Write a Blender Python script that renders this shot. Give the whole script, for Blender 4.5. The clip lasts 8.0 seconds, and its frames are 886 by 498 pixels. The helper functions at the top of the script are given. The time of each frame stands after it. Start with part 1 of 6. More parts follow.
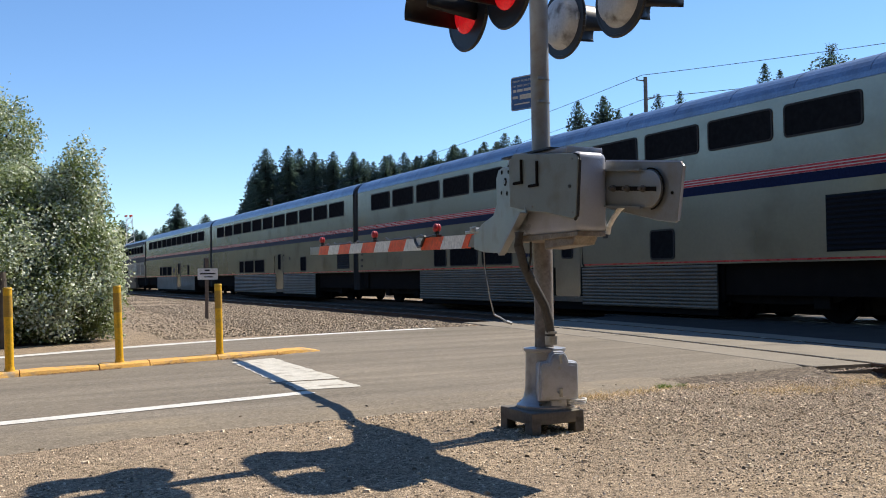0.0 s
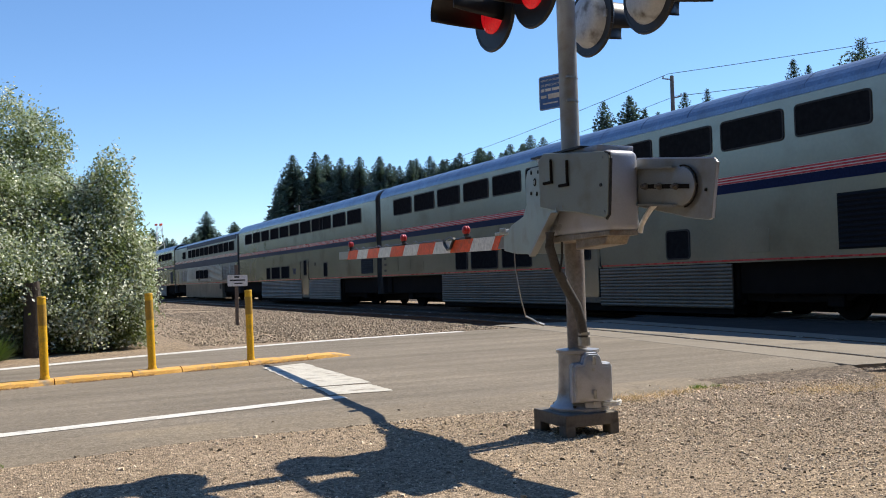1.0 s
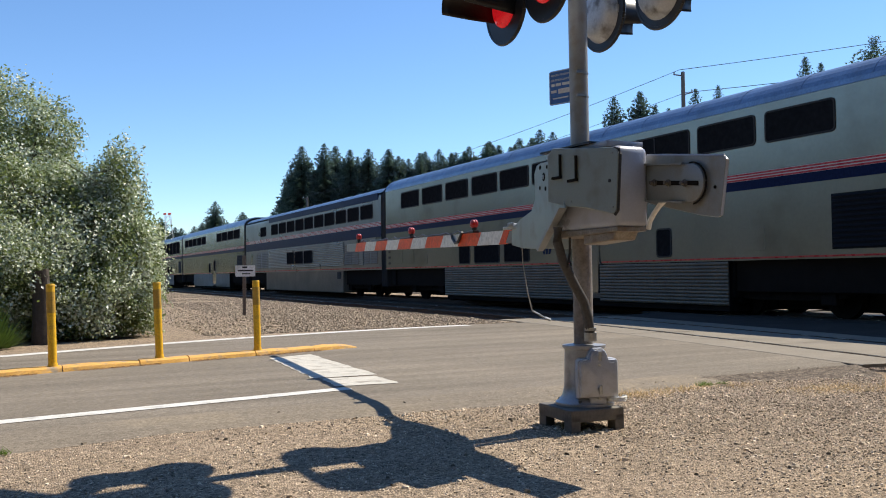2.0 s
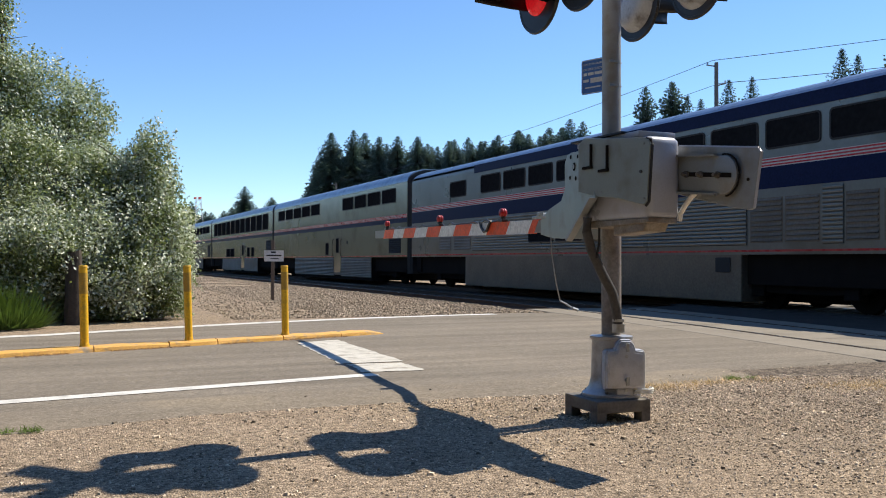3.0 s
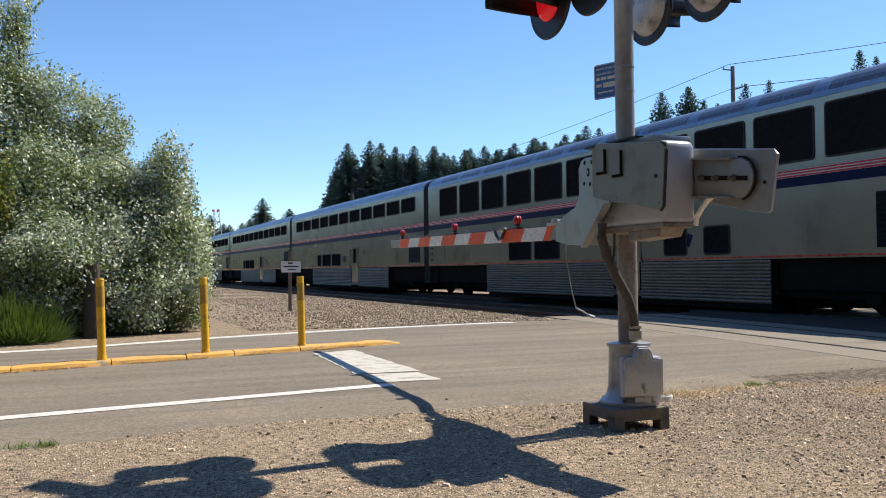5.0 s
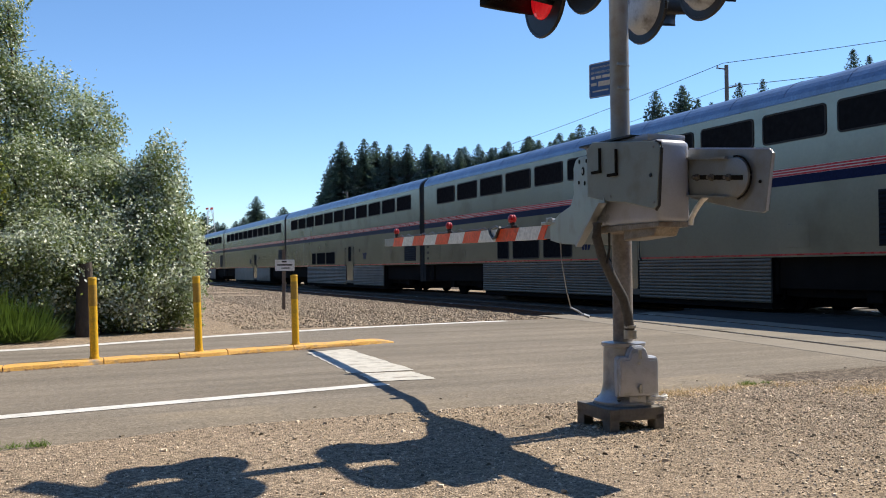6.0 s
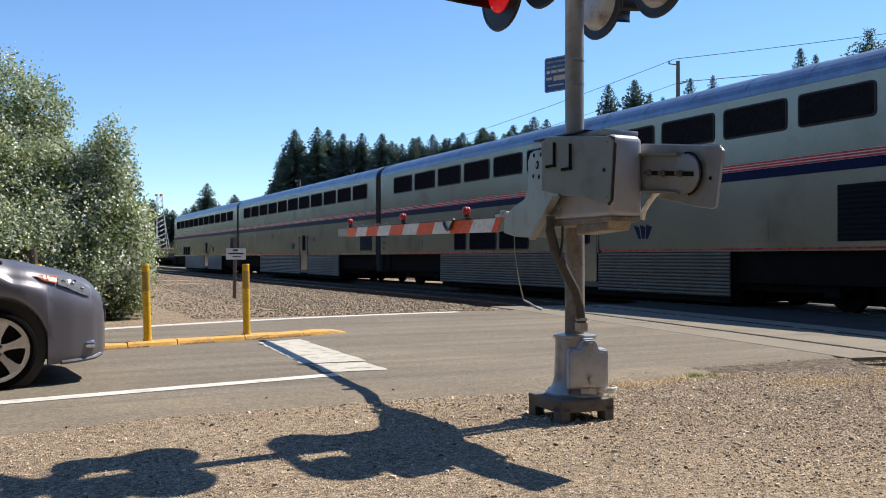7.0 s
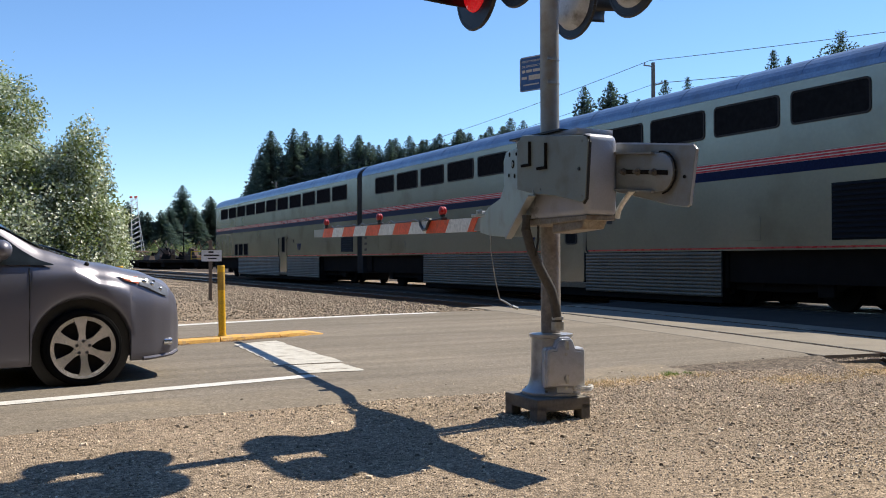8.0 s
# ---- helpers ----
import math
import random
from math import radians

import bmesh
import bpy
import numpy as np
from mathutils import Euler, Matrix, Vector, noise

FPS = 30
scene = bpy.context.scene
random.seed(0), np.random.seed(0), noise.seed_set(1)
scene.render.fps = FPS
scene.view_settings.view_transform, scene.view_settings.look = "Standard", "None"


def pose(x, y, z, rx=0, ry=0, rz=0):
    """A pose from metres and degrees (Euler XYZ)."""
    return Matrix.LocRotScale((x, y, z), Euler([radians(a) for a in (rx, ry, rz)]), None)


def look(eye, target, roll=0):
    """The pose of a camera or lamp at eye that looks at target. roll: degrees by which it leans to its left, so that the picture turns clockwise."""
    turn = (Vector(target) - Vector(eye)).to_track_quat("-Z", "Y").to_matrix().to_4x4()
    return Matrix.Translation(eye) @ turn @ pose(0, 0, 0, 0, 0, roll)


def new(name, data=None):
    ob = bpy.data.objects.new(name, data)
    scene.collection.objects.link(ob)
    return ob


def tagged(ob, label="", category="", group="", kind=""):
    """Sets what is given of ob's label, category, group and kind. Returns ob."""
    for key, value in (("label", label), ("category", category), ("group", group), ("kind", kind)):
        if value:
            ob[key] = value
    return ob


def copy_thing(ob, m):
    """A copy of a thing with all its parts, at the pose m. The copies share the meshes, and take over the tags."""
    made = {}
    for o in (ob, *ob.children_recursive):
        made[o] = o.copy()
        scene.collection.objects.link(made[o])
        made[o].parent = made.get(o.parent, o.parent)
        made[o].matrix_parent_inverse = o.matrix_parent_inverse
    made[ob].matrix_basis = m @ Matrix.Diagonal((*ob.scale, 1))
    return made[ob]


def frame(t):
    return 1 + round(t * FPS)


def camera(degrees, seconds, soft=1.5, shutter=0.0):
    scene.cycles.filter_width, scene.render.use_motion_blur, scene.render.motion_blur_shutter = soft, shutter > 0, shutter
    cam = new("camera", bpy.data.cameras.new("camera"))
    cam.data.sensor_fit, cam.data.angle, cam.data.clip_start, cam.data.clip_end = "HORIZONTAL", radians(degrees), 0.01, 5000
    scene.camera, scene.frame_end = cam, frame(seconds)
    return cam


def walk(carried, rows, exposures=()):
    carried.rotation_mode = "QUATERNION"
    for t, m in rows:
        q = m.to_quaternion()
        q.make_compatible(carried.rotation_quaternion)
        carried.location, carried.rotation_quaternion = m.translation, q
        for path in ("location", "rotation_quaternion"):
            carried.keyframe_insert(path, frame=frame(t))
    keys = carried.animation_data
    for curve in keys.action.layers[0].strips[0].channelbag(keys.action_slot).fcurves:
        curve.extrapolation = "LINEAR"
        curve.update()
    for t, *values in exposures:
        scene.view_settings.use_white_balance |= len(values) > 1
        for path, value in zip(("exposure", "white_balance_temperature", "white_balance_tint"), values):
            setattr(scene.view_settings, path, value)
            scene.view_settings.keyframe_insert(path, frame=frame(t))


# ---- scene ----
cam = camera(53.07, 8.0, soft=1.0)
PATH = [
    (0.0, pose(0.000, 0.000, 1.100, 91.710, 0.750, -28.038)),
    (0.5, pose(0.024, 0.025, 1.100, 92.207, 0.972, -26.085)),
    (1.0, pose(0.002, 0.048, 1.092, 91.974, 1.623, -26.246)),
    (2.5, pose(-0.004, 0.041, 1.093, 91.206, 0.073, -25.245)),
    (3.0, pose(-0.010, 0.045, 1.091, 90.804, -0.261, -24.034)),
    (3.5, pose(0.009, 0.056, 1.094, 91.021, -0.973, -22.691)),
    (4.0, pose(0.032, 0.050, 1.083, 91.222, -0.899, -22.063)),
    (4.5, pose(0.052, 0.088, 1.088, 91.345, 0.374, -21.621)),
    (4.7, pose(0.034, 0.073, 1.087, 91.425, 0.539, -22.596)),
    (6.0, pose(0.044, 0.102, 1.095, 91.264, 0.484, -23.259)),
    (6.5, pose(0.040, 0.095, 1.095, 90.504, -0.168, -25.744)),
    (7.0, pose(0.031, 0.099, 1.105, 90.626, -0.126, -26.315)),
    (7.5, pose(0.029, 0.097, 1.098, 90.751, -0.092, -26.223)),
    (8.0, pose(0.045, 0.104, 1.092, 90.715, 0.122, -27.768)),
]
walk(cam, PATH)

# ---- world, sun ----
SUN_EL, SUN_AZ = radians(51.2), math.atan2(0.9888, 0.149)      # azimuth from +Y towards +X
world = bpy.data.worlds.new("world")
scene.world = world
world.use_nodes = True
wn = world.node_tree.nodes
sky = wn.new("ShaderNodeTexSky")
sky.sky_type = "NISHITA"
sky.sun_disc = False
sky.sun_elevation, sky.sun_rotation = SUN_EL, SUN_AZ
sky.air_density, sky.dust_density, sky.ozone_density = 1.0, 0.0, 5.5
sky.altitude = 1200.0
wn["Background"].inputs["Strength"].default_value = 0.13
deep = wn.new("ShaderNodeHueSaturation")
deep.inputs["Saturation"].default_value = 1.06
world.node_tree.links.new(sky.outputs[0], deep.inputs["Color"])
world.node_tree.links.new(deep.outputs[0], wn["Background"].inputs["Color"])
sun_data = bpy.data.lights.new("sun", "SUN")
sun_data.energy, sun_data.angle, sun_data.color = 5.0, radians(0.53), (1.0, 0.915, 0.78)
sun = new("sun", sun_data)
sun_dir = Vector((0.9888 * math.cos(SUN_EL), 0.149 * math.cos(SUN_EL), math.sin(SUN_EL)))
sun.matrix_world = look(sun_dir * 100, (0, 0, 0))
scene.view_settings.exposure = 0.5


# ---- materials ----
def material(name, c1, c2=None, rough=0.7, metal=0.0, scale=6.0, fine=60.0, bump=0.15, spread=0.35, stain=None, stain_scale=1.2, stain_amount=0.5, world_space=False, island=0.0, random_ob=0.0, spec=0.5, grit=1.0):
    """Two-scale noise between two colours, with grain, stains and relief."""
    m = bpy.data.materials.new(name)
    m.use_nodes = True
    nt = m.node_tree
    n, link = nt.nodes, nt.links.new
    b = n["Principled BSDF"]
    b.inputs["Metallic"].default_value = metal
    b.inputs["Specular IOR Level"].default_value = spec
    if world_space:
        co = n.new("ShaderNodeNewGeometry").outputs["Position"]
    else:
        co = n.new("ShaderNodeTexCoord").outputs["Object"]
    def noise_at(s, detail=4.0):
        t = n.new("ShaderNodeTexNoise")
        t.inputs["Scale"].default_value, t.inputs["Detail"].default_value = s, detail
        link(co, t.inputs["Vector"])
        return t.outputs["Fac"]
    def ramp(v, lo, hi):
        r = n.new("ShaderNodeMapRange")
        r.inputs["From Min"].default_value, r.inputs["From Max"].default_value = lo, hi
        link(v, r.inputs["Value"])
        return r.outputs["Result"]
    def mix(f, a, c, mode="MIX"):
        x = n.new("ShaderNodeMix")
        x.data_type, x.blend_type = "RGBA", mode
        for sock, v in ((0, f), (6, a), (7, c)):
            if isinstance(v, (int, float)):
                x.inputs[sock].default_value = v
            elif isinstance(v, tuple):
                x.inputs[sock].default_value = (*v, 1)
            else:
                link(v, x.inputs[sock])
        return x.outputs[2]
    c2 = c2 or tuple(v * 0.75 for v in c1)
    f1, f2 = noise_at(scale), noise_at(fine, 3.0)
    col = mix(ramp(f1, 0.5 - spread, 0.5 + spread), c1, c2)
    grain = ramp(f2, 0.3, 0.7)
    g = n.new("ShaderNodeMapRange")
    g.inputs["To Min"].default_value, g.inputs["To Max"].default_value = 1 - 0.18 * grit, 1 + 0.16 * grit
    link(grain, g.inputs["Value"])
    val = g.outputs["Result"]
    if island or random_ob:
        src = n.new("ShaderNodeNewGeometry").outputs["Random Per Island"] if island else n.new("ShaderNodeObjectInfo").outputs["Random"]
        k = island or random_ob
        r = n.new("ShaderNodeMapRange")
        r.inputs["To Min"].default_value, r.inputs["To Max"].default_value = 1 - k, 1 + k
        link(src, r.inputs["Value"])
        mul = n.new("ShaderNodeMath")
        mul.operation = "MULTIPLY"
        link(val, mul.inputs[0])
        link(r.outputs["Result"], mul.inputs[1])
        val = mul.outputs[0]
    col = mix(1.0, col, val, "MULTIPLY")
    if stain:
        s = ramp(noise_at(stain_scale, 6.0), 0.52, 0.72)
        k = n.new("ShaderNodeMath")
        k.operation = "MULTIPLY"
        k.inputs[1].default_value = stain_amount
        link(s, k.inputs[0])
        col = mix(k.outputs[0], col, stain)
    link(col, b.inputs["Base Color"])
    rr = n.new("ShaderNodeMapRange")
    rr.inputs["To Min"].default_value, rr.inputs["To Max"].default_value = max(0.02, rough - 0.1), min(1, rough + 0.1)
    link(f1, rr.inputs["Value"])
    link(rr.outputs["Result"], b.inputs["Roughness"])
    if bump:
        bp = n.new("ShaderNodeBump")
        bp.inputs["Strength"].default_value, bp.inputs["Distance"].default_value = bump, 0.01
        link(f2, bp.inputs["Height"])
        link(bp.outputs[0], b.inputs["Normal"])
    return m


def glowing(name, colour, strength):
    m = material(name, colour, rough=0.25, bump=0)
    b = m.node_tree.nodes["Principled BSDF"]
    b.inputs["Emission Color"].default_value = (*colour, 1)
    b.inputs["Emission Strength"].default_value = strength
    return m


def leaf_material(name, c1, c2, rough=0.5, back=0.35):
    m = material(name, c1, c2, rough=rough, scale=0.8, fine=9.0, bump=0, island=0.35)
    nt = m.node_tree
    b, out = nt.nodes["Principled BSDF"], nt.nodes["Material Output"]
    tr, mx = nt.nodes.new("ShaderNodeBsdfTranslucent"), nt.nodes.new("ShaderNodeMixShader")
    tr.inputs["Color"].default_value = (c1[0] * 1.15, c1[1] * 1.3, c1[2] * 0.8, 1)
    mx.inputs[0].default_value = back
    nt.links.new(b.outputs[0], mx.inputs[1])
    nt.links.new(tr.outputs[0], mx.inputs[2])
    nt.links.new(mx.outputs[0], out.inputs["Surface"])
    return m


def cells(m, scale, amount, bump, distance):
    """Breaks a surface into small stones: a tone for each cell and relief between them."""
    nt = m.node_tree
    n, link = nt.nodes, nt.links.new
    b = n["Principled BSDF"]
    co = n.new("ShaderNodeNewGeometry").outputs["Position"]
    tint = b.inputs["Base Color"].links[0].from_socket
    height = None
    for sc, am in ((scale, amount), (scale * 0.42, amount * 0.6)):
        v = n.new("ShaderNodeTexVoronoi")
        v.inputs["Scale"].default_value = sc
        link(co, v.inputs["Vector"])
        sep = n.new("ShaderNodeSeparateColor")
        link(v.outputs["Color"], sep.inputs[0])
        r = n.new("ShaderNodeMapRange")
        r.inputs["To Min"].default_value, r.inputs["To Max"].default_value = 1 - am, 1 + am
        link(sep.outputs[0], r.inputs["Value"])
        x = n.new("ShaderNodeMix")
        x.data_type, x.blend_type = "RGBA", "MULTIPLY"
        x.inputs[0].default_value = 1.0
        link(tint, x.inputs[6])
        link(r.outputs["Result"], x.inputs[7])
        tint = x.outputs[2]
        height = height or v.outputs["Distance"]
    link(tint, b.inputs["Base Color"])
    bp = n.new("ShaderNodeBump")
    bp.invert = True
    bp.inputs["Strength"].default_value, bp.inputs["Distance"].default_value = bump, distance
    link(height, bp.inputs["Height"])
    link(bp.outputs[0], b.inputs["Normal"])
    return m


GRAVEL = cells(material("gravel", (0.35, 0.268, 0.188), (0.255, 0.196, 0.138), rough=0.95, scale=1.3, fine=55, bump=0, stain=(0.355, 0.270, 0.176), stain_scale=0.5, world_space=True, spec=0.15), 80.0, 0.5, 1.0, 0.012)
DUST = cells(material("dusty_shoulder", (0.226, 0.190, 0.144), (0.181, 0.155, 0.123), rough=0.95, scale=0.9, fine=90, bump=0, stain=(0.298, 0.243, 0.170), stain_scale=0.8, world_space=True, spec=0.15), 90.0, 0.22, 0.4, 0.006)
STONE = material("stone", (0.66, 0.55, 0.42), (0.36, 0.29, 0.215), rough=0.9, scale=2, fine=40, bump=0.3, island=0.75, world_space=True, spec=0.2)
BALLAST_STONE = material("ballast_stone", (0.44, 0.36, 0.265), (0.30, 0.24, 0.175), rough=0.9, scale=2, fine=40, bump=0.3, island=0.5, world_space=True, spec=0.2)
# Oily ballast, its base colour also lowered to deepen the train's shade.
BALLAST = cells(material("ballast", (0.088, 0.070, 0.055), (0.060, 0.048, 0.038), rough=0.95, scale=2, fine=30, bump=0, world_space=True, spec=0.15), 22.0, 0.5, 0.9, 0.03)
CRUMB = cells(material("crumbs", (0.17, 0.137, 0.105), (0.11, 0.088, 0.068), rough=0.95, scale=3, fine=40, bump=0, world_space=True, spec=0.15), 60.0, 0.5, 0.9, 0.012)
ASPHALT = material("asphalt", (0.206, 0.175, 0.137), (0.167, 0.145, 0.114), rough=0.9, scale=0.5, fine=160, bump=0.5, stain=(0.237, 0.202, 0.156), stain_scale=0.35, stain_amount=0.6, world_space=True, spec=0.2)
def lanes(m):
    """Long worn and dusty streaks along the road."""
    nt = m.node_tree
    n, link = nt.nodes, nt.links.new
    b = n["Principled BSDF"]
    tint = b.inputs["Base Color"].links[0].from_socket
    mp = n.new("ShaderNodeMapping")
    mp.inputs["Scale"].default_value = (0.12, 2.2, 1.0)
    mp.inputs["Rotation"].default_value = (0, 0, radians(-8))
    link(n.new("ShaderNodeNewGeometry").outputs["Position"], mp.inputs["Vector"])
    t = n.new("ShaderNodeTexNoise")
    t.inputs["Scale"].default_value, t.inputs["Detail"].default_value = 1.0, 5.0
    link(mp.outputs[0], t.inputs["Vector"])
    r = n.new("ShaderNodeMapRange")
    r.inputs["From Min"].default_value, r.inputs["From Max"].default_value = 0.35, 0.65
    r.inputs["To Min"].default_value, r.inputs["To Max"].default_value = 0.84, 1.14
    link(t.outputs["Fac"], r.inputs["Value"])
    x = n.new("ShaderNodeMix")
    x.data_type, x.blend_type = "RGBA", "MULTIPLY"
    x.inputs[0].default_value = 1.0
    link(tint, x.inputs[6])
    link(r.outputs["Result"], x.inputs[7])
    link(x.outputs[2], b.inputs["Base Color"])
    return m


ASPHALT = lanes(ASPHALT)
ASPHALT = cells(ASPHALT, 95.0, 0.24, 0.5, 0.005)
# Asphalt with the deep shade of the train put into its base colour.
SHADED_ROAD = material("shaded_asphalt", (0.05, 0.047, 0.043), (0.035, 0.033, 0.031), rough=0.9, scale=1.5, fine=90, bump=0.3, world_space=True, spec=0.2)
STOP_WHITE = material("worn_road_white", (0.578, 0.549, 0.476), (0.424, 0.398, 0.340), rough=0.8, scale=4, fine=80, bump=0.2, stain=(0.226, 0.199, 0.157), stain_scale=6, stain_amount=1.0)
ROAD_WHITE = material("road_white", (0.668, 0.646, 0.595), (0.542, 0.522, 0.476), rough=0.7, scale=3, fine=80, bump=0.2, stain=(0.226, 0.212, 0.187), stain_scale=6, stain_amount=0.5)
CONCRETE = material("concrete", (0.232, 0.20, 0.154), (0.182, 0.157, 0.122), rough=0.9, scale=1.5, fine=70, bump=0.3, stain=(0.126, 0.106, 0.085), stain_scale=1.1, stain_amount=0.6)
KERB_YELLOW = material("kerb_yellow", (0.74, 0.385, 0.06), (0.55, 0.32, 0.09), rough=0.75, scale=6, fine=60, bump=0.4, stain=(0.26, 0.22, 0.165), stain_scale=8, stain_amount=1.0)
POST_YELLOW = material("post_yellow", (0.80, 0.46, 0.015), (0.70, 0.40, 0.015), rough=0.5, scale=4, fine=50, bump=0.1, stain=(0.30, 0.19, 0.05), stain_scale=5, stain_amount=0.6)
STEEL = material("steel", (0.50, 0.50, 0.48), (0.38, 0.38, 0.37), rough=0.42, metal=0.9, scale=2, fine=40, bump=0.06, stain=(0.24, 0.22, 0.19), stain_scale=2.5, stain_amount=0.5)
# The blue of the reflected sky is painted into the roof's base colour.
ROOF = material("sky_tinted_roof_steel", (0.27, 0.335, 0.43), (0.19, 0.24, 0.32), rough=0.35, metal=0.8, scale=2.5, fine=20, bump=0.08, stain=(0.170, 0.181, 0.202), stain_scale=1.5, stain_amount=0.5)
ROOF_GLASS = material("roof_glass", (0.10, 0.125, 0.175), (0.06, 0.075, 0.11), rough=0.3, scale=3, fine=20, bump=0.04)
BODY_OLD = material("dull_body_steel", (0.215, 0.215, 0.195), (0.175, 0.175, 0.16), rough=0.3, metal=0.5, spec=0.3, scale=0.5, fine=14, bump=0.04, stain=(0.12, 0.11, 0.09), stain_scale=0.9, stain_amount=0.7, grit=0.3)
BODY = material("body_steel", (0.345, 0.335, 0.265), (0.29, 0.28, 0.225), rough=0.2, metal=0.5, spec=0.3, scale=0.5, fine=14, bump=0.03, stain=(0.18, 0.165, 0.13), stain_scale=0.9, stain_amount=0.45, grit=0.2)
SKIRT = material("skirt_steel", (0.20, 0.165, 0.12), (0.12, 0.10, 0.075), rough=0.45, metal=0.2, spec=0.3, scale=1.0, fine=18, bump=0.06, stain=(0.12, 0.10, 0.075), stain_scale=1.2, stain_amount=0.6)
BLUE = material("stripe_blue", (0.008, 0.014, 0.052), (0.011, 0.019, 0.062), rough=0.4, fine=20, bump=0.02, spec=0.06)
RED = material("stripe_red", (0.50, 0.035, 0.04), (0.43, 0.035, 0.04), rough=0.28, fine=20, bump=0.02, spec=0.45)
STRIPE_WHITE = material("stripe_white", (0.62, 0.60, 0.56), rough=0.3, fine=20, bump=0.02, spec=0.45)
WINDOW = material("window_glass", (0.013, 0.014, 0.016), (0.018, 0.019, 0.021), rough=0.12, scale=0.5, fine=8, bump=0.01, spec=0.0)
WINDOW.node_tree.nodes["Principled BSDF"].inputs["IOR"].default_value = 1.18
RUBBER = material("rubber", (0.018, 0.018, 0.018), (0.03, 0.028, 0.026), rough=0.8, scale=4, fine=60, bump=0.15)
GRILLE = material("grille_black", (0.007, 0.008, 0.011), (0.011, 0.012, 0.016), rough=0.6, spec=0.1, fine=40, bump=0.05)
TRUCK = material("truck_iron", (0.012, 0.011, 0.010), (0.021, 0.018, 0.016), rough=0.9, spec=0.05, scale=3, fine=40, bump=0.25)
RUST = material("rail_steel", (0.13, 0.075, 0.05), (0.09, 0.055, 0.04), rough=0.7, metal=0.4, scale=4, fine=50, bump=0.2)
RAIL_TOP = material("rail_top", (0.62, 0.60, 0.57), rough=0.25, metal=1.0, scale=2, fine=60, bump=0.02)
TIE = material("tie_wood", (0.06, 0.045, 0.035), (0.042, 0.033, 0.027), rough=0.9, scale=3, fine=40, bump=0.4, random_ob=0.3)
MAST_GREY = material("mast_grey", (0.37, 0.38, 0.38), (0.30, 0.31, 0.31), rough=0.45, metal=0.2, scale=2.5, fine=90, bump=0.015, stain=(0.24, 0.20, 0.15), stain_scale=7, stain_amount=0.6, grit=0.3)
GALV = material("galvanised", (0.285, 0.295, 0.295), (0.225, 0.235, 0.235), rough=0.42, metal=0.25, scale=2.5, fine=90, bump=0.015, stain=(0.20, 0.165, 0.12), stain_scale=7, stain_amount=0.6, grit=0.3)
SILVER = material("silver_paint", (0.44, 0.455, 0.515), (0.37, 0.385, 0.435), rough=0.3, metal=0.1, scale=2.0, fine=90, bump=0.012, stain=(0.27, 0.24, 0.20), stain_scale=6, stain_amount=0.4, grit=0.25)
CAST = material("cast_silver", (0.42, 0.42, 0.43), (0.32, 0.32, 0.33), rough=0.36, metal=0.45, scale=3, fine=70, bump=0.04, stain=(0.10, 0.09, 0.08), stain_scale=5, stain_amount=0.7, grit=0.4)
BLACK = material("black_paint", (0.014, 0.014, 0.015), (0.022, 0.021, 0.02), rough=0.4, scale=4, fine=40, bump=0.05)
LENS = glowing("red_lens", (0.75, 0.012, 0.02), 0.28)
LENS_DULL = material("dull_red_lens", (0.35, 0.02, 0.02), rough=0.2, bump=0)
LAMP_RED = material("red_plastic", (0.46, 0.018, 0.02), (0.33, 0.018, 0.02), rough=0.3, scale=20, bump=0.02)
ARM_RED = material("arm_red", (0.86, 0.10, 0.02), (0.78, 0.085, 0.02), rough=0.45, scale=6, fine=40, bump=0.05, stain=(0.3, 0.08, 0.05), stain_scale=7)
ARM_WHITE = material("arm_white", (0.82, 0.80, 0.74), (0.72, 0.70, 0.64), rough=0.5, scale=5, fine=40, bump=0.05, stain=(0.4, 0.36, 0.28), stain_scale=8)
SIGN_BLUE = material("sign_blue", (0.045, 0.15, 0.46), (0.04, 0.13, 0.40), rough=0.4, scale=3, fine=30, bump=0.02)
SIGN_WHITE = material("sign_white", (0.76, 0.76, 0.75), (0.66, 0.66, 0.65), rough=0.5, scale=6, fine=40, bump=0.03, stain=(0.5, 0.48, 0.44), stain_scale=9)
WOOD = material("weathered_wood", (0.17, 0.13, 0.10), (0.11, 0.085, 0.07), rough=0.9, scale=3, fine=30, bump=0.3)
POLE_WOOD = material("grey_pole_wood", (0.16, 0.15, 0.14), (0.11, 0.10, 0.095), rough=0.9, scale=3, fine=30, bump=0.3)
BARK = material("bark", (0.07, 0.055, 0.042), (0.045, 0.035, 0.028), rough=0.95, scale=6, fine=30, bump=0.6)
LEAF = leaf_material("poplar_leaf", (0.19, 0.225, 0.09), (0.125, 0.155, 0.06), rough=0.33, back=0.32)
LEAF_PALE = leaf_material("poplar_leaf_underside", (0.56, 0.59, 0.49), (0.43, 0.46, 0.37), rough=0.4, back=0.25)
LEAF_GOLD = leaf_material("maple_leaf", (0.22, 0.20, 0.04), (0.15, 0.17, 0.04), rough=0.5)
BROOM = leaf_material("broom_green", (0.085, 0.125, 0.03), (0.06, 0.09, 0.02), rough=0.6)
# Distance haze is mixed into the needle colour: paler and bluer than real needles.
HAZY_NEEDLE = leaf_material("hazy_fir_needles", (0.165, 0.225, 0.225), (0.125, 0.175, 0.175), rough=0.9, back=0.3)
NEAR_NEEDLE = leaf_material("near_wood_leaves", (0.185, 0.20, 0.075), (0.13, 0.145, 0.055), rough=0.8, back=0.25)
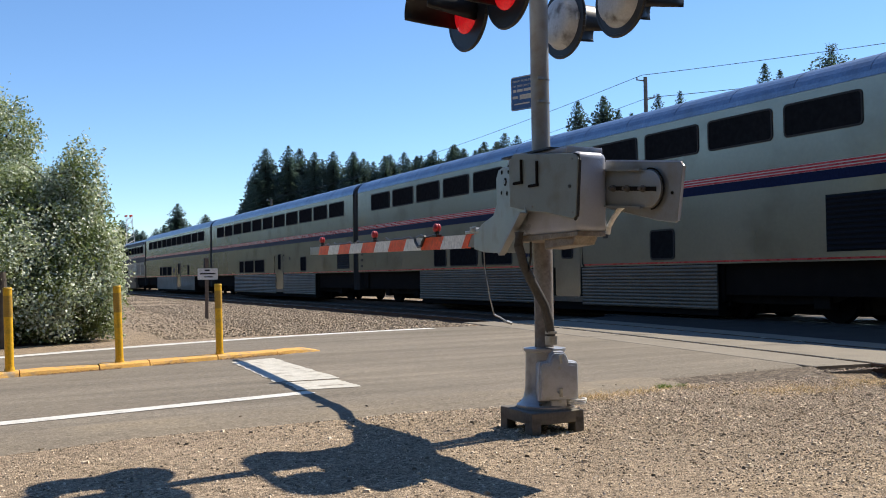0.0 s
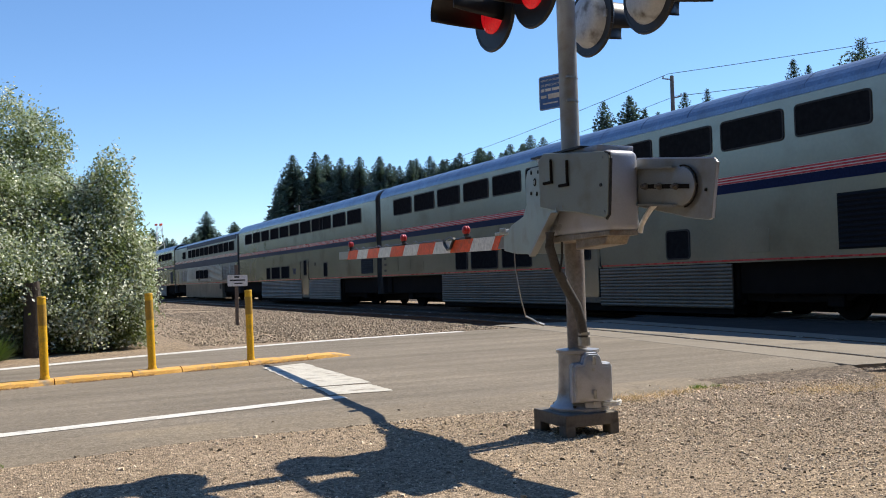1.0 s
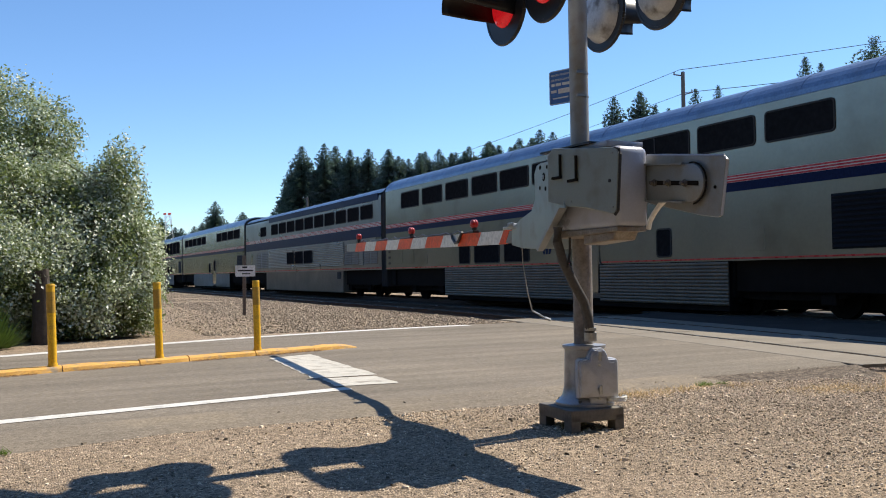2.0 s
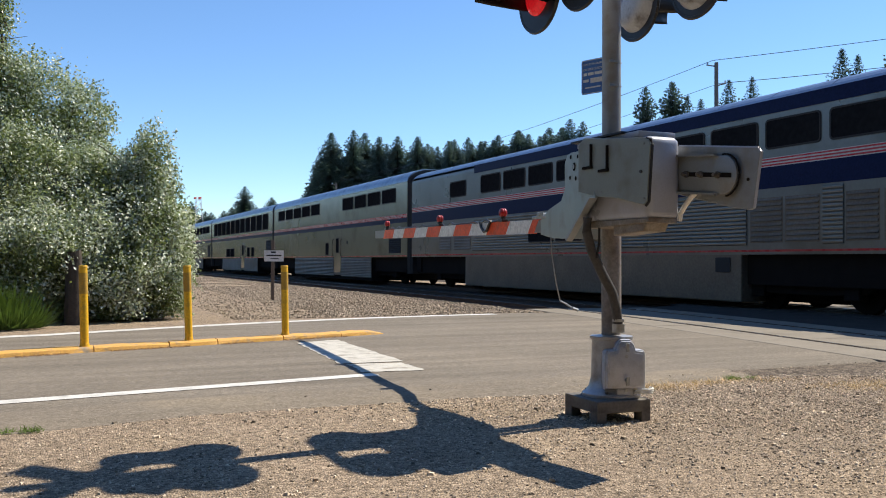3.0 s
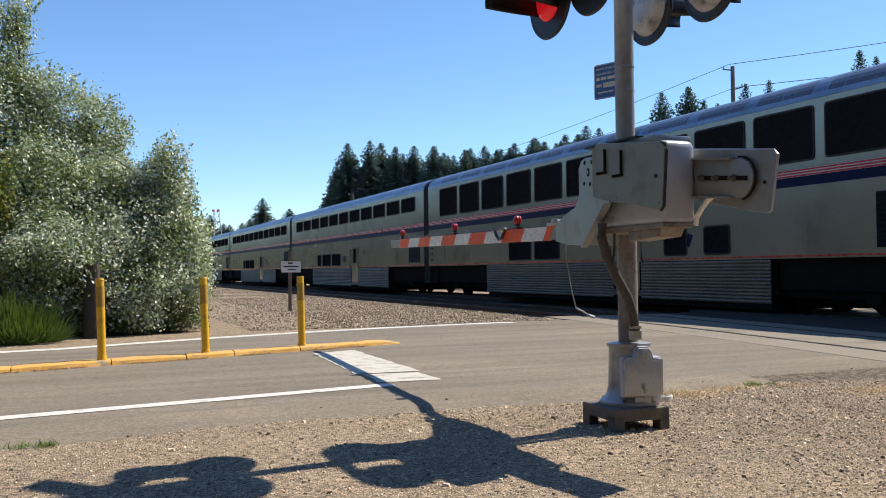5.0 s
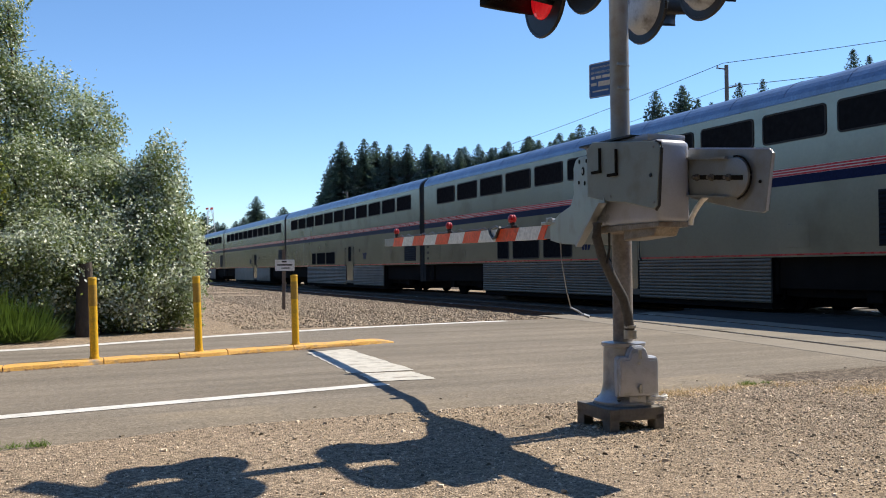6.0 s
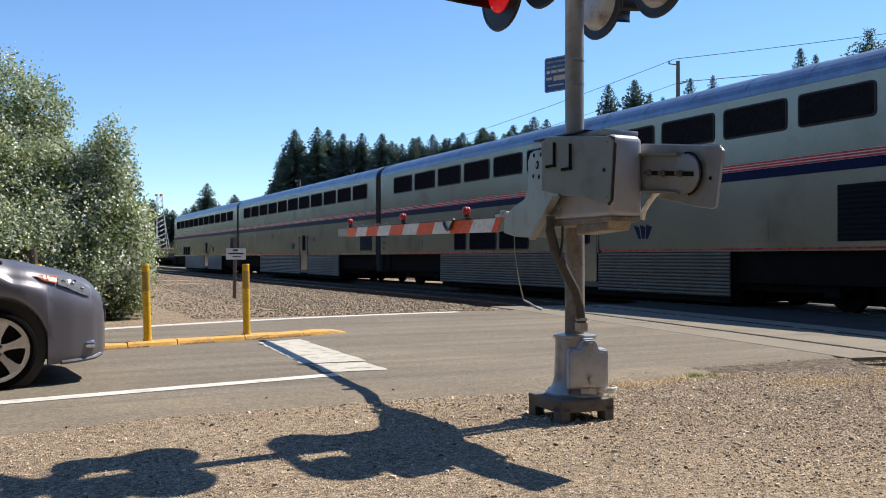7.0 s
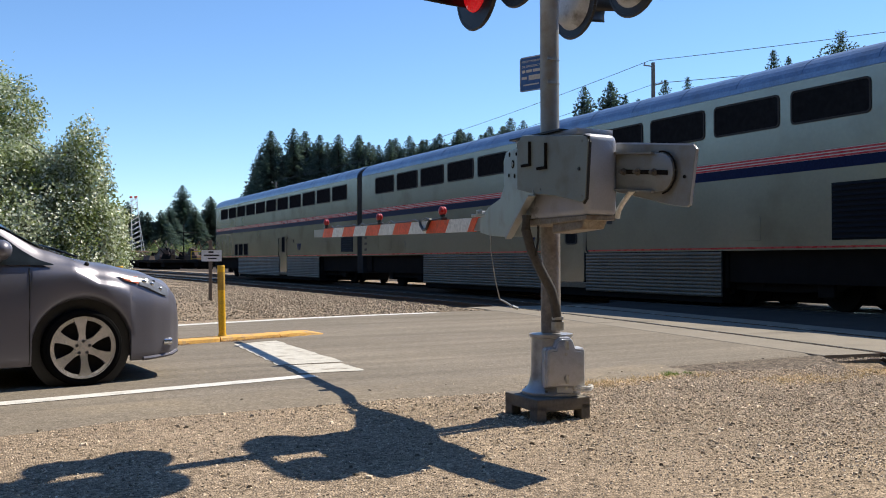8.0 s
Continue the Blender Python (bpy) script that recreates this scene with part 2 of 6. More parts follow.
GRASS = leaf_material("dry_grass", (0.68, 0.50, 0.30), (0.56, 0.40, 0.24), rough=0.8, back=0.12)
LITTER = leaf_material("leaf_litter", (0.30, 0.17, 0.09), (0.20, 0.11, 0.06), rough=0.8, back=0.1)
GRASS_GREEN = leaf_material("green_grass", (0.14, 0.20, 0.04), (0.10, 0.15, 0.03), rough=0.7)


# ---- mesh helpers ----
def box(bm, x0, x1, y0, y1, z0, z1, bevel=0.0):
    r = bmesh.ops.create_cube(bm, size=1.0)
    vs = r["verts"]
    for v in vs:
        v.co = Vector(((x0 + x1) / 2 + v.co.x * (x1 - x0), (y0 + y1) / 2 + v.co.y * (y1 - y0), (z0 + z1) / 2 + v.co.z * (z1 - z0)))
    if bevel:
        es = list({e for v in vs for e in v.link_edges})
        bmesh.ops.bevel(bm, geom=es, offset=bevel, segments=2, affect="EDGES", profile=0.5)
    return vs


def tube(bm, a, b, r0, r1=None, seg=12, caps=True):
    """A tapered round bar from a to b."""
    a, b = Vector(a), Vector(b)
    r1 = r0 if r1 is None else r1
    d = b - a
    m = Matrix.Translation((a + b) / 2) @ d.to_track_quat("Z", "Y").to_matrix().to_4x4()
    return bmesh.ops.create_cone(bm, cap_ends=caps, segments=seg, radius1=r0, radius2=r1, depth=d.length, matrix=m)["verts"]


def bent(bm, pts, r, seg=8):
    """A round hose through the points."""
    pts = [Vector(p) for p in pts]
    rings = []
    for i, p in enumerate(pts):
        d = (pts[min(i + 1, len(pts) - 1)] - pts[max(i - 1, 0)]).normalized()
        q = d.to_track_quat("Z", "Y")
        rings.append([bm.verts.new(p + q @ Vector((r * math.cos(k * math.tau / seg), r * math.sin(k * math.tau / seg), 0))) for k in range(seg)])
    for a, b in zip(rings, rings[1:]):
        for k in range(seg):
            bm.faces.new((a[k], a[(k + 1) % seg], b[(k + 1) % seg], b[k]))
    bm.faces.new(rings[0][::-1])
    bm.faces.new(rings[-1])


def prism(bm, outline, axis, lo, hi, bevel=0.0):
    """An outline of (u, v) pairs swept along an axis from lo to hi."""
    def at(u, v, w):
        return {"x": (w, u, v), "y": (u, w, v), "z": (u, v, w)}[axis]
    a = [bm.verts.new(at(u, v, lo)) for u, v in outline]
    b = [bm.verts.new(at(u, v, hi)) for u, v in outline]
    k = len(outline)
    fs = [bm.faces.new(a), bm.faces.new(b[::-1])]
    for i in range(k):
        fs.append(bm.faces.new((a[i], b[i], b[(i + 1) % k], a[(i + 1) % k])))
    bmesh.ops.recalc_face_normals(bm, faces=fs)
    if bevel:
        es = list({e for f in fs[:2] for e in f.edges})
        bmesh.ops.bevel(bm, geom=es, offset=bevel, segments=2, affect="EDGES", profile=0.5)


def rounded(w, h, r, cx=0.0, cy=0.0, seg=4):
    """A rounded rectangle's outline."""
    out = []
    for sx, sy, a0 in ((1, 1, 0), (-1, 1, 90), (-1, -1, 180), (1, -1, 270)):
        for k in range(seg + 1):
            a = radians(a0 + 90 * k / seg)
            out.append((cx + sx * (w / 2 - r) + r * math.cos(a), cy + sy * (h / 2 - r) + r * math.sin(a)))
    return out


def mesh_of(name, bm, mat, smooth=False):
    me = bpy.data.meshes.new(name)
    bm.to_mesh(me)
    bm.free()
    for m in mat if isinstance(mat, (list, tuple)) else [mat]:
        me.materials.append(m)
    if smooth:
        for p in me.polygons:
            p.use_smooth = True
        me.set_sharp_from_angle(angle=radians(35))
    return me


def part(name, bm, mat, parent, label="", smooth=False):
    ob = new(name, mesh_of(name, bm, mat, smooth))
    ob.parent = parent
    return tagged(ob, label)


def shared(name, me, parent, m=None):
    """A part that shares its mesh with others of its kind."""
    ob = new(name, me)
    ob.parent = parent
    if m is not None:
        ob.matrix_basis = m
    return ob


def thing(name, m, label, category, group="", kind=""):
    ob = new(name)
    ob.matrix_basis = m
    return tagged(ob, label, category, group, kind)


def structure(name, bm, mat, label, category):
    return tagged(new(name, mesh_of(name, bm, mat)), label, category, kind="structure")


def sheet(bm, rows):
    """A surface through rows of points."""
    vr = [[bm.verts.new(p) for p in row] for row in rows]
    for a, b in zip(vr, vr[1:]):
        for i in range(len(a) - 1):
            bm.faces.new((a[i], a[i + 1], b[i + 1], b[i]))
    bmesh.ops.recalc_face_normals(bm, faces=bm.faces)


# ---- ground, road, tracks ----
RAIL_Z = 0.04
TRAIN_X = 16.15                     # centre line of the train's track


def near_edge(x):
    return 7.695 + 0.16 * (x - 0.8) if x > -1.5 else 7.327 + 0.125 * (x + 1.5)


def kerb_y(x):
    return 11.13 + 0.30 * (x - 0.3) if x > -2 else 10.44 + 0.15 * (x + 2)


def far_edge(x):
    if x < 0:
        return 14.07 + 0.25 * x * (1 if x > -4 else 1) if x > -4 else 13.07 + 0.14 * (x + 4)
    x = min(x, 9.0)
    return 14.07 + 0.515 * x - 0.0283 * x * x


def siding_x(y):
    """Centre line of the empty track, which swings towards the road's near side."""
    if y > 20:
        return 11.85 - 1.82 * (max(0, 22 - y) / 15.25) ** 1.52
    return 11.85 - 1.82 * ((22 - y) / 15.25) ** 1.52 if y > 6.5 else 9.985 - 0.2 * (6.5 - y)


def asphalt_near(x):
    if x > 6.5:
        return 6.93
    return 6.72 + 0.10 * math.sin(x * 0.9) + (0.04 * x if x > 0 else 0.1 * x)


def asphalt_far(x):
    return far_edge(x) + 0.35 + 0.06 * math.sin(x * 1.7)


def ground_height(x, y):
    """The gravel lies level, with a low bank of ballast along the tracks beyond the road."""
    z = -0.02 + 0.012 * noise.noise((x * 0.7, y * 0.7, 0))
    if x < 8.9 and y > 17:
        k = min(1, (y - 17) / 4)
        z += 0.10 * k * max(0, 1 - abs(x - 7.5) / 4.0) * (0.7 + 0.5 * noise.noise((x * 0.5, y * 0.3, 3)))
    if siding_x(max(y, -6)) - (2.1 if y < 7 else 1.75) < x < 19.0 and (y < 6.6 or y > 17.8):
        z = -0.115 - (0.05 if y < 7 else 0) + 0.01 * noise.noise((x, y, 5))
    return z


bm = bmesh.new()
xs = sorted(set([-1500, -600, -200, -80, -40, -20] + [-12 + 0.5 * i for i in range(84)] + [34, 40, 60, 120, 300, 900, 2500]))
ys = sorted(set([-900, -300, -80, -30, -12] + [-6 + 0.5 * i for i in range(80)] + [40, 50, 70, 100, 160, 300, 800, 2500]))
sheet(bm, [[(x, y, ground_height(x, y)) for x in xs] for y in ys])
structure("ground", bm, GRAVEL, "brown gravel and dirt verge with dry patches", "ground")

for y0, y1 in ((-120, 6.5), (17.85, 420)):
    bm = bmesh.new()
    by = [y0 + (y1 - y0) * (i / 60) ** (2 if y0 > 0 else 1) for i in range(61)]
    if y0 < 0:
        by = [y0 + (y1 - y0) * (1 - (1 - i / 60) ** 2) for i in range(61)]
    sheet(bm, [[(x + 0.12 * noise.noise((y * 0.8, x, 1)) + (siding_x(max(y, -6)) - 11.3 if x < 12.8 and y < 7 else 0), y, (-0.10 if y0 > 0 else -0.135) + 0.012 * noise.noise((x, y, 7)) - (0.07 if x in (9.6, 19.6) else 0)) for x in (9.6, 10.1, 10.9, 11.8, 12.8, 13.8, 14.8, 16.1, 17.4, 18.6, 19.6)] for y in by])
    structure("ballast_bed", bm, BALLAST, "oily ballast bed under the tracks, darkened further for the train's shade", "ballast")

bm = bmesh.new()
sheet(bm, [[(x + 0.4 * noise.noise((y * 0.2, x, 1)), y, -0.05 if x in (19.2, 46) else 0.012) for x in (19.2, 20, 24, 28, 34, 40, 46)] for y in [30 + 8 * i for i in range(30)]])
structure("yard_ballast", bm, BALLAST, "dark ballast of the far rail yard", "ballast")

bm = bmesh.new()
road_x = [-300, -100, -50, -25] + [-15 + 0.5 * i for i in range(69)]
sheet(bm, [[(x, asphalt_near(x) + (asphalt_far(x) - asphalt_near(x)) * k, 0.012 if 0 < k < 1 else -0.03) for x in road_x] for k in (0, 0.03, 0.2, 0.4, 0.6, 0.8, 0.97, 1)])
structure("road", bm, ASPHALT, "worn grey asphalt road leading to the crossing", "road")
bm = bmesh.new()
sheet(bm, [[(x, 7.1 + (17.0 - 7.1) * k / 4 + (x - 18) * 0.1, 0.012) for x in [18.2 + 2 * i for i in range(20)] + [100, 300]] for k in range(5)])
structure("road_beyond", bm, ASPHALT, "worn grey asphalt road beyond the tracks", "road")


bm = bmesh.new()
dx = [-40, -25] + [-15 + 0.25 * i for i in range(86)]
sheet(bm, [[(x, asphalt_near(x) - 0.45 + k * (0.33 + 0.05 * noise.noise((x * 1.3, k, 2))), (-0.045, 0.008, 0.018, 0.006)[k]) for x in dx] for k in range(4)])
structure("road_shoulder", bm, DUST, "dusty tan shoulder where asphalt meets gravel", "road")


def line(name, pts, width, label):
    """A painted stripe along the points."""
    bm = bmesh.new()
    a, b = [], []
    for i, (x, y) in enumerate(pts):
        p, q = Vector(pts[max(i - 1, 0)]), Vector(pts[min(i + 1, len(pts) - 1)])
        d = (q - p).normalized()
        nx, ny = -d.y * width / 2, d.x * width / 2
        a.append((x + nx, y + ny, 0.0165))
        b.append((x - nx, y - ny, 0.0165))
    sheet(bm, [a, b])
    return structure(name, bm, ROAD_WHITE, label, "road marking")


line("edge_line", [(x, near_edge(x)) for x in [-100, -30, -12] + [-8 + 0.5 * i for i in range(22)] + [2.85]], 0.19, "white painted edge line on asphalt")
line("far_edge_line", [(x, far_edge(x) - 0.12) for x in [-100, -30, -12] + [-8 + 0.5 * i for i in range(33)] + [8.4]], 0.30, "white painted far edge line on asphalt")
bm = bmesh.new()
for (ax, ay), (bx, by), (cx, cy), (dx_, dy_) in (((2.78, 8.22), (3.42, 8.15), (2.86, 8.92), (3.44, 8.84)), ((2.80, 8.98), (3.50, 8.95), (2.98, 11.45), (3.62, 11.72))):
    rows = []
    for i in range(25):
        f = i / 24
        x0, y0, x1, y1 = ax + (cx - ax) * f, ay + (cy - ay) * f, bx + (dx_ - bx) * f, by + (dy_ - by) * f
        row = []
        for k in range(9):
            g = k / 8
            row.append((x0 + (x1 - x0) * g + 0.035 * noise.noise((i * 0.45, k * 0.6, ay)), y0 + (y1 - y0) * g + 0.04 * noise.noise((i * 0.4, k * 0.7, ay + 9)), 0.017))
        rows.append(row)
    sheet(bm, rows)
structure("stop_line", bm, STOP_WHITE, "worn white painted stop line across the lane", "road marking")


def track(name, centre, y0, y1, step, label, top=RAIL_Z):
    """Two rails on timber ties in a ballast bed."""
    t = thing(name, pose(0, 0, 0), label, "railway track", kind="structure")
    ys = [y0 + step * i for i in range(int((y1 - y0) / step) + 1)]
    for side in (-1, 1):
        bm = bmesh.new()
        prof = [(-0.07, -0.15), (0.07, -0.15), (0.07, -0.135), (0.012, -0.11), (0.012, -0.04), (0.036, -0.03), (0.036, 0.0), (-0.036, 0.0), (-0.036, -0.03), (-0.012, -0.04), (-0.012, -0.11), (-0.07, -0.135)]
        rows = [[bm.verts.new((centre(y) + side * 0.755 + u, y, top + v)) for u, v in prof] for y in ys]
        k = len(prof)
        for a, b in zip(rows, rows[1:]):
            for i in range(k):
                f = bm.faces.new((a[i], a[(i + 1) % k], b[(i + 1) % k], b[i]))
                f.material_index = 1 if i == 6 else 0
        bmesh.ops.recalc_face_normals(bm, faces=bm.faces)
        part("rail", bm, (RUST, RAIL_TOP), t, "rusty steel rail with a polished head")
    return t


main_track = track("main_track", lambda y: TRAIN_X, -120, 420, 4.0, "main track of steel rails on timber ties")
siding = track("siding_track", siding_x, -8, 300, 0.5, "empty second track of steel rails on timber ties", 0.02)


# ---- the train ----
CAR_L = 25.91
HALF = 1.55
moving = []                          # (thing, rows) pairs for motions()


def car_profile(half=HALF, top=5.19, eave=4.68):
    """Half-width and height along a car's outline from the sill over the roof to the other sill."""
    pts = [(-half, 1.24), (-half, eave - 0.06)]
    for k in range(1, 9):
        a = radians(90 * k / 8)
        pts.append((-half + 0.95 * (1 - math.cos(a)), eave - 0.06 + (top - eave + 0.06) * math.sin(a)))
    return pts + [(-x, z) for x, z in reversed(pts)]


PANE = {}


def pane_mesh(w, h):
    """A dark window set in a rubber gasket; the pane is on the car's camera side and faces -X."""
    key = (round(w, 2), round(h, 2))
    if key not in PANE:
        bm = bmesh.new()
        prism(bm, rounded(w, h, 0.07), "x", -0.012, 0.02)
        g = mesh_of("pane", bm, WINDOW)
        bm = bmesh.new()
        o, i = rounded(w + 0.07, h + 0.07, 0.1), rounded(w - 0.01, h - 0.01, 0.07)
        a = [[bm.verts.new((x, u, v)) for u, v in ring] for x, ring in ((-0.002, o), (-0.02, o), (-0.02, i), (-0.002, i))]
        for p, q in zip(a, a[1:]):
            for k in range(len(p)):
                bm.faces.new((p[k], p[(k + 1) % len(p)], q[(k + 1) % len(p)], q[k]))
        bmesh.ops.recalc_face_normals(bm, faces=bm.faces)
        PANE[key] = (g, mesh_of("gasket", bm, RUBBER))
    return PANE[key]


def car_window(car, u, w, z0, z1, x=-HALF):
    """u: metres from the car's front to the window's middle."""
    g, f = pane_mesh(w, z1 - z0)
    ob = shared("window", g, car, pose(x, u - CAR_L / 2, (z0 + z1) / 2))
    shared("gasket", f, ob)
    return ob


def strip(name, car, mat, z0, z1, y0, y1, x=-HALF, out=0.006, label=""):
    bm = bmesh.new()
    box(bm, x - out, x + 0.01, y0 - CAR_L / 2, y1 - CAR_L / 2, z0, z1)
    return part(name, bm, mat, car, label)


def flutes(name, car, mat, z0, z1, y0, y1, count, x=-HALF, depth=0.02, label=""):
    """Corrugated sheet: rounded ribs along the car."""
    bm = bmesh.new()
    pts = []
    for k in range(count):
        for s, d in ((0.0, 0.0), (0.22, 0.8), (0.5, 1.0), (0.78, 0.8)):
            pts.append((x - 0.004 - depth * d, z0 + (z1 - z0) * (k + s) / count))
    pts += [(x - 0.004, z1), (x + 0.02, z1), (x + 0.02, z0)]
    prism(bm, pts, "y", y0 - CAR_L / 2, y1 - CAR_L / 2)
    return part(name, bm, mat, car, label, smooth=True)


def truck_mesh():
    bm = bmesh.new()
    prism(bm, [(-1.9, 0.55), (-1.7, 0.8), (-0.6, 0.86), (-0.45, 0.62), (0.45, 0.62), (0.6, 0.86), (1.7, 0.8), (1.9, 0.55), (1.6, 0.42), (0.7, 0.36), (-0.7, 0.36), (-1.6, 0.42)], "x", -1.18, -1.02, 0.02)
    prism(bm, [(-1.9, 0.55), (-1.7, 0.8), (-0.6, 0.86), (0.6, 0.86), (1.7, 0.8), (1.9, 0.55), (0.7, 0.36), (-0.7, 0.36)], "x", 1.02, 1.18)
    box(bm, -1.1, 1.1, -0.35, 0.35, 0.5, 0.85, 0.03)
    for y in (-0.3, 0.3):
        for s in (-1, 1):
            tube(bm, (s * 1.1, y, 0.45), (s * 1.1, y, 1.0), 0.11, seg=10)
    for y in (-1.3, 0.0, 1.3):
        box(bm, -0.6, 0.6, y - 0.62, y + 0.62, 0.16, 0.6, 0.03)
    for y in (-1.3, 1.3):
        box(bm, -1.26, -1.0, y - 0.2, y + 0.2, 0.28, 0.62, 0.03)
    return mesh_of("truck_frame", bm, TRUCK)


def wheelset_mesh():
    bm = bmesh.new()
    for s in (-1, 1):
        tube(bm, (s * 0.69, 0, 0), (s * 0.80, 0, 0), 0.457, seg=28)
        tube(bm, (s * 0.665, 0, 0), (s * 0.69, 0, 0), 0.485, seg=28)
        tube(bm, (s * 0.78, 0, 0), (s * 0.95, 0, 0), 0.11, seg=12)
    tube(bm, (-0.8, 0, 0), (0.8, 0, 0), 0.08, seg=10)
    return mesh_of("wheelset", bm, TRUCK)


TRUCK_ME, WHEEL_ME = truck_mesh(), wheelset_mesh()


def logo(car, u, z, w=0.9, mat=None):
    """A plain sweep of three bars."""
    bm = bmesh.new()
    for k in range(3):
        a = k * 0.28 * w
        prism(bm, [(u - CAR_L / 2 + w / 2 - a, z + 0.16), (u - CAR_L / 2 + w / 2 - a - 0.24 * w, z + 0.10), (u - CAR_L / 2 + 0.18 * w - a * 0.55, z - 0.2), (u - CAR_L / 2 + 0.28 * w - a * 0.55, z - 0.2)], "x", -HALF - 0.006, -HALF + 0.004)
    part("emblem", bm, mat or BLUE, car, "dark blue sweeping bars")


def bars(car, u, z, n, mat, h=0.09, w=0.06):
    bm = bmesh.new()
    for k in range(n):
        box(bm, -HALF - 0.005, -HALF + 0.004, u - CAR_L / 2 + k * w * 1.4, u - CAR_L / 2 + k * w * 1.4 + w, z, z + h)
    part("marking", bm, mat, car, "small unreadable marking")


def car_common(k, label, name="passenger_car", profile=None, body=None, roof_mat=None, group="cars of the train"):
    car = thing(name, pose(TRAIN_X, 9.43 + (k + 0.5) * CAR_L, RAIL_Z), label, "train car", group)
    y0, y1 = -CAR_L / 2 + 0.28, CAR_L / 2 - 0.28
    prof = profile or car_profile()
    n = len(prof) // 2
    low = [p for p in prof if p[1] <= 4.62]
    bm = bmesh.new()
    prism(bm, low, "y", y0, y1)
    part("body", bm, body or BODY, car, "dulled stainless steel side")
    bm = bmesh.new()
    hi = [(x * 1.004, z + 0.005) for x, z in prof if z >= 4.59]
    prism(bm, hi, "y", y0, y1)
    for yy in [y0 + 0.9 + 1.72 * i for i in range(15)]:
        prism(bm, [(x * 1.003, z + 0.006) for x, z in hi[1:-1]] + [(0, hi[0][1] + 0.05)], "y", yy, yy + 0.03)
    part("roof", bm, roof_mat or ROOF, car, "metal roof with seams, tinted blue for the reflected sky")
    bm = bmesh.new()
    box(bm, -1.35, 1.35, y0 + 0.2, y1 - 0.2, 0.55, 1.26)
    part("underframe", bm, TRUCK, car, "black underframe")
    for e in (-1, 1):
        bm = bmesh.new()
        for i in range(5):
            a, b = e * (CAR_L / 2 - 0.30 + 0.06 * i), e * (CAR_L / 2 - 0.26 + 0.06 * i)
            o = [(x * (0.985 - 0.01 * (i % 2)), z * 0.99) for x, z in prof if z > 1.2]
            o[0], o[-1] = (o[0][0], 0.5), (o[-1][0], 0.5)
            prism(bm, o, "y", min(a, b), max(a, b))
        part("end_diaphragm", bm, RUBBER, car, "black rubber end bellows")
    for c in (-1, 1):
        tr = shared("truck", TRUCK_ME, car, pose(0, c * 9.07, 0))
        for w in (-1.3, 1.3):
            shared("wheelset", WHEEL_ME, tr, pose(0, w, 0.457))
    return car


def lower_gear(car, boxes):
    """Boxes that hang under the floor between and beside the trucks."""
    for y0, y1, z0, z1 in boxes:
        bm = bmesh.new()
        box(bm, -1.42, 1.42, y0 - CAR_L / 2, y1 - CAR_L / 2, z0, z1, 0.03)
        part("equipment_box", bm, TRUCK, car)


def side_door(car, u, z0=0.42, z1=2.45, w=1.15):
    bm = bmesh.new()
    prism(bm, rounded(w, z1 - z0, 0.12, u - CAR_L / 2, (z0 + z1) / 2), "x", -HALF - 0.012, -HALF + 0.02, 0.006)
    d = part("side_door", bm, BODY, car, "flush steel side door with a small window")
    g, f = pane_mesh(0.46, 0.78)
    w1 = shared("door_window", g, d, pose(-HALF - 0.013, u - CAR_L / 2, z1 - 0.55))
    shared("gasket", f, d, pose(-HALF - 0.013, u - CAR_L / 2, z1 - 0.55))
    for s in (-1, 1):
        bm = bmesh.new()
        bent(bm, [(-HALF - 0.01, u - CAR_L / 2 + s * 0.74, 1.25), (-HALF - 0.06, u - CAR_L / 2 + s * 0.74, 1.32), (-HALF - 0.06, u - CAR_L / 2 + s * 0.74, 2.18), (-HALF - 0.01, u - CAR_L / 2 + s * 0.74, 2.25)], 0.022)
        part("grab_rail", bm, RUBBER, car, "dark vertical grab rail")
    bm = bmesh.new()
    prism(bm, [(u - CAR_L / 2 + s * 0.68, z) for s, z in ((-1, 0.30), (1, 0.30), (1, 0.45), (-1, 0.45))], "x", -HALF - 0.02, -HALF + 0.02)
    part("door_step", bm, SKIRT, car, "steel step under the door")


def grille(car, u0, u1, z0, z1, mat=GRILLE, n=11):
    bm = bmesh.new()
    y0, y1 = u0 - CAR_L / 2, u1 - CAR_L / 2
    box(bm, -HALF - 0.004, -HALF + 0.02, y0, y1, z0, z1)
    for k in range(n):
        z = z0 + (z1 - z0) * (k + 0.3) / n
        prism(bm, [(-HALF - 0.004, z), (-HALF - 0.03, z + 0.01), (-HALF - 0.004, z + (z1 - z0) / n * 0.55)], "y", y0 + 0.03, y1 - 0.03)
    return part("grille", bm, mat, car, "dark louvred ventilation grille")


def hatch(car, u, z, w, h, mat=BODY):
    bm = bmesh.new()
    prism(bm, rounded(w, h, 0.03, u - CAR_L / 2, z), "x", -HALF - 0.012, -HALF + 0.01, 0.004)
    return part("hatch", bm, mat, car)


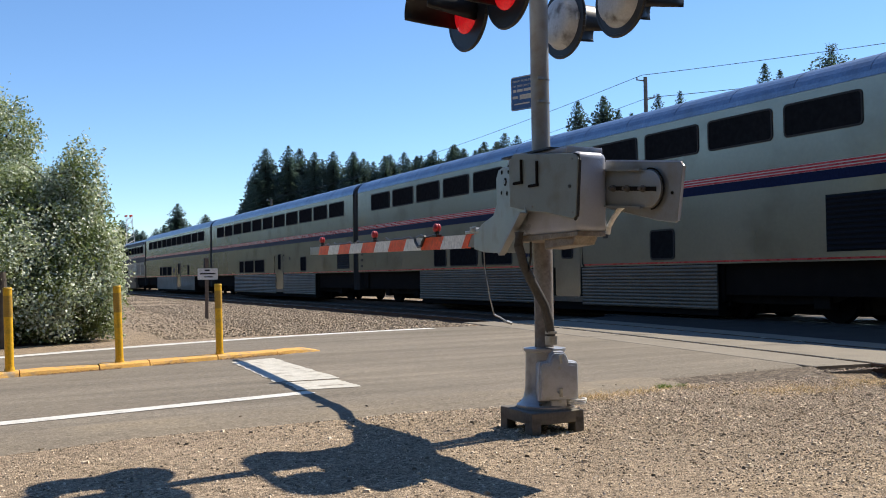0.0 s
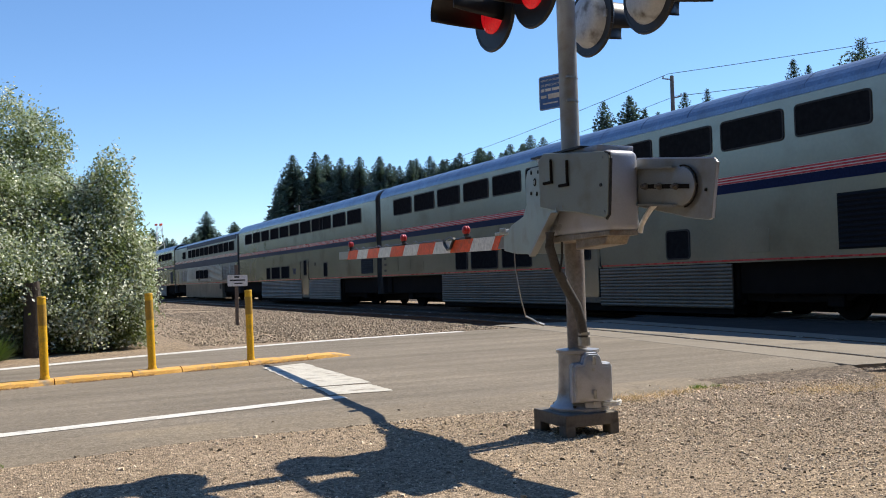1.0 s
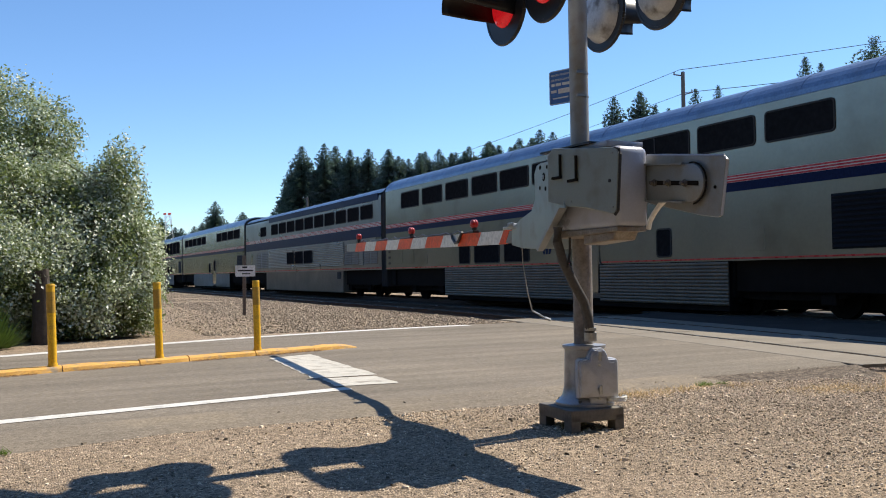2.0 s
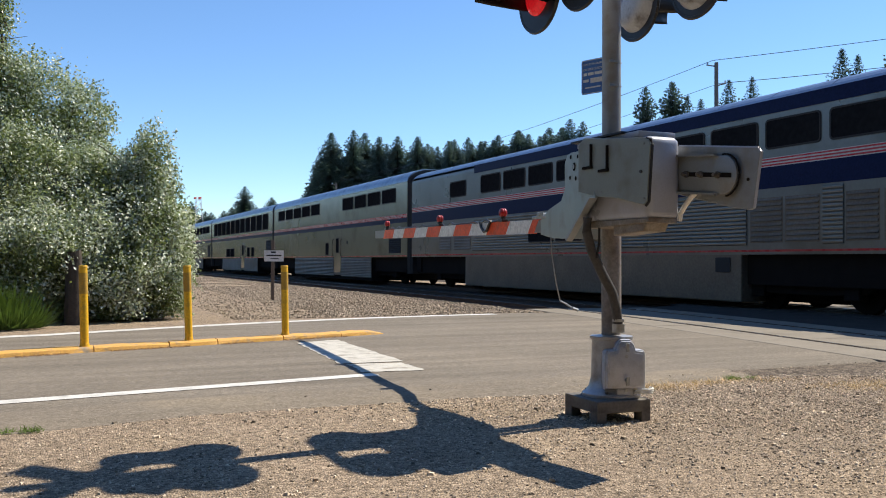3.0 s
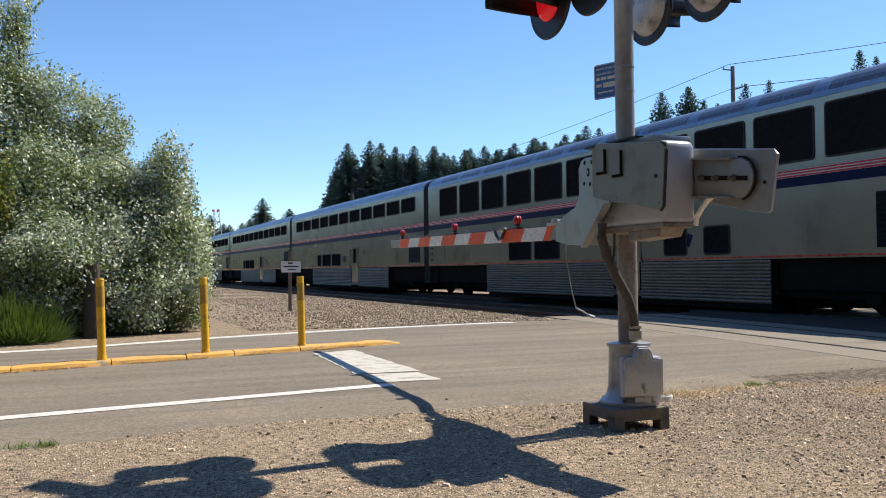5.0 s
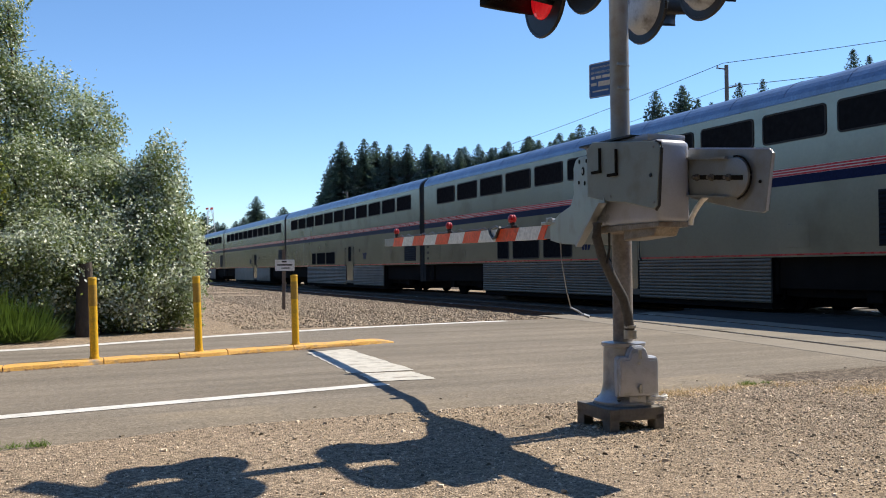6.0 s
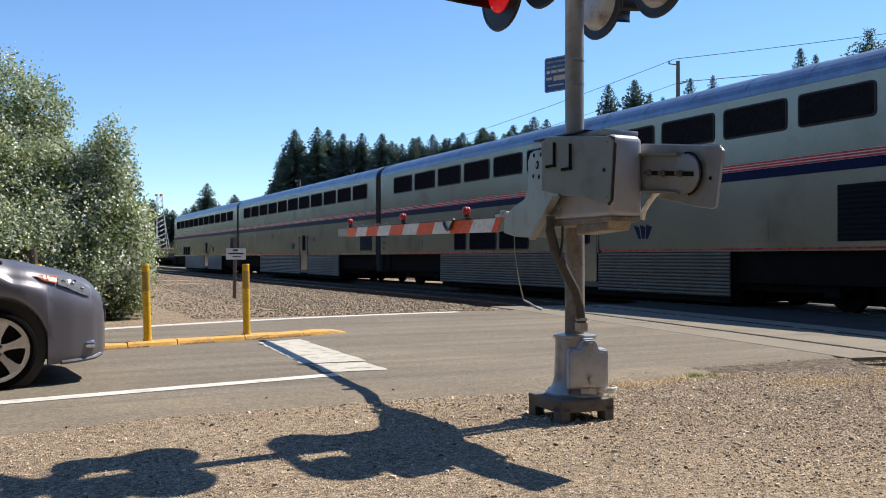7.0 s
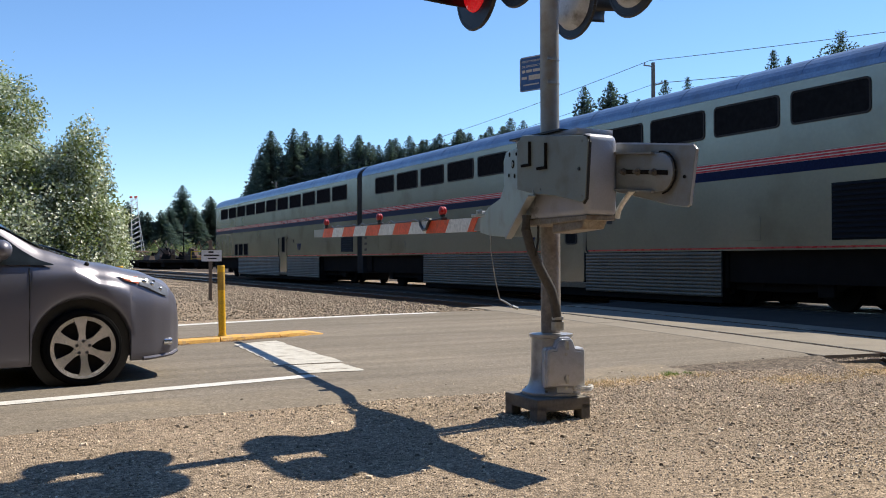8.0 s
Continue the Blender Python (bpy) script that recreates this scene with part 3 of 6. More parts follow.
def superliner(k, uppers, lowers, door=True, louvre=(0.75, 2.2), label="two-storey stainless steel passenger car with red and blue stripes", tall=False, mark=True, rear=False):
    car = car_common(k, label)
    e0, e1 = 0.3, CAR_L - 0.3
    z0, z1 = (3.36, 4.46) if tall else (3.79, 4.40)
    for a, b in uppers:
        car_window(car, (a + b) / 2, b - a, z0, z1)
    if tall:
        for a, b in uppers:
            bm = bmesh.new()
            o = [(x * 1.0055 - 0.001, z + 0.008) for x, z in car_profile()[2:6]]
            o = [p for p in o if p[1] > 4.62]
            prism(bm, o + [(x + 0.03, z - 0.03) for x, z in reversed(o)], "y", a - CAR_L / 2 + 0.05, b - CAR_L / 2 - 0.05)
            part("roof_window", bm, ROOF_GLASS, car, "curved roof window")
    # three fine red and white stripes over the blue band
    strip("white_stripe", car, STRIPE_WHITE, 3.005, 3.17, e0, e1, out=0.004)
    for z in (3.01, 3.068, 3.126):
        strip("red_stripe", car, RED, z, z + 0.038, e0, e1, out=0.008)
    strip("blue_band", car, BLUE, 2.80, 3.005, e0, e1, out=0.006, label="dark blue band")
    gaps = [(10.0, 11.25)] if door else []
    for a, b in lowers:
        car_window(car, (a + b) / 2, b - a, 1.40, 2.06)
    cuts = [e0] + [v for g in gaps for v in (g[0] - 0.12, g[1] + 0.12)] + [e1]
    for a, b in zip(cuts[::2], cuts[1::2]):
        strip("thin_red_stripe", car, RED, 1.275, 1.312, a, b, out=0.006)
    cuts = [5.05] + [v for g in gaps for v in (g[0] - 0.05, g[1] + 0.05)] + [19.75]
    for a, b in zip(cuts[::2], cuts[1::2]):
        flutes("fluted_skirt", car, SKIRT, 0.22, 1.22, a, b, 12, depth=0.024, label="dirty corrugated steel skirt")
    bm = bmesh.new()
    box(bm, -1.5, 1.5, 5.1 - CAR_L / 2, 19.7 - CAR_L / 2, 0.09, 1.24)
    part("skirt_core", bm, TRUCK, car, "dark underside behind the skirt")
    if door:
        side_door(car, 10.62)
        hatch(car, 8.95, 2.05, 0.2, 0.16, RUBBER)
    if louvre:
        grille(car, louvre[0], louvre[1], 1.42, 2.52)
    hatch(car, 24.3, 1.95, 0.9, 0.95)
    hatch(car, 23.1, 1.95, 0.9, 0.95)
    hatch(car, 21.6, 1.6, 0.5, 0.35)
    hatch(car, 4.3, 1.7, 0.7, 0.5)
    for z in (1.5, 1.75, 2.0, 2.25):
        hatch(car, 25.25, z, 0.22, 0.1, RUBBER)
    lower_gear(car, [(0.5, 0.95, 0.7, 1.22), (24.9, 25.4, 0.55, 1.22), (5.0, 5.4, 0.4, 1.2), (19.4, 19.9, 0.4, 1.2)])
    if mark:
        logo(car, 8.0 if k % 2 else 12.6, 1.78)
    if rear:
        bm = bmesh.new()
        box(bm, -0.42, 0.42, CAR_L / 2 - 0.05, CAR_L / 2 + 0.03, 2.6, 4.5, 0.02)
        part("end_door", bm, RUBBER, car, "dark end door")
    return car


def run(first, pitch, count, w):
    return [(first + pitch * i, first + pitch * i + w) for i in range(count)]


COACH_LOW = [(6.42, 7.2), (13.5, 15.25), (15.6, 17.4), (17.75, 18.6)]
COACH_HIGH = run(1.36, 2.105, 11, 1.75)
cars = [
    superliner(-1, COACH_HIGH, COACH_LOW),
    superliner(0, COACH_HIGH, COACH_LOW),
    superliner(1, COACH_HIGH, COACH_LOW, mark=False),
    superliner(2, run(2.08, 2.1, 3, 1.76) + run(7.55, 2.05, 4, 1.76) + run(15.73, 2.13, 4, 1.75), [(7.0, 7.5), (13.7, 15.25), (15.62, 17.37), (17.75, 18.56)]),
]


def parlour(k):
    """The older lounge car: flat-fluted, with a blue roof edge and a broad blue band."""
    car = car_common(k, "older two-storey lounge car with blue roof edge and band", profile=car_profile(HALF, 4.98, 4.52), body=BODY_OLD)
    e0, e1 = 0.3, CAR_L - 0.3
    strip("roof_band", car, BLUE, 4.36, 4.66, 0.6, 19.4, out=0.02, label="dark blue band under the roof")
    for a, b in run(1.32, 1.78, 10, 1.49):
        car_window(car, (a + b) / 2, b - a, 3.60, 4.20)
    car_window(car, 20.87, 1.4, 3.60, 4.16)
    strip("white_stripe", car, STRIPE_WHITE, 3.18, 3.38, e0, e1, out=0.005)
    for z in (3.2, 3.265, 3.33):
        strip("red_stripe", car, RED, z, z + 0.035, e0, e1, out=0.009)
    strip("blue_band", car, BLUE, 2.70, 3.18, e0, e1, out=0.007, label="broad dark blue band")
    flutes("fluted_side", car, BODY_OLD, 1.45, 2.66, 5.2, 19.5, 13, depth=0.035, label="deeply fluted stainless steel side")
    for a, b in run(10.3, 1.72, 3, 1.45):
        car_window(car, (a + b) / 2, b - a, 1.72, 2.36, x=-HALF - 0.045)
    strip("thin_red_stripe", car, RED, 1.30, 1.345, e0, e1, out=0.008)
    bm = bmesh.new()
    box(bm, -1.54, 1.54, 5.4 - CAR_L / 2, 20.2 - CAR_L / 2, 0.14, 1.28, 0.03)
    part("side_skirt", bm, SKIRT, car, "plain grey steel skirt")
    flutes("fluted_panel", car, BODY_OLD, 1.45, 2.66, 2.5, 3.02, 13, depth=0.03)
    for u0, u1 in ((0.7, 1.55), (1.65, 2.45), (3.1, 4.05), (4.12, 5.1), (19.7, 21.2), (21.5, 22.6)):
        grille(car, u0, u1, 1.5, 2.5, SKIRT, 9)
    hatch(car, 6.0, 1.0, 0.5, 0.35, RUBBER)
    lower_gear(car, [(0.5, 1.0, 0.6, 1.28), (24.9, 25.4, 0.6, 1.28)])
    logo(car, 24.2, 2.93, 0.9, STRIPE_WHITE)
    return car


cars.append(parlour(3))
cars += [
    superliner(4, run(1.75, 2.07, 4, 1.77) + run(14.25, 2.09, 5, 1.74), [(12.4, 12.9)], louvre=(1.05, 2.6), label="two-storey stainless steel dining car with red and blue stripes"),
    superliner(5, run(1.66, 2.09, 11, 1.74), [(6.4, 7.3), (8.0, 8.9), (14.4, 16.0), (16.3, 17.9)], tall=True, label="two-storey stainless steel lounge car with tall wraparound windows"),
    superliner(6, COACH_HIGH, [(13.5, 15.2), (15.55, 17.35), (17.72, 18.55)]),
    superliner(7, COACH_HIGH, [(13.6, 15.35), (15.62, 17.42), (17.75, 18.6)]),
    superliner(8, COACH_HIGH, []),
    superliner(9, run(1.5, 2.1, 11, 1.75), [(17.7, 18.5), (18.9, 19.7), (20.0, 20.7)], rear=True),
]
for k, c in enumerate(cars):
    rows = []
    for i in range(17):
        t = 0.5 * i
        rows.append((t, pose(TRAIN_X, 9.43 + (k - 1 + 0.5) * CAR_L - 25.325 * t - 0.072 * t * t, RAIL_Z)))
    moving.append((c, rows))


# ---- crossing signal with its gate ----
MX, MY = 3.71, 5.40                  # the mast
RUSTY = material("rust_stained_steel", (0.34, 0.32, 0.28), (0.20, 0.15, 0.10), rough=0.6, metal=0.3, scale=14, fine=80, bump=0.1, stain=(0.15, 0.085, 0.045), stain_scale=10, stain_amount=0.9)
PLATE = material("cover_plate_grey", (0.255, 0.285, 0.258), (0.215, 0.24, 0.215), rough=0.4, metal=0.1, scale=2, fine=90, bump=0.015, grit=0.3, stain=(0.16, 0.14, 0.10), stain_scale=6, stain_amount=0.6)
STAINED = material("stained_paint", (0.33, 0.315, 0.30), (0.20, 0.165, 0.14), rough=0.55, metal=0.1, scale=7, fine=50, bump=0.12, stain=(0.085, 0.06, 0.045), stain_scale=5.5, stain_amount=0.85)
CONDUIT = material("grey_conduit", (0.085, 0.08, 0.075), (0.06, 0.056, 0.052), rough=0.6, scale=9, fine=60, bump=0.1, spec=0.3)
COVER = material("terminal_cover_silver", (0.50, 0.51, 0.55), (0.43, 0.44, 0.47), rough=0.38, metal=0.25, scale=3, fine=90, bump=0.02, stain=(0.22, 0.20, 0.17), stain_scale=9, stain_amount=0.45, grit=0.3)
BASE_STEEL = material("base_steel", (0.17, 0.155, 0.135), (0.11, 0.10, 0.09), rough=0.75, metal=0.3, scale=4, fine=50, bump=0.15, stain=(0.25, 0.22, 0.17), stain_scale=5)


DOME = material("peeling_silver", (0.55, 0.56, 0.57), (0.40, 0.40, 0.40), rough=0.45, metal=0.3, scale=6, fine=60, bump=0.06, stain=(0.10, 0.085, 0.07), stain_scale=9, stain_amount=0.85, grit=0.5)


def lamp_unit(parent, at, way, hood=True):
    """One flashing-light unit: background disc with a rolled rim, silver dome behind, red lens and a long hood; way +1 or -1 along X."""
    x, y, z = at
    big = 0.268
    bm = bmesh.new()
    tube(bm, (x - way * 0.012, y, z), (x + way * 0.012, y, z), big, seg=40)
    for k in range(40):
        a, b = k * math.tau / 40, (k + 1) * math.tau / 40
        tube(bm, (x, y + big * math.cos(a), z + big * math.sin(a)), (x, y + big * math.cos(b), z + big * math.sin(b)), 0.017, seg=6)
    disc = part("background_disc", bm, BLACK, parent, "matt black round background plate", smooth=True)
    bm = bmesh.new()
    prof = [(0.0, 0.10), (0.09, 0.098), (0.15, 0.088), (0.185, 0.065), (0.20, 0.03), (0.215, 0.012)]
    rings = [[bm.verts.new((x - way * d, y + max(r, 0.001) * math.cos(k * math.tau / 32), z + max(r, 0.001) * math.sin(k * math.tau / 32))) for k in range(32)] for r, d in prof]
    for a, b in zip(rings, rings[1:]):
        for k in range(32):
            bm.faces.new((a[k], a[(k + 1) % 32], b[(k + 1) % 32], b[k]))
    bmesh.ops.recalc_face_normals(bm, faces=bm.faces)
    dome = part("housing", bm, DOME, disc, "weathered silver domed housing", smooth=True)
    for dy in (-0.205, 0.205):
        bm = bmesh.new()
        box(bm, x - way * 0.012 - 0.018, x - way * 0.012 + 0.018, y + dy - 0.02, y + dy + 0.02, z - 0.03, z + 0.03, 0.006)
        part("hinge", bm, DOME, disc, "small hinge lug")
    bm = bmesh.new()
    bmesh.ops.create_uvsphere(bm, u_segments=24, v_segments=12, radius=0.155, matrix=Matrix.Translation((x + way * 0.012, y, z)) @ Matrix.Diagonal((0.35, 1, 1, 1)))
    bmesh.ops.delete(bm, geom=[v for v in bm.verts if (v.co.x - x) * way < 0.0], context="VERTS")
    part("lens", bm, LENS if hood else LENS_DULL, disc, "lit red lens" if hood else "dark red lens", smooth=True)
    bm = bmesh.new()
    r0 = 0.162
    rows = []
    for i in range(7):
        xx = x + way * (0.01 + 0.42 * i / 6)
        rr = r0 + 0.004 * i
        span = radians(250 - 8 * i)
        rows.append([(xx, y + rr * math.cos(math.pi / 2 + span * (k / 24 - 0.5)), z - 0.004 * i + rr * math.sin(math.pi / 2 + span * (k / 24 - 0.5))) for k in range(25)])
    sheet(bm, rows)
    h = part("hood", bm, BLACK, disc, "black sheet metal hood", smooth=True)
    so = h.modifiers.new("thick", "SOLIDIFY")
    so.thickness = 0.006
    return disc


def crossing_signal():
    g = thing("crossing_gate", pose(0, 0, 0), "silver railway crossing signal with a lowered striped gate arm", "crossing gate")
    bm = bmesh.new()
    wx, wy = 0.43, 0.455
    box(bm, 0, wx, 0, wy, 0.05, 0.135, 0.008)
    for x in (0, wx - 0.075):
        for y in (0, wy - 0.10):
            box(bm, x, x + 0.075, y, y + 0.10, -0.06, 0.09, 0.006)
    fr = part("base_frame", bm, BASE_STEEL, g, "dark steel base frame on four stub legs")
    fr.matrix_basis = pose(3.43, 5.16, 0, 0, 0, -3)
    bm = bmesh.new()
    prof = [(0.21, 0.13), (0.21, 0.155), (0.19, 0.165), (0.162, 0.20), (0.148, 0.26), (0.143, 0.40), (0.140, 0.535), (0.155, 0.54), (0.155, 0.562), (0.07, 0.57)]
    rings = [[bm.verts.new((MX + r * math.cos(k * math.tau / 28), MY + r * math.sin(k * math.tau / 28), z)) for k in range(28)] for r, z in prof]
    for a, b in zip(rings, rings[1:]):
        for k in range(28):
            bm.faces.new((a[k], a[(k + 1) % 28], b[(k + 1) % 28], b[k]))
    part("junction_base", bm, CAST, g, "cast silver flared mast base", smooth=True)
    for k in range(4):
        a = radians(45 + 90 * k)
        bm = bmesh.new()
        tube(bm, (MX + 0.18 * math.cos(a), MY + 0.18 * math.sin(a), 0.14), (MX + 0.18 * math.cos(a), MY + 0.18 * math.sin(a), 0.178), 0.013, seg=6)
        part("anchor_bolt", bm, BASE_STEEL, g)
    # the cast cover of the terminal box, with its ears and knobs
    bm = bmesh.new()
    o = [(-0.145, 0.20), (0.145, 0.20), (0.145, 0.455), (0.13, 0.475), (0.075, 0.48), (0.06, 0.525), (0.035, 0.55), (-0.035, 0.55), (-0.06, 0.525), (-0.075, 0.48), (-0.13, 0.475), (-0.145, 0.455)]
    prism(bm, o, "y", -0.035, 0.075, 0.010)
    prism(bm, [(u * 0.93, 0.375 + (v - 0.375) * 0.94) for u, v in o], "y", -0.062, -0.03, 0.010)
    prism(bm, [(u * 0.84, 0.36 + (v - 0.36) * 0.80) for u, v in o], "y", -0.068, -0.058, 0.005)
    box(bm, -0.06, 0.06, -0.04, 0.0, 0.155, 0.215, 0.01)
    cover = part("terminal_box", bm, COVER, g, "cast silver terminal box cover", smooth=True)
    cover.matrix_basis = pose(MX - 0.005, MY - 0.16, 0, 0, 0, -20)
    for z in (0.505, 0.27):
        bm = bmesh.new()
        tube(bm, (0, -0.06, z), (0, -0.10, z - 0.008), 0.014, seg=10)
        tube(bm, (0, -0.10, z + 0.025), (0, -0.10, z - 0.035), 0.013, seg=8)
        tube(bm, (0, -0.062, z - 0.07), (0, -0.072, z - 0.07), 0.012, seg=8)
        part("latch", bm, STEEL, cover, "steel latch")
    bm = bmesh.new()
    for s in range(3):
        bent(bm, [(MX + 0.12 + 0.07 * math.cos(a), MY - 0.22 + 0.06 * math.sin(a), 0.18 + 0.012 * s) for a in [radians(30 * i + 40 * s) for i in range(11)]], 0.008, 6)
    part("coiled_wire", bm, ARM_WHITE, g, "coil of white wire lying on the base")
    bm = bmesh.new()
    tube(bm, (MX, MY, 0.55), (MX - 0.008, MY, 4.8), 0.068, seg=28)
    mast = part("mast", bm, MAST_GREY, g, "grey painted steel pipe mast", smooth=True)
    bm = bmesh.new()
    tube(bm, (MX, MY, 0.56), (MX - 0.002, MY, 1.36), 0.0705, seg=28, caps=False)
    part("stained_foot", bm, STAINED, mast, "rust-streaked flaking paint at the foot of the mast", smooth=True)
    bm = bmesh.new()
    bmesh.ops.create_uvsphere(bm, u_segments=16, v_segments=8, radius=0.075, matrix=Matrix.Translation((MX - 0.012, MY, 4.8)) @ Matrix.Diagonal((1, 1, 0.7, 1)))
    part("cap", bm, GALV, mast, smooth=True)
    # mechanism housing
    bm = bmesh.new()
    vs = box(bm, 3.45, 3.712, 4.63, 5.36, 1.365, 1.90)
    bmesh.ops.bevel(bm, geom=list({e for v in vs for e in v.link_edges}), offset=0.05, segments=4, affect="EDGES", profile=0.5)
    box(bm, 3.43, 3.72, 4.70, 5.42, 1.895, 1.935, 0.004)
    hs = part("mechanism_housing", bm, SILVER, g, "silver gate mechanism housing with worn edges", smooth=True)
    bm = bmesh.new()
    prism(bm, [(4.64, 1.345), (5.34, 1.325), (5.34, 1.375), (4.64, 1.375)], "x", 3.46, 3.69, 0.006)
    prism(bm, [(4.72, 1.29), (5.05, 1.27), (5.05, 1.34), (4.68, 1.35)], "x", 3.48, 3.66, 0.01)
    part("bottom_flange", bm, RUSTY, hs, "dirty flange under the housing")
    bm = bmesh.new()
    box(bm, 3.40, 3.74, 4.85, 5.46, 1.935, 1.947)
    part("top_gasket", bm, BLACK, hs, "thin black lid edge")
    for z in (1.5, 1.82):
        bm = bmesh.new()
        box(bm, 3.60, 3.82, 5.30, 5.50, z - 0.03, z + 0.03, 0.008)
        part("mast_clamp", bm, GALV, hs, "steel clamp round the mast")
    # cover plate and arm bracket on the traffic side
    bm = bmesh.new()
    prism(bm, [(5.24, 1.948), (4.56, 1.866), (4.515, 1.849), (4.498, 1.815), (4.53, 1.468), (4.565, 1.447), (4.84, 1.504), (5.10, 1.535), (5.31, 1.58), (5.31, 1.90)], "x", 3.366, 3.386, 0.006)
    plate = part("cover_plate", bm, PLATE, g, "flat grey cover plate")
    # Thin black strip round the plate's right edge.
    bm = bmesh.new()
    bent(bm, [(3.378, 4.55, 1.862), (3.378, 4.506, 1.848), (3.378, 4.491, 1.815), (3.378, 4.506, 1.65), (3.378, 4.523, 1.468), (3.378, 4.555, 1.442)], 0.009, 6)
    part("edge_seal", bm, RUBBER, plate, "thin black strip along the plate's edge")
    side = [(-0.12, 1.521), (0.382, 1.257), (0.92, 1.28), (1.22, 1.316), (1.22, 1.441), (0.97, 1.512), (0.66, 1.556), (0.565, 1.64), (0.57, 1.83), (0.51, 1.885), (0.42, 1.894), (0.15, 1.878), (-0.01, 1.77)]
    bm = bmesh.new()
    prism(bm, side, "x", 0.0, 0.015, 0.004)
    br = part("arm_bracket", bm, PLATE, g, "bent grey steel arm bracket with bolt holes")
    br.matrix_basis = pose(3.388, 5.2, 0, 0, 0, -14.57)
    bm = bmesh.new()
    prism(bm, [(-0.13, 1.521), (-0.10, 1.526), (0.41, 1.262), (0.382, 1.242)], "x", -0.045, 0.0)
    part("bracket_flange", bm, GALV, br, "folded edge of the bracket")
    bm = bmesh.new()
    prism(bm, side, "x", 0.0, 0.015, 0.004)
    fb = part("far_arm_bracket", bm, GALV, g, "grey steel arm bracket")
    fb.matrix_basis = pose(3.785, 5.2, 0, 0, 0, 2)
    for v, z, r in ((0.417, 1.861, 0.016), (0.256, 1.847, 0.014), (0.336, 1.782, 0.030), (0.432, 1.71, 0.014), (0.297, 1.693, 0.016)):
        bm = bmesh.new()
        tube(bm, (-0.004, v, z), (0.004, v, z), r, seg=12)
        hole = part("bolt_hole", bm, TRUCK, br, "dark bolt hole")
        if r > 0.02:
            bm = bmesh.new()
            tube(bm, (-0.007, v, z), (0.002, v, z), r * 0.55, seg=12)
            part("pivot_bolt", bm, GALV, hole)
    for y, z0, z1 in ((5.135, 1.733, 1.892), (4.945, 1.697, 1.862)):
        bm = bmesh.new()
        box(bm, 3.348, 3.38, y - 0.0045, y + 0.0045, z0, z1)
        box(bm, 3.350, 3.38, y - 0.008, y + 0.10, z0 - 0.006, z0 + 0.012)
        part("latch_pin", bm, TRUCK, g, "dark steel latch pin")
    bm = bmesh.new()
    tube(bm, (3.358, 4.587, 1.658), (3.37, 4.587, 1.658), 0.011, seg=8)
    part("bolt", bm, BLACK, g)
    for y, z in ((4.56, 1.83), (4.56, 1.49), (5.02, 1.56)):
        bm = bmesh.new()
        tube(bm, (3.360, y, z), (3.37, y, z), 0.007, seg=6)
        part("screw", bm, GALV, g)
    # counterweights
    def slope(y):
        return 1.661 + 0.10 * (y - 4.65)
    bm = bmesh.new()
    bar = [(4.74, slope(4.74) + 0.115), (4.74, slope(4.74) - 0.118)]
    bar += [(4.235 + 0.118 * math.cos(a), slope(4.235) + 0.118 * math.sin(a)) for a in [radians(264 - 18 * i) for i in range(11)]]
    prism(bm, bar, "x", 3.70, 3.722, 0.003)
    cw = part("counterweight_arm", bm, GALV, g, "slotted steel counterweight arm", smooth=True)
    bm = bmesh.new()
    prism(bm, [(y, slope(y) + dz) for y, dz in ((4.60, -0.014), (4.16, -0.014), (4.16, 0.014), (4.60, 0.014))], "x", 3.694, 3.703)
    part("slot", bm, TRUCK, cw, "dark slot")
    bm = bmesh.new()
    prism(bm, [(y, slope(y) + dz) for y, dz in ((4.74, 0.112), (4.28, 0.112), (4.28, 0.125), (4.74, 0.125))], "x", 3.672, 3.70)
    prism(bm, [(y, slope(y) + dz) for y, dz in ((4.74, -0.125), (4.28, -0.125), (4.28, -0.112), (4.74, -0.112))], "x", 3.672, 3.70)
    part("folded_edge", bm, GALV, cw, "folded edges of the arm")
    # A dark tube draws the shade in the gap round the arm's end.
    bm = bmesh.new()
    bent(bm, [(3.712, 4.235 + 0.128 * math.cos(a), slope(4.235) + 0.128 * math.sin(a)) for a in [radians(264 - 9 * i) for i in range(21)]], 0.0055, 6)
    part("dark_gap", bm, TRUCK, cw, "dark line for the shaded gap behind the arm's round end")
    for y in (4.555, 4.42, 4.27):
        bm = bmesh.new()
        tube(bm, (3.655, y, slope(y)), (3.70, y, slope(y)), 0.012, seg=8)
        tube(bm, (3.68, y, slope(y)), (3.698, y, slope(y)), 0.022, seg=6)
        part("nut", bm, BASE_STEEL, cw, "steel nut")
    bm = bmesh.new()
    prism(bm, [(4.70, 1.845), (4.64, 1.842), (3.985, 1.757), (3.962, 1.735), (4.02, 1.41), (4.045, 1.40), (4.19, 1.421), (4.72, 1.54)], "x", 3.735, 3.757, 0.004)
    cwp = part("counterweight", bm, GALV, g, "scratched cast counterweight plate")
    bm = bmesh.new()
    tube(bm, (3.728, 4.056, 1.58), (3.737, 4.056, 1.58), 0.010, seg=8)
    part("bolt", bm, TRUCK, cwp)
    # Paler rim along the top and outer edge of the counterweight.
    bm = bmesh.new()
    bent(bm, [(3.746, 4.69, 1.848), (3.746, 4.50, 1.826), (3.746, 4.25, 1.793), (3.746, 3.985, 1.759), (3.746, 3.962, 1.735), (3.746, 4.02, 1.41)], 0.009, 6)
    part("worn_rim", bm, SILVER, cwp, "rounded pale rim of the counterweight", smooth=True)
    bm = bmesh.new()
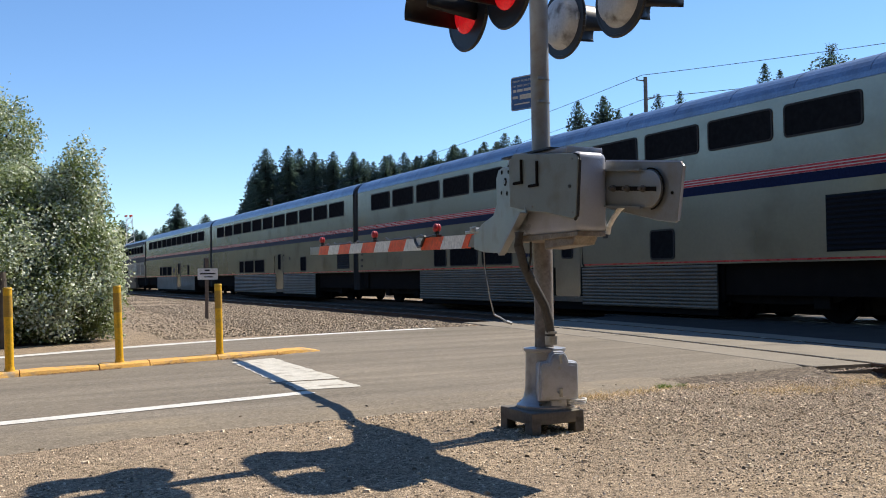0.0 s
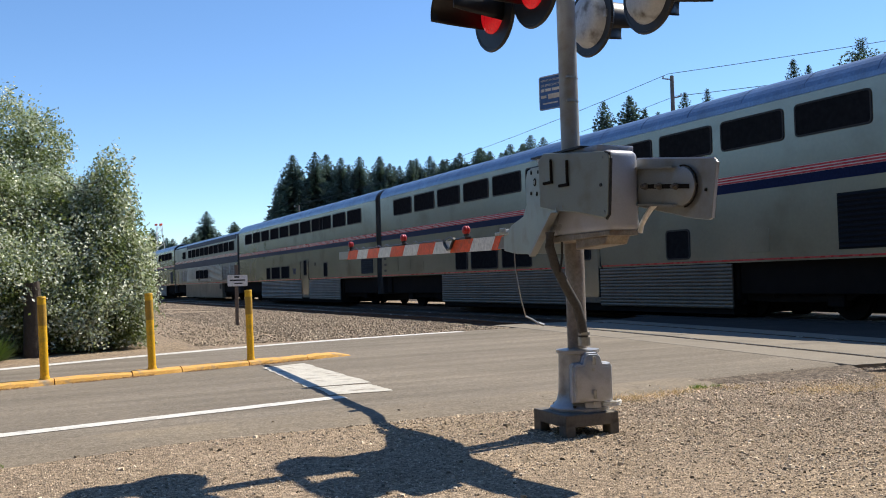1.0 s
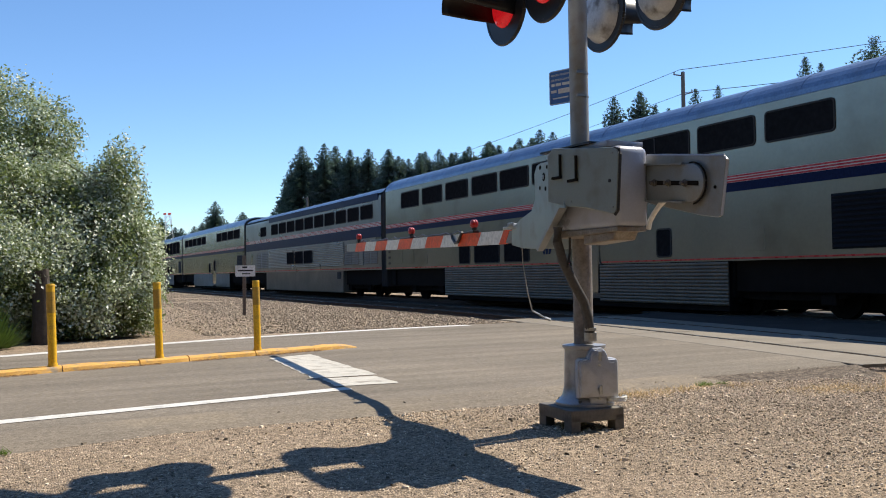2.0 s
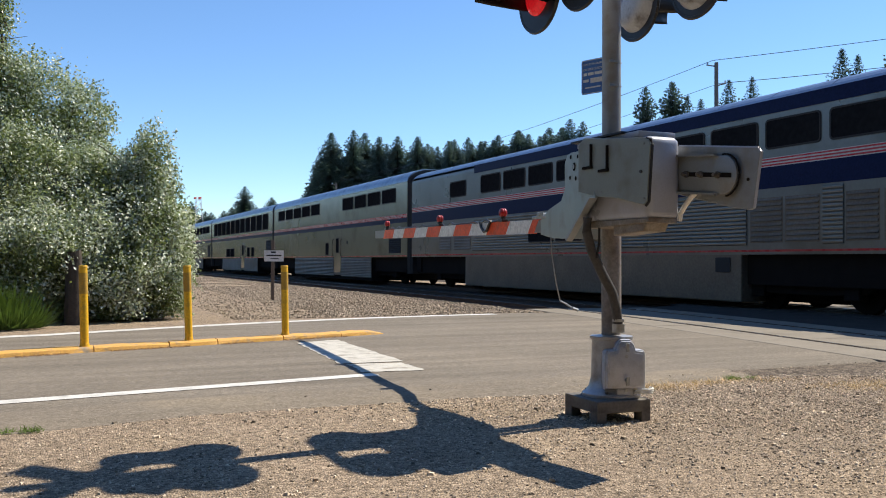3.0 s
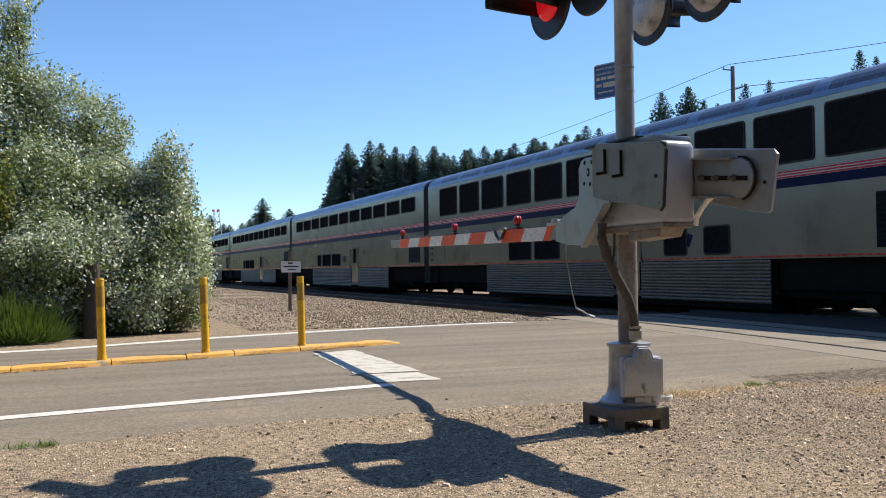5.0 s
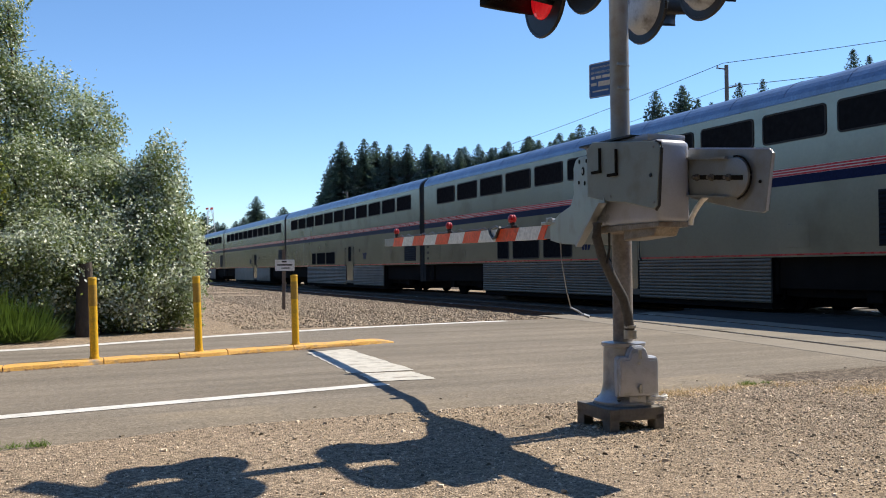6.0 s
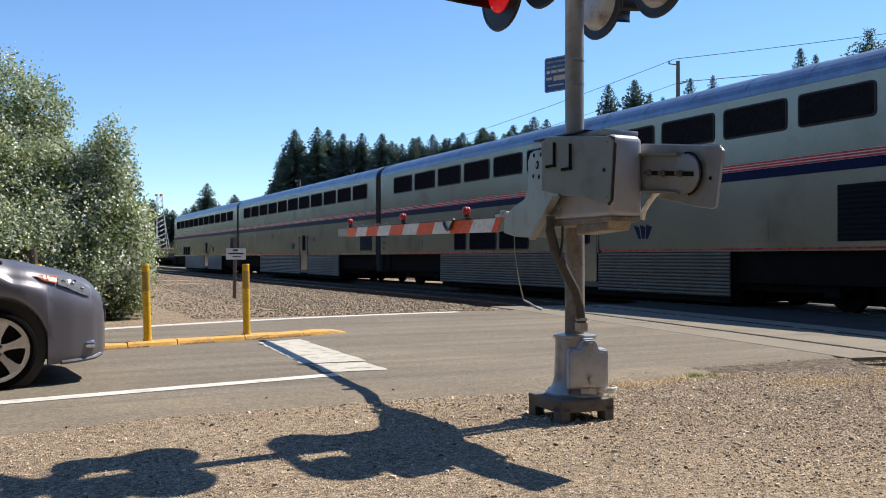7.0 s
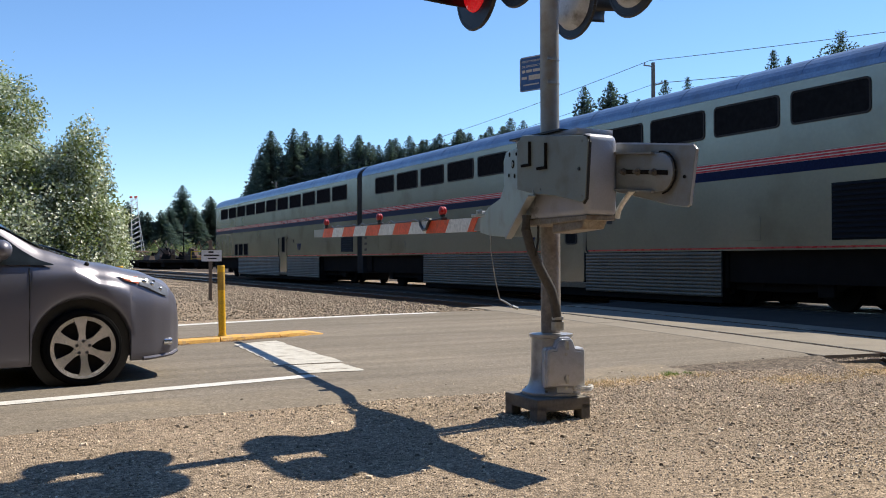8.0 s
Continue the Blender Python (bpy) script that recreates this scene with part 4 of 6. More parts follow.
    bent(bm, [(3.72, 4.47, 1.545), (3.72, 4.54, 1.51), (3.72, 4.60, 1.46), (3.72, 4.645, 1.41), (3.72, 4.66, 1.36)], 0.017, 8)
    part("counterweight_bracket", bm, ARM_WHITE, g, "cream painted curved bracket")
    bm = bmesh.new()
    bent(bm, [(3.40, 5.24, 1.40), (3.40, 5.25, 1.30), (3.44, 5.25, 1.17), (3.535, 5.26, 1.01), (3.625, 5.27, 0.88), (3.665, 5.275, 0.76), (3.685, 5.28, 0.64)], 0.034, 12)
    part("conduit", bm, CONDUIT, g, "grey flexible conduit", smooth=True)
    bm = bmesh.new()
    tube(bm, (3.685, 5.28, 0.595), (3.685, 5.28, 0.655), 0.045, seg=12)
    tube(bm, (3.685, 5.28, 0.67), (3.685, 5.28, 0.69), 0.042, seg=12)
    part("conduit_fitting", bm, STEEL, g, "steel conduit fitting", smooth=True)
    # the arm
    a, b = Vector((3.727, 6.45, 1.386)), Vector((4.228, 11.50, 1.460))
    d = (b - a).normalized()
    q = d.to_track_quat("Y", "Z").to_matrix().to_4x4()
    arm = part("gate_arm", mesh_arm(), GALV, g, "aluminium gate arm under red and white stripes")
    arm.matrix_basis = Matrix.Translation(a) @ q
    total = (b - a).length
    step = (total - 0.165) / 10
    slant = 0.10
    for k in range(11):
        y0, y1 = (0.045, 0.165) if k == 0 else (0.165 + (k - 1) * step, 0.165 + k * step)
        bm = bmesh.new()
        prism(bm, [(y0 + slant / 2, -0.058), (y1 + slant / 2, -0.058), (y1 - slant / 2, 0.058), (y0 - slant / 2, 0.058)], "x", -0.016, 0.016)
        part("stripe", bm, ARM_RED if k % 2 == 0 else ARM_WHITE, arm, "orange-red reflective stripe" if k % 2 == 0 else "dirty white reflective stripe")
    for f in (0.164, 0.53, 0.983):
        y = total * f
        bm = bmesh.new()
        box(bm, -0.03, 0.03, y - 0.07, y + 0.03, 0.058, 0.085, 0.006)
        tube(bm, (0, y - 0.02, 0.08), (0, y - 0.02, 0.112), 0.026, seg=10)
        base = part("lamp_base", bm, BLACK, arm, "black lamp base")
        bm = bmesh.new()
        for s in (-1, 1):
            bmesh.ops.create_uvsphere(bm, u_segments=14, v_segments=8, radius=0.040, matrix=Matrix.Translation((s * 0.012, y - 0.02, 0.142)) @ Matrix.Diagonal((0.65, 1, 1.05, 1)))
        part("arm_lamp", bm, LAMP_RED, base, "small red lamp", smooth=True)
    bm = bmesh.new()
    pts = [(0.0, total * (0.16 + 0.825 * i / 40), 0.072 + 0.022 * math.sin(i * 1.9) * math.sin(i * 0.31) ** 2) for i in range(41)]
    bent(bm, pts, 0.009, 6)
    part("lamp_cable", bm, BLACK, arm, "black lamp cable along the arm")
    bm = bmesh.new()
    y = total * 0.245
    bent(bm, [(-0.025, y + 0.09, 0.07), (-0.028, y + 0.06, 0.02), (-0.03, y - 0.02, -0.025), (-0.03, y - 0.10, -0.015), (-0.03, y - 0.15, 0.035), (-0.028, y - 0.2, 0.075)], 0.014, 6)
    part("cable_loop", bm, BLACK, arm, "loose black cable loop")
    bm = bmesh.new()
    box(bm, -0.05, -0.02, -0.42, 0.06, 0.060, 0.085, 0.006)
    box(bm, -0.055, -0.045, -0.16, -0.05, 0.075, 0.115, 0.004)
    tube(bm, (-0.06, -0.1, 0.095), (0.06, -0.1, 0.095), 0.014, seg=8)
    part("arm_clamp", bm, STEEL, arm, "steel arm clamp")
    bm = bmesh.new()
    bent(bm, [(3.42, 5.76, 1.28), (3.425, 5.76, 1.16), (3.44, 5.75, 1.04), (3.46, 5.75, 0.93), (3.495, 5.75, 0.80)], 0.0045, 6)
    bent(bm, [(3.495, 5.75, 0.80), (3.55, 5.75, 0.775), (3.60, 5.75, 0.745)], 0.007, 6)
    bent(bm, [(3.60, 5.75, 0.745), (3.65, 5.75, 0.728)], 0.013, 6)
    part("hanging_wire", bm, STEEL, g, "loose wire hanging from the arm bracket")
    bm = bmesh.new()
    bent(bm, [(3.47, 5.2, 1.34), (3.475, 5.21, 1.22), (3.46, 5.22, 1.12)], 0.008, 6)
    part("loose_lead", bm, RUBBER, g)
    # lamp crossarm with four units
    z = 3.36
    bm = bmesh.new()
    for x in (3.36, 4.17):
        tube(bm, (x, MY - 0.36, z), (x, MY + 0.36, z), 0.04, seg=16)
        for dy in (-0.34, 0.28):
            tube(bm, (x, MY + dy, z), (x, MY + dy, z - 0.2), 0.022, seg=10)
    tube(bm, (3.36, MY, z), (4.17, MY, z), 0.03, seg=12)
    part("lamp_crossarm", bm, GALV, g, "grey pipe crossarms", smooth=True)
    for at, way in (((3.23, 5.62, 3.03), -1), ((3.23, 5.06, 3.055), -1), ((4.15, 5.70, 3.09), 1), ((4.15, 5.00, 3.09), 1)):
        lamp_unit(g, at, way, way < 0)
    # crossbuck boards
    for s in (-1, 1):
        bm = bmesh.new()
        prism(bm, rounded(1.22, 0.23, 0.02), "x", -0.006, 0.006)
        for u in (-1, 1):
            bar_ = bmesh.ops.create_cube(bm, size=1)["verts"]
            for v in bar_:
                v.co = Vector((-0.008 + v.co.x * 0.004, v.co.y * 0.36 + u * 0.36, v.co.z * 0.11))
        bl = part("crossbuck_board", bm, SIGN_WHITE, g, "white crossbuck board")
        bl.matrix_basis = pose(3.63 + 0.008 * s, MY, 4.3, s * 45, 0, 0)
    # blue emergency sign clamped to the mast
    sign = bmesh.new()
    prism(sign, rounded(0.205, 0.255, 0.018), "y", -0.0015, 0.0015)
    sg = part("notice_plate", sign, SIGN_BLUE, g, "blue notice plate with white lettering")
    sg.matrix_basis = pose(3.647, 5.55, 2.46, 0, 0, -70)
    bm = bmesh.new()
    o, i = rounded(0.197, 0.247, 0.016), rounded(0.189, 0.239, 0.013)
    vo, vi = [bm.verts.new((u, -0.003, v)) for u, v in o], [bm.verts.new((u, -0.003, v)) for u, v in i]
    for k in range(len(o)):
        bm.faces.new((vo[k], vo[(k + 1) % len(o)], vi[(k + 1) % len(o)], vi[k]))
    part("border", bm, SIGN_WHITE, sg, "thin white border")
    for text, z, size in (("REPORT PROBLEM", 0.085, 0.0195), ("OR EMERGENCY", 0.048, 0.0215)):
        cu = bpy.data.curves.new("lettering", "FONT")
        cu.body, cu.size, cu.align_x, cu.extrude = text, size * 1.05, "CENTER", 0.0006
        tx = new("lettering", cu)
        me = bpy.data.meshes.new_from_object(tx)
        bpy.data.objects.remove(tx)
        me.materials.append(SIGN_WHITE)
        ob = shared("lettering", me, sg, pose(0, -0.003, z, 90, 0, 0))
    for u0, u1, v0, v1 in ((-0.082, -0.052, 0.010, 0.031), (-0.042, 0.008, 0.010, 0.031), (0.018, 0.084, 0.010, 0.031), (-0.085, -0.035, -0.038, -0.018), (-0.02, 0.085, -0.048, -0.012), (-0.07, 0.07, -0.085, -0.075)):
        bm = bmesh.new()
        box(bm, u0, u1, -0.0034, -0.002, v0, v1)
        part("text_bar", bm, SIGN_WHITE, sg, "white bar of small print")
    for z in (2.36, 2.53):
        bm = bmesh.new()
        for k in range(24):
            p = [(MX + 0.064 * math.cos(a), MY + 0.064 * math.sin(a), z) for a in (k * math.tau / 24, (k + 1) * math.tau / 24)]
            tube(bm, p[0], p[1], 0.006, seg=6)
        box(bm, MX - 0.07, MX + 0.01, MY - 0.078, MY - 0.062, z - 0.008, z + 0.008)
        part("band_clamp", bm, STEEL, g, "steel band clamp")
    return g


def mesh_arm():
    bm = bmesh.new()
    box(bm, -0.012, 0.012, -0.25, 5.6, -0.052, 0.052, 0.004)
    return bm


crossing_signal()


# ---- median kerb, posts and notice ----
def median():
    k = thing("median_kerb", pose(0, 0, 0), "worn yellow painted concrete median kerb with chipped joints", "kerb", kind="structure")
    x = 4.55
    i = 0
    rnd = random.Random(4)
    while x > -30:
        ln = (0.6 + 0.5 * rnd.random()) if x > -6 else 3.0
        x0 = x - ln
        bm = bmesh.new()
        y0, y1 = kerb_y(x0), kerb_y(x)
        m = 7 if x > -6 else 2
        rows = []
        for j in range(m + 1):
            xx = x0 + 0.006 + (ln - 0.012) * j / m
            yy = kerb_y(xx)
            top = 0.075 + 0.003 * rnd.uniform(-1, 1) - (rnd.choice((0.0, 0.002, 0.004, 0.014)) if j in (0, m) else rnd.choice((0, 0, 0, 0.005)))
            if i == 0:
                top *= max(0.35, 1 - (j / m) ** 4 * 0.65)
            w = 0.012 * rnd.uniform(-0.6, 1)
            rows.append([(xx, yy + 0.0, 0.0), (xx, yy + 0.02 + w, top * 0.75), (xx, yy + 0.05 + w, top), (xx, yy + 0.25, top), (xx, yy + 0.30, 0.0)])
        sheet(bm, rows)
        bm.faces.new(list(bm.verts)[:5])
        bm.faces.new(list(bm.verts)[-5:])
        bmesh.ops.recalc_face_normals(bm, faces=bm.faces)
        part("kerb_block", bm, KERB_YELLOW, k)
        x = x0
        i += 1


median()


def delineator(x, y, lean_x, lean_y, h):
    p = thing("delineator_post", pose(x, y, 0.066, lean_y, lean_x, 0), "yellow plastic delineator post on the median kerb", "post", "posts on the median")
    bm = bmesh.new()
    tube(bm, (0, 0, 0), (0, 0, h), 0.048, 0.048, seg=20)
    part("tube", bm, POST_YELLOW, p, smooth=True)
    bm = bmesh.new()
    tube(bm, (0, 0, h - 0.32), (0, 0, h - 0.08), 0.0495, seg=20, caps=False)
    part("worn_sleeve", bm, SLEEVE, p, "browned worn sleeve near the top", smooth=True)
    bm = bmesh.new()
    tube(bm, (0, 0, h - 0.005), (0, 0, h + 0.012), 0.052, 0.046, seg=20)
    part("cap", bm, POST_YELLOW, p, smooth=True)
    bm = bmesh.new()
    tube(bm, (0, 0, -0.01), (0, 0, 0.05), 0.062, 0.05, seg=16)
    part("socket", bm, POST_YELLOW, p, smooth=True)
    return p


SLEEVE = material("worn_sleeve", (0.52, 0.30, 0.03), (0.33, 0.20, 0.04), rough=0.7, scale=9, fine=60, bump=0.2)


for n, (x, lx, ly) in enumerate(((2.99, -1.2, 0), (1.645, -2.0, 0), (0.40, -1.6, 1), (-0.82, -1.0, 0), (-2.05, 0.5, 0), (-3.4, 1.0, 0))):
    delineator(x, kerb_y(x) + 0.15, lx, ly, 0.95)


def track_notice():
    s = thing("track_notice", pose(5.55, 23.8, 0.02), "small white notice board on a weathered post beside the track", "sign")
    bm = bmesh.new()
    box(bm, -0.045, 0.045, -0.045, 0.045, -0.05, 1.62, 0.006)
    part("post", bm, WOOD, s, "weathered square timber post")
    bm = bmesh.new()
    prism(bm, rounded(0.52, 0.30, 0.02, 0.03, 1.20), "y", -0.055, -0.047)
    b = part("board", bm, SIGN_WHITE, s, "white sheet metal board")
    for x0, x1, z0, z1 in ((-0.05, 0.08, 1.275, 1.32), (-0.17, 0.23, 1.19, 1.23), (-0.06, 0.16, 1.11, 1.14)):
        bm = bmesh.new()
        box(bm, x0, x1, -0.0585, -0.05, z0, z1)
        part("text_bar", bm, BLACK, b, "dark bar of small print")
    s.matrix_basis = pose(5.55, 23.8, 0.02, 0, 0, -14)


track_notice()


# ---- the van that pulls up ----
TYRE = material("tyre_rubber", (0.006, 0.006, 0.006), (0.009, 0.009, 0.009), rough=1.0, scale=8, fine=60, bump=0.1, spec=0.02)
PAINT = material("van_paint", (0.165, 0.16, 0.185), (0.145, 0.14, 0.165), rough=0.40, metal=0.5, scale=2, fine=300, bump=0.01)
PAINT.node_tree.nodes["Principled BSDF"].inputs["Coat Weight"].default_value = 0.2
PAINT.node_tree.nodes["Principled BSDF"].inputs["Coat Roughness"].default_value = 0.2
ALLOY = material("alloy", (0.66, 0.66, 0.67), (0.58, 0.58, 0.60), rough=0.22, metal=0.9, scale=10, fine=60, bump=0.02)
CLEAR = material("headlamp_lens", (0.24, 0.25, 0.27), (0.10, 0.105, 0.115), rough=0.05, metal=0.0, scale=5, fine=50, bump=0.0)
AMBER = material("amber_lens", (0.45, 0.09, 0.02), (0.36, 0.07, 0.02), rough=0.15, scale=14, fine=60, bump=0.02)
TINT = material("car_glass", (0.012, 0.016, 0.018), (0.018, 0.022, 0.025), rough=0.04, fine=10, bump=0.0, spec=0.15)


def interp(x, pts):
    for (x0, v0), (x1, v1) in zip(pts, pts[1:]):
        if (x0 - x) * (x1 - x) <= 0:
            f = (x - x0) / (x1 - x0)
            f = f * f * (3 - 2 * f) * 0.4 + f * 0.6
            return v0 + (v1 - v0) * f
    return pts[0][1] if abs(x - pts[0][0]) < abs(x - pts[-1][0]) else pts[-1][1]


TOP = [(0.84, 0.52), (0.83, 0.66), (0.80, 0.79), (0.70, 0.915), (0.52, 1.00), (0.25, 1.065), (-0.05, 1.11), (-0.30, 1.20), (-0.67, 1.42), (-1.05, 1.61), (-1.40, 1.70), (-2.2, 1.755), (-3.2, 1.74), (-3.85, 1.68), (-4.08, 1.45), (-4.18, 1.12), (-4.20, 0.6)]
WIDE = [(0.84, 0.46), (0.815, 0.60), (0.78, 0.71), (0.70, 0.81), (0.55, 0.895), (0.38, 0.945), (0.2, 0.98), (-0.3, 0.99), (-3.2, 0.985), (-3.9, 0.95), (-4.2, 0.86)]
WHEELS_X, WHEEL_R = (0.0, -3.03), 0.328


def van_section(x):
    w, zt = interp(x, WIDE), interp(x, TOP)
    b = interp(x, [(0.84, 0.24), (0.70, 0.19), (0.5, 0.18), (-0.5, 0.19), (-3.6, 0.2), (-4.2, 0.3)])
    for wx in WHEELS_X:
        if abs(x - wx) < 0.415:
            b = max(b, 0.33 + math.sqrt(0.415 ** 2 - (x - wx) ** 2))
    hood = max(0.0, min(1.0, (x + 0.12) / 0.25))
    s = min(1.02, zt - 0.07 - 0.10 * hood)
    g = [(0.93, b), (0.985, b + 0.03), (1.0, b + (s - b) * 0.40), (0.995, b + (s - b) * 0.78), (0.955, s)]
    k = zt - s
    up_roof = [(0.90, s + k * 0.33), (0.83, s + k * 0.72), (0.74, s + k * 0.93), (0.52, zt - 0.005), (0.25, zt + 0.012), (0.0, zt + 0.018)]
    up_hood = [(0.925, s + k * 0.30), (0.87, s + k * 0.58), (0.76, s + k * 0.80), (0.52, s + k * 0.94), (0.25, zt), (0.0, zt + 0.005)]
    g += [(a[0] * (1 - hood) + c[0] * hood, a[1] * (1 - hood) + c[1] * hood) for a, c in zip(up_roof, up_hood)]
    return [(w * f, z) for f, z in g]


def van_curve(p, j):
    """Place and direction on the smooth curve through the section's points."""
    i = max(0, min(int(j), len(p) - 2))
    f = j - i
    q = [Vector(p[max(0, min(len(p) - 1, i + k))]) for k in (-1, 0, 1, 2)]
    if i + 2 > len(p) - 1:
        q[3] = Vector((-q[1].x, q[1].y))
    m0, m1 = (q[2] - q[0]) / 2, (q[3] - q[1]) / 2
    at = q[1] * (2 * f ** 3 - 3 * f * f + 1) + m0 * (f ** 3 - 2 * f * f + f) + q[2] * (3 * f * f - 2 * f ** 3) + m1 * (f ** 3 - f * f)
    way = q[1] * (6 * f * f - 6 * f) + m0 * (3 * f * f - 4 * f + 1) + q[2] * (6 * f - 6 * f * f) + m1 * (3 * f * f - 2 * f)
    return at, way


def van_point(x, j, side, off=0.0):
    """A point of the van's skin at station x and place j along the section."""
    at, way = van_curve(van_section(x), j)
    n = way.length or 1
    return (x + (off * 0.4 if x > 0.4 else 0), side * (at.x + off * way.y / n), at.y - off * way.x / n)


def van_patch(outline_rows, side, off=0.016, fine=5):
    """A patch that follows the van's skin between rows of (station, place along the section)."""
    def finer(line):
        return [tuple(a + (b - a) * k / fine for a, b in zip(p, q)) for p, q in zip(line, line[1:]) for k in range(fine)] + [line[-1]]
    cols = [finer(list(c)) for c in zip(*[finer(row) for row in outline_rows])]
    bm = bmesh.new()
    sheet(bm, [[van_point(x, j, side, off) for x, j in col] for col in cols])
    return bm


def alloy_mesh():
    bm = bmesh.new()
    for r0, r1, y in ((0.262, 0.272, -0.10), (0.235, 0.262, -0.085)):
        n = 40
        a = [[bm.verts.new((r * math.cos(k * math.tau / n), yy, r * math.sin(k * math.tau / n))) for k in range(n)] for r, yy in ((r1, y + 0.04), (r1, y), (r0, y), (r0, y + 0.06))]
        for p, q in zip(a, a[1:]):
            for k in range(n):
                bm.faces.new((p[k], p[(k + 1) % n], q[(k + 1) % n], q[k]))
    for k in range(6):
        t = k * math.tau / 6
        c, s = math.cos(t), math.sin(t)
        o = [(0.05, -0.036), (0.11, -0.026), (0.19, -0.038), (0.245, -0.058), (0.245, 0.058), (0.19, 0.038), (0.11, 0.026), (0.05, 0.036)]
        fr = [bm.verts.new((u * c - v * s, -0.088 + 0.012 * (u < 0.1), u * s + v * c)) for u, v in o]
        bk = [bm.verts.new((u * c - v * s * 1.1, -0.045, u * s + v * c * 1.1)) for u, v in o]
        bm.faces.new(fr)
        for i in range(len(o)):
            bm.faces.new((fr[i], bk[i], bk[(i + 1) % len(o)], fr[(i + 1) % len(o)]))
    tube(bm, (0, -0.045, 0), (0, -0.085, 0), 0.075, 0.065, seg=24)
    tube(bm, (0, -0.085, 0), (0, -0.092, 0), 0.03, seg=16)
    bmesh.ops.recalc_face_normals(bm, faces=bm.faces)
    return mesh_of("rim", bm, ALLOY, smooth=True)


def van():
    v = thing("minivan", pose(-40, 5, 0), "grey metallic minivan pulling up to the stop line", "van")
    xs = sorted({round(0.84 - 0.02 * i, 3) for i in range(8)} | {round(0.70 - 0.05 * i, 3) for i in range(98)} | {round(wx + 0.415 * math.cos(radians(a)), 4) for wx in WHEELS_X for a in range(0, 181, 9)}, reverse=True)
    bm = bmesh.new()
    rows = []
    for x in xs:
        p = [van_point(x, j / 4, 1) for j in range(41)]
        rows.append([(x, -y, z) for _, y, z in p] + [(x, y, z) for _, y, z in reversed(p[:-1])])
    sheet(bm, rows)
    bm.faces.new([bm.verts.new(c) for c in rows[0]])
    bm.faces.new([bm.verts.new(c) for c in rows[-1][::-1]])
    bmesh.ops.remove_doubles(bm, verts=bm.verts, dist=0.0005)
    bmesh.ops.recalc_face_normals(bm, faces=bm.faces)
    part("body", bm, PAINT, v, "grey metallic painted body", smooth=True)
    bm = bmesh.new()
    box(bm, -4.0, 0.6, -0.80, 0.80, 0.22, 0.9)
    for wx in WHEELS_X:
        tube(bm, (wx, -0.86, 0.33), (wx, 0.86, 0.33), 0.42, seg=32)
    part("underbody", bm, BLACK, v, "black wheel wells and underbody")
    for side in (-1, 1):
        bm = van_patch([[(x, 4.12 + j * 2.1 / 6) for j in range(7)] for x in (-0.80, -1.05, -1.36)], side)
        part("front_window", bm, TINT, v, "dark tinted door window")
        bm = van_patch([[(-0.76, 4.12), (-0.76, 5.0), (-0.76, 6.1)], [(-0.60, 4.12), (-0.60, 4.9), (-0.60, 5.8)], [(-0.42, 4.12), (-0.42, 4.6), (-0.42, 5.2)], [(-0.24, 4.12), (-0.24, 4.2), (-0.24, 4.3)]], side, 0.02)
        part("quarter_window", bm, TINT, v, "small dark quarter window")
        bm = van_patch([[(x, 4.12 + 2.1 * j / 6) for j in range(7)] for x in (-1.5, -2.1, -2.6)], side)
        part("sliding_door_window", bm, TINT, v, "dark tinted side window")
        bm = van_patch([[(x, 4.12 + 2.1 * j / 6) for j in range(7)] for x in (-2.7, -3.3, -3.75)], side)
        part("rear_side_window", bm, TINT, v, "dark tinted side window")
        bm = van_patch([[(0.30, 5.05), (0.30, 5.15)], [(0.37, 4.55), (0.37, 5.4)], [(0.42, 4.42), (0.42, 5.55)], [(0.47, 4.3), (0.47, 5.7)]], side, 0.013)
        part("turn_signal", bm, AMBER, v, "amber turn signal")
        bm = van_patch([[(0.475, 4.2), (0.475, 5.0), (0.475, 5.75)], [(0.56, 3.95), (0.56, 4.9), (0.56, 5.85)], [(0.64, 3.93), (0.64, 4.8), (0.64, 5.7)], [(0.69, 4.0), (0.69, 4.7), (0.69, 5.3)]], side, 0.013)
        hl = part("headlight", bm, CLEAR, v, "clear headlight")
        for xx, jj in ((0.51, 4.9), (0.565, 4.75), (0.63, 4.6)):
            bm = bmesh.new()
            c = Vector(van_point(xx, jj, side, 0.015))
            bmesh.ops.create_uvsphere(bm, u_segments=14, v_segments=8, radius=1, matrix=Matrix.Translation(c) @ Matrix.Diagonal((0.016, 0.008, 0.018, 1)))
            part("reflector", bm, ALLOY, hl, "bright reflector", smooth=True)
        bm = bmesh.new()
        for xx in (-0.43, -1.42):
            pts = [van_point(xx - (0.05 if xx < -1 else 0.0), j, side, 0.001) for j in (0.9, 1.5, 2.0, 2.6, 3.1, 3.6, 4.0)]
            bent(bm, pts, 0.005, 6)
        part("door_seam", bm, BLACK, v, "dark door seam")
        bm = bmesh.new()
        c = Vector(van_point(-0.66, 4.2, side, 0.14))
        bmesh.ops.create_uvsphere(bm, u_segments=18, v_segments=10, radius=1, matrix=Matrix.Translation(c + Vector((0, 0, 0.07))) @ Matrix.Diagonal((0.085, 0.13, 0.085, 1)))
        bent(bm, [c + Vector((0.0, -side * 0.16, -0.02)), c + Vector((0, -side * 0.05, 0.02))], 0.03, 8)
        part("side_mirror", bm, PAINT, v, "grey door mirror", smooth=True)
        bm = bmesh.new()
        c = Vector(van_point(0.715, 1.62, side, 0.006))
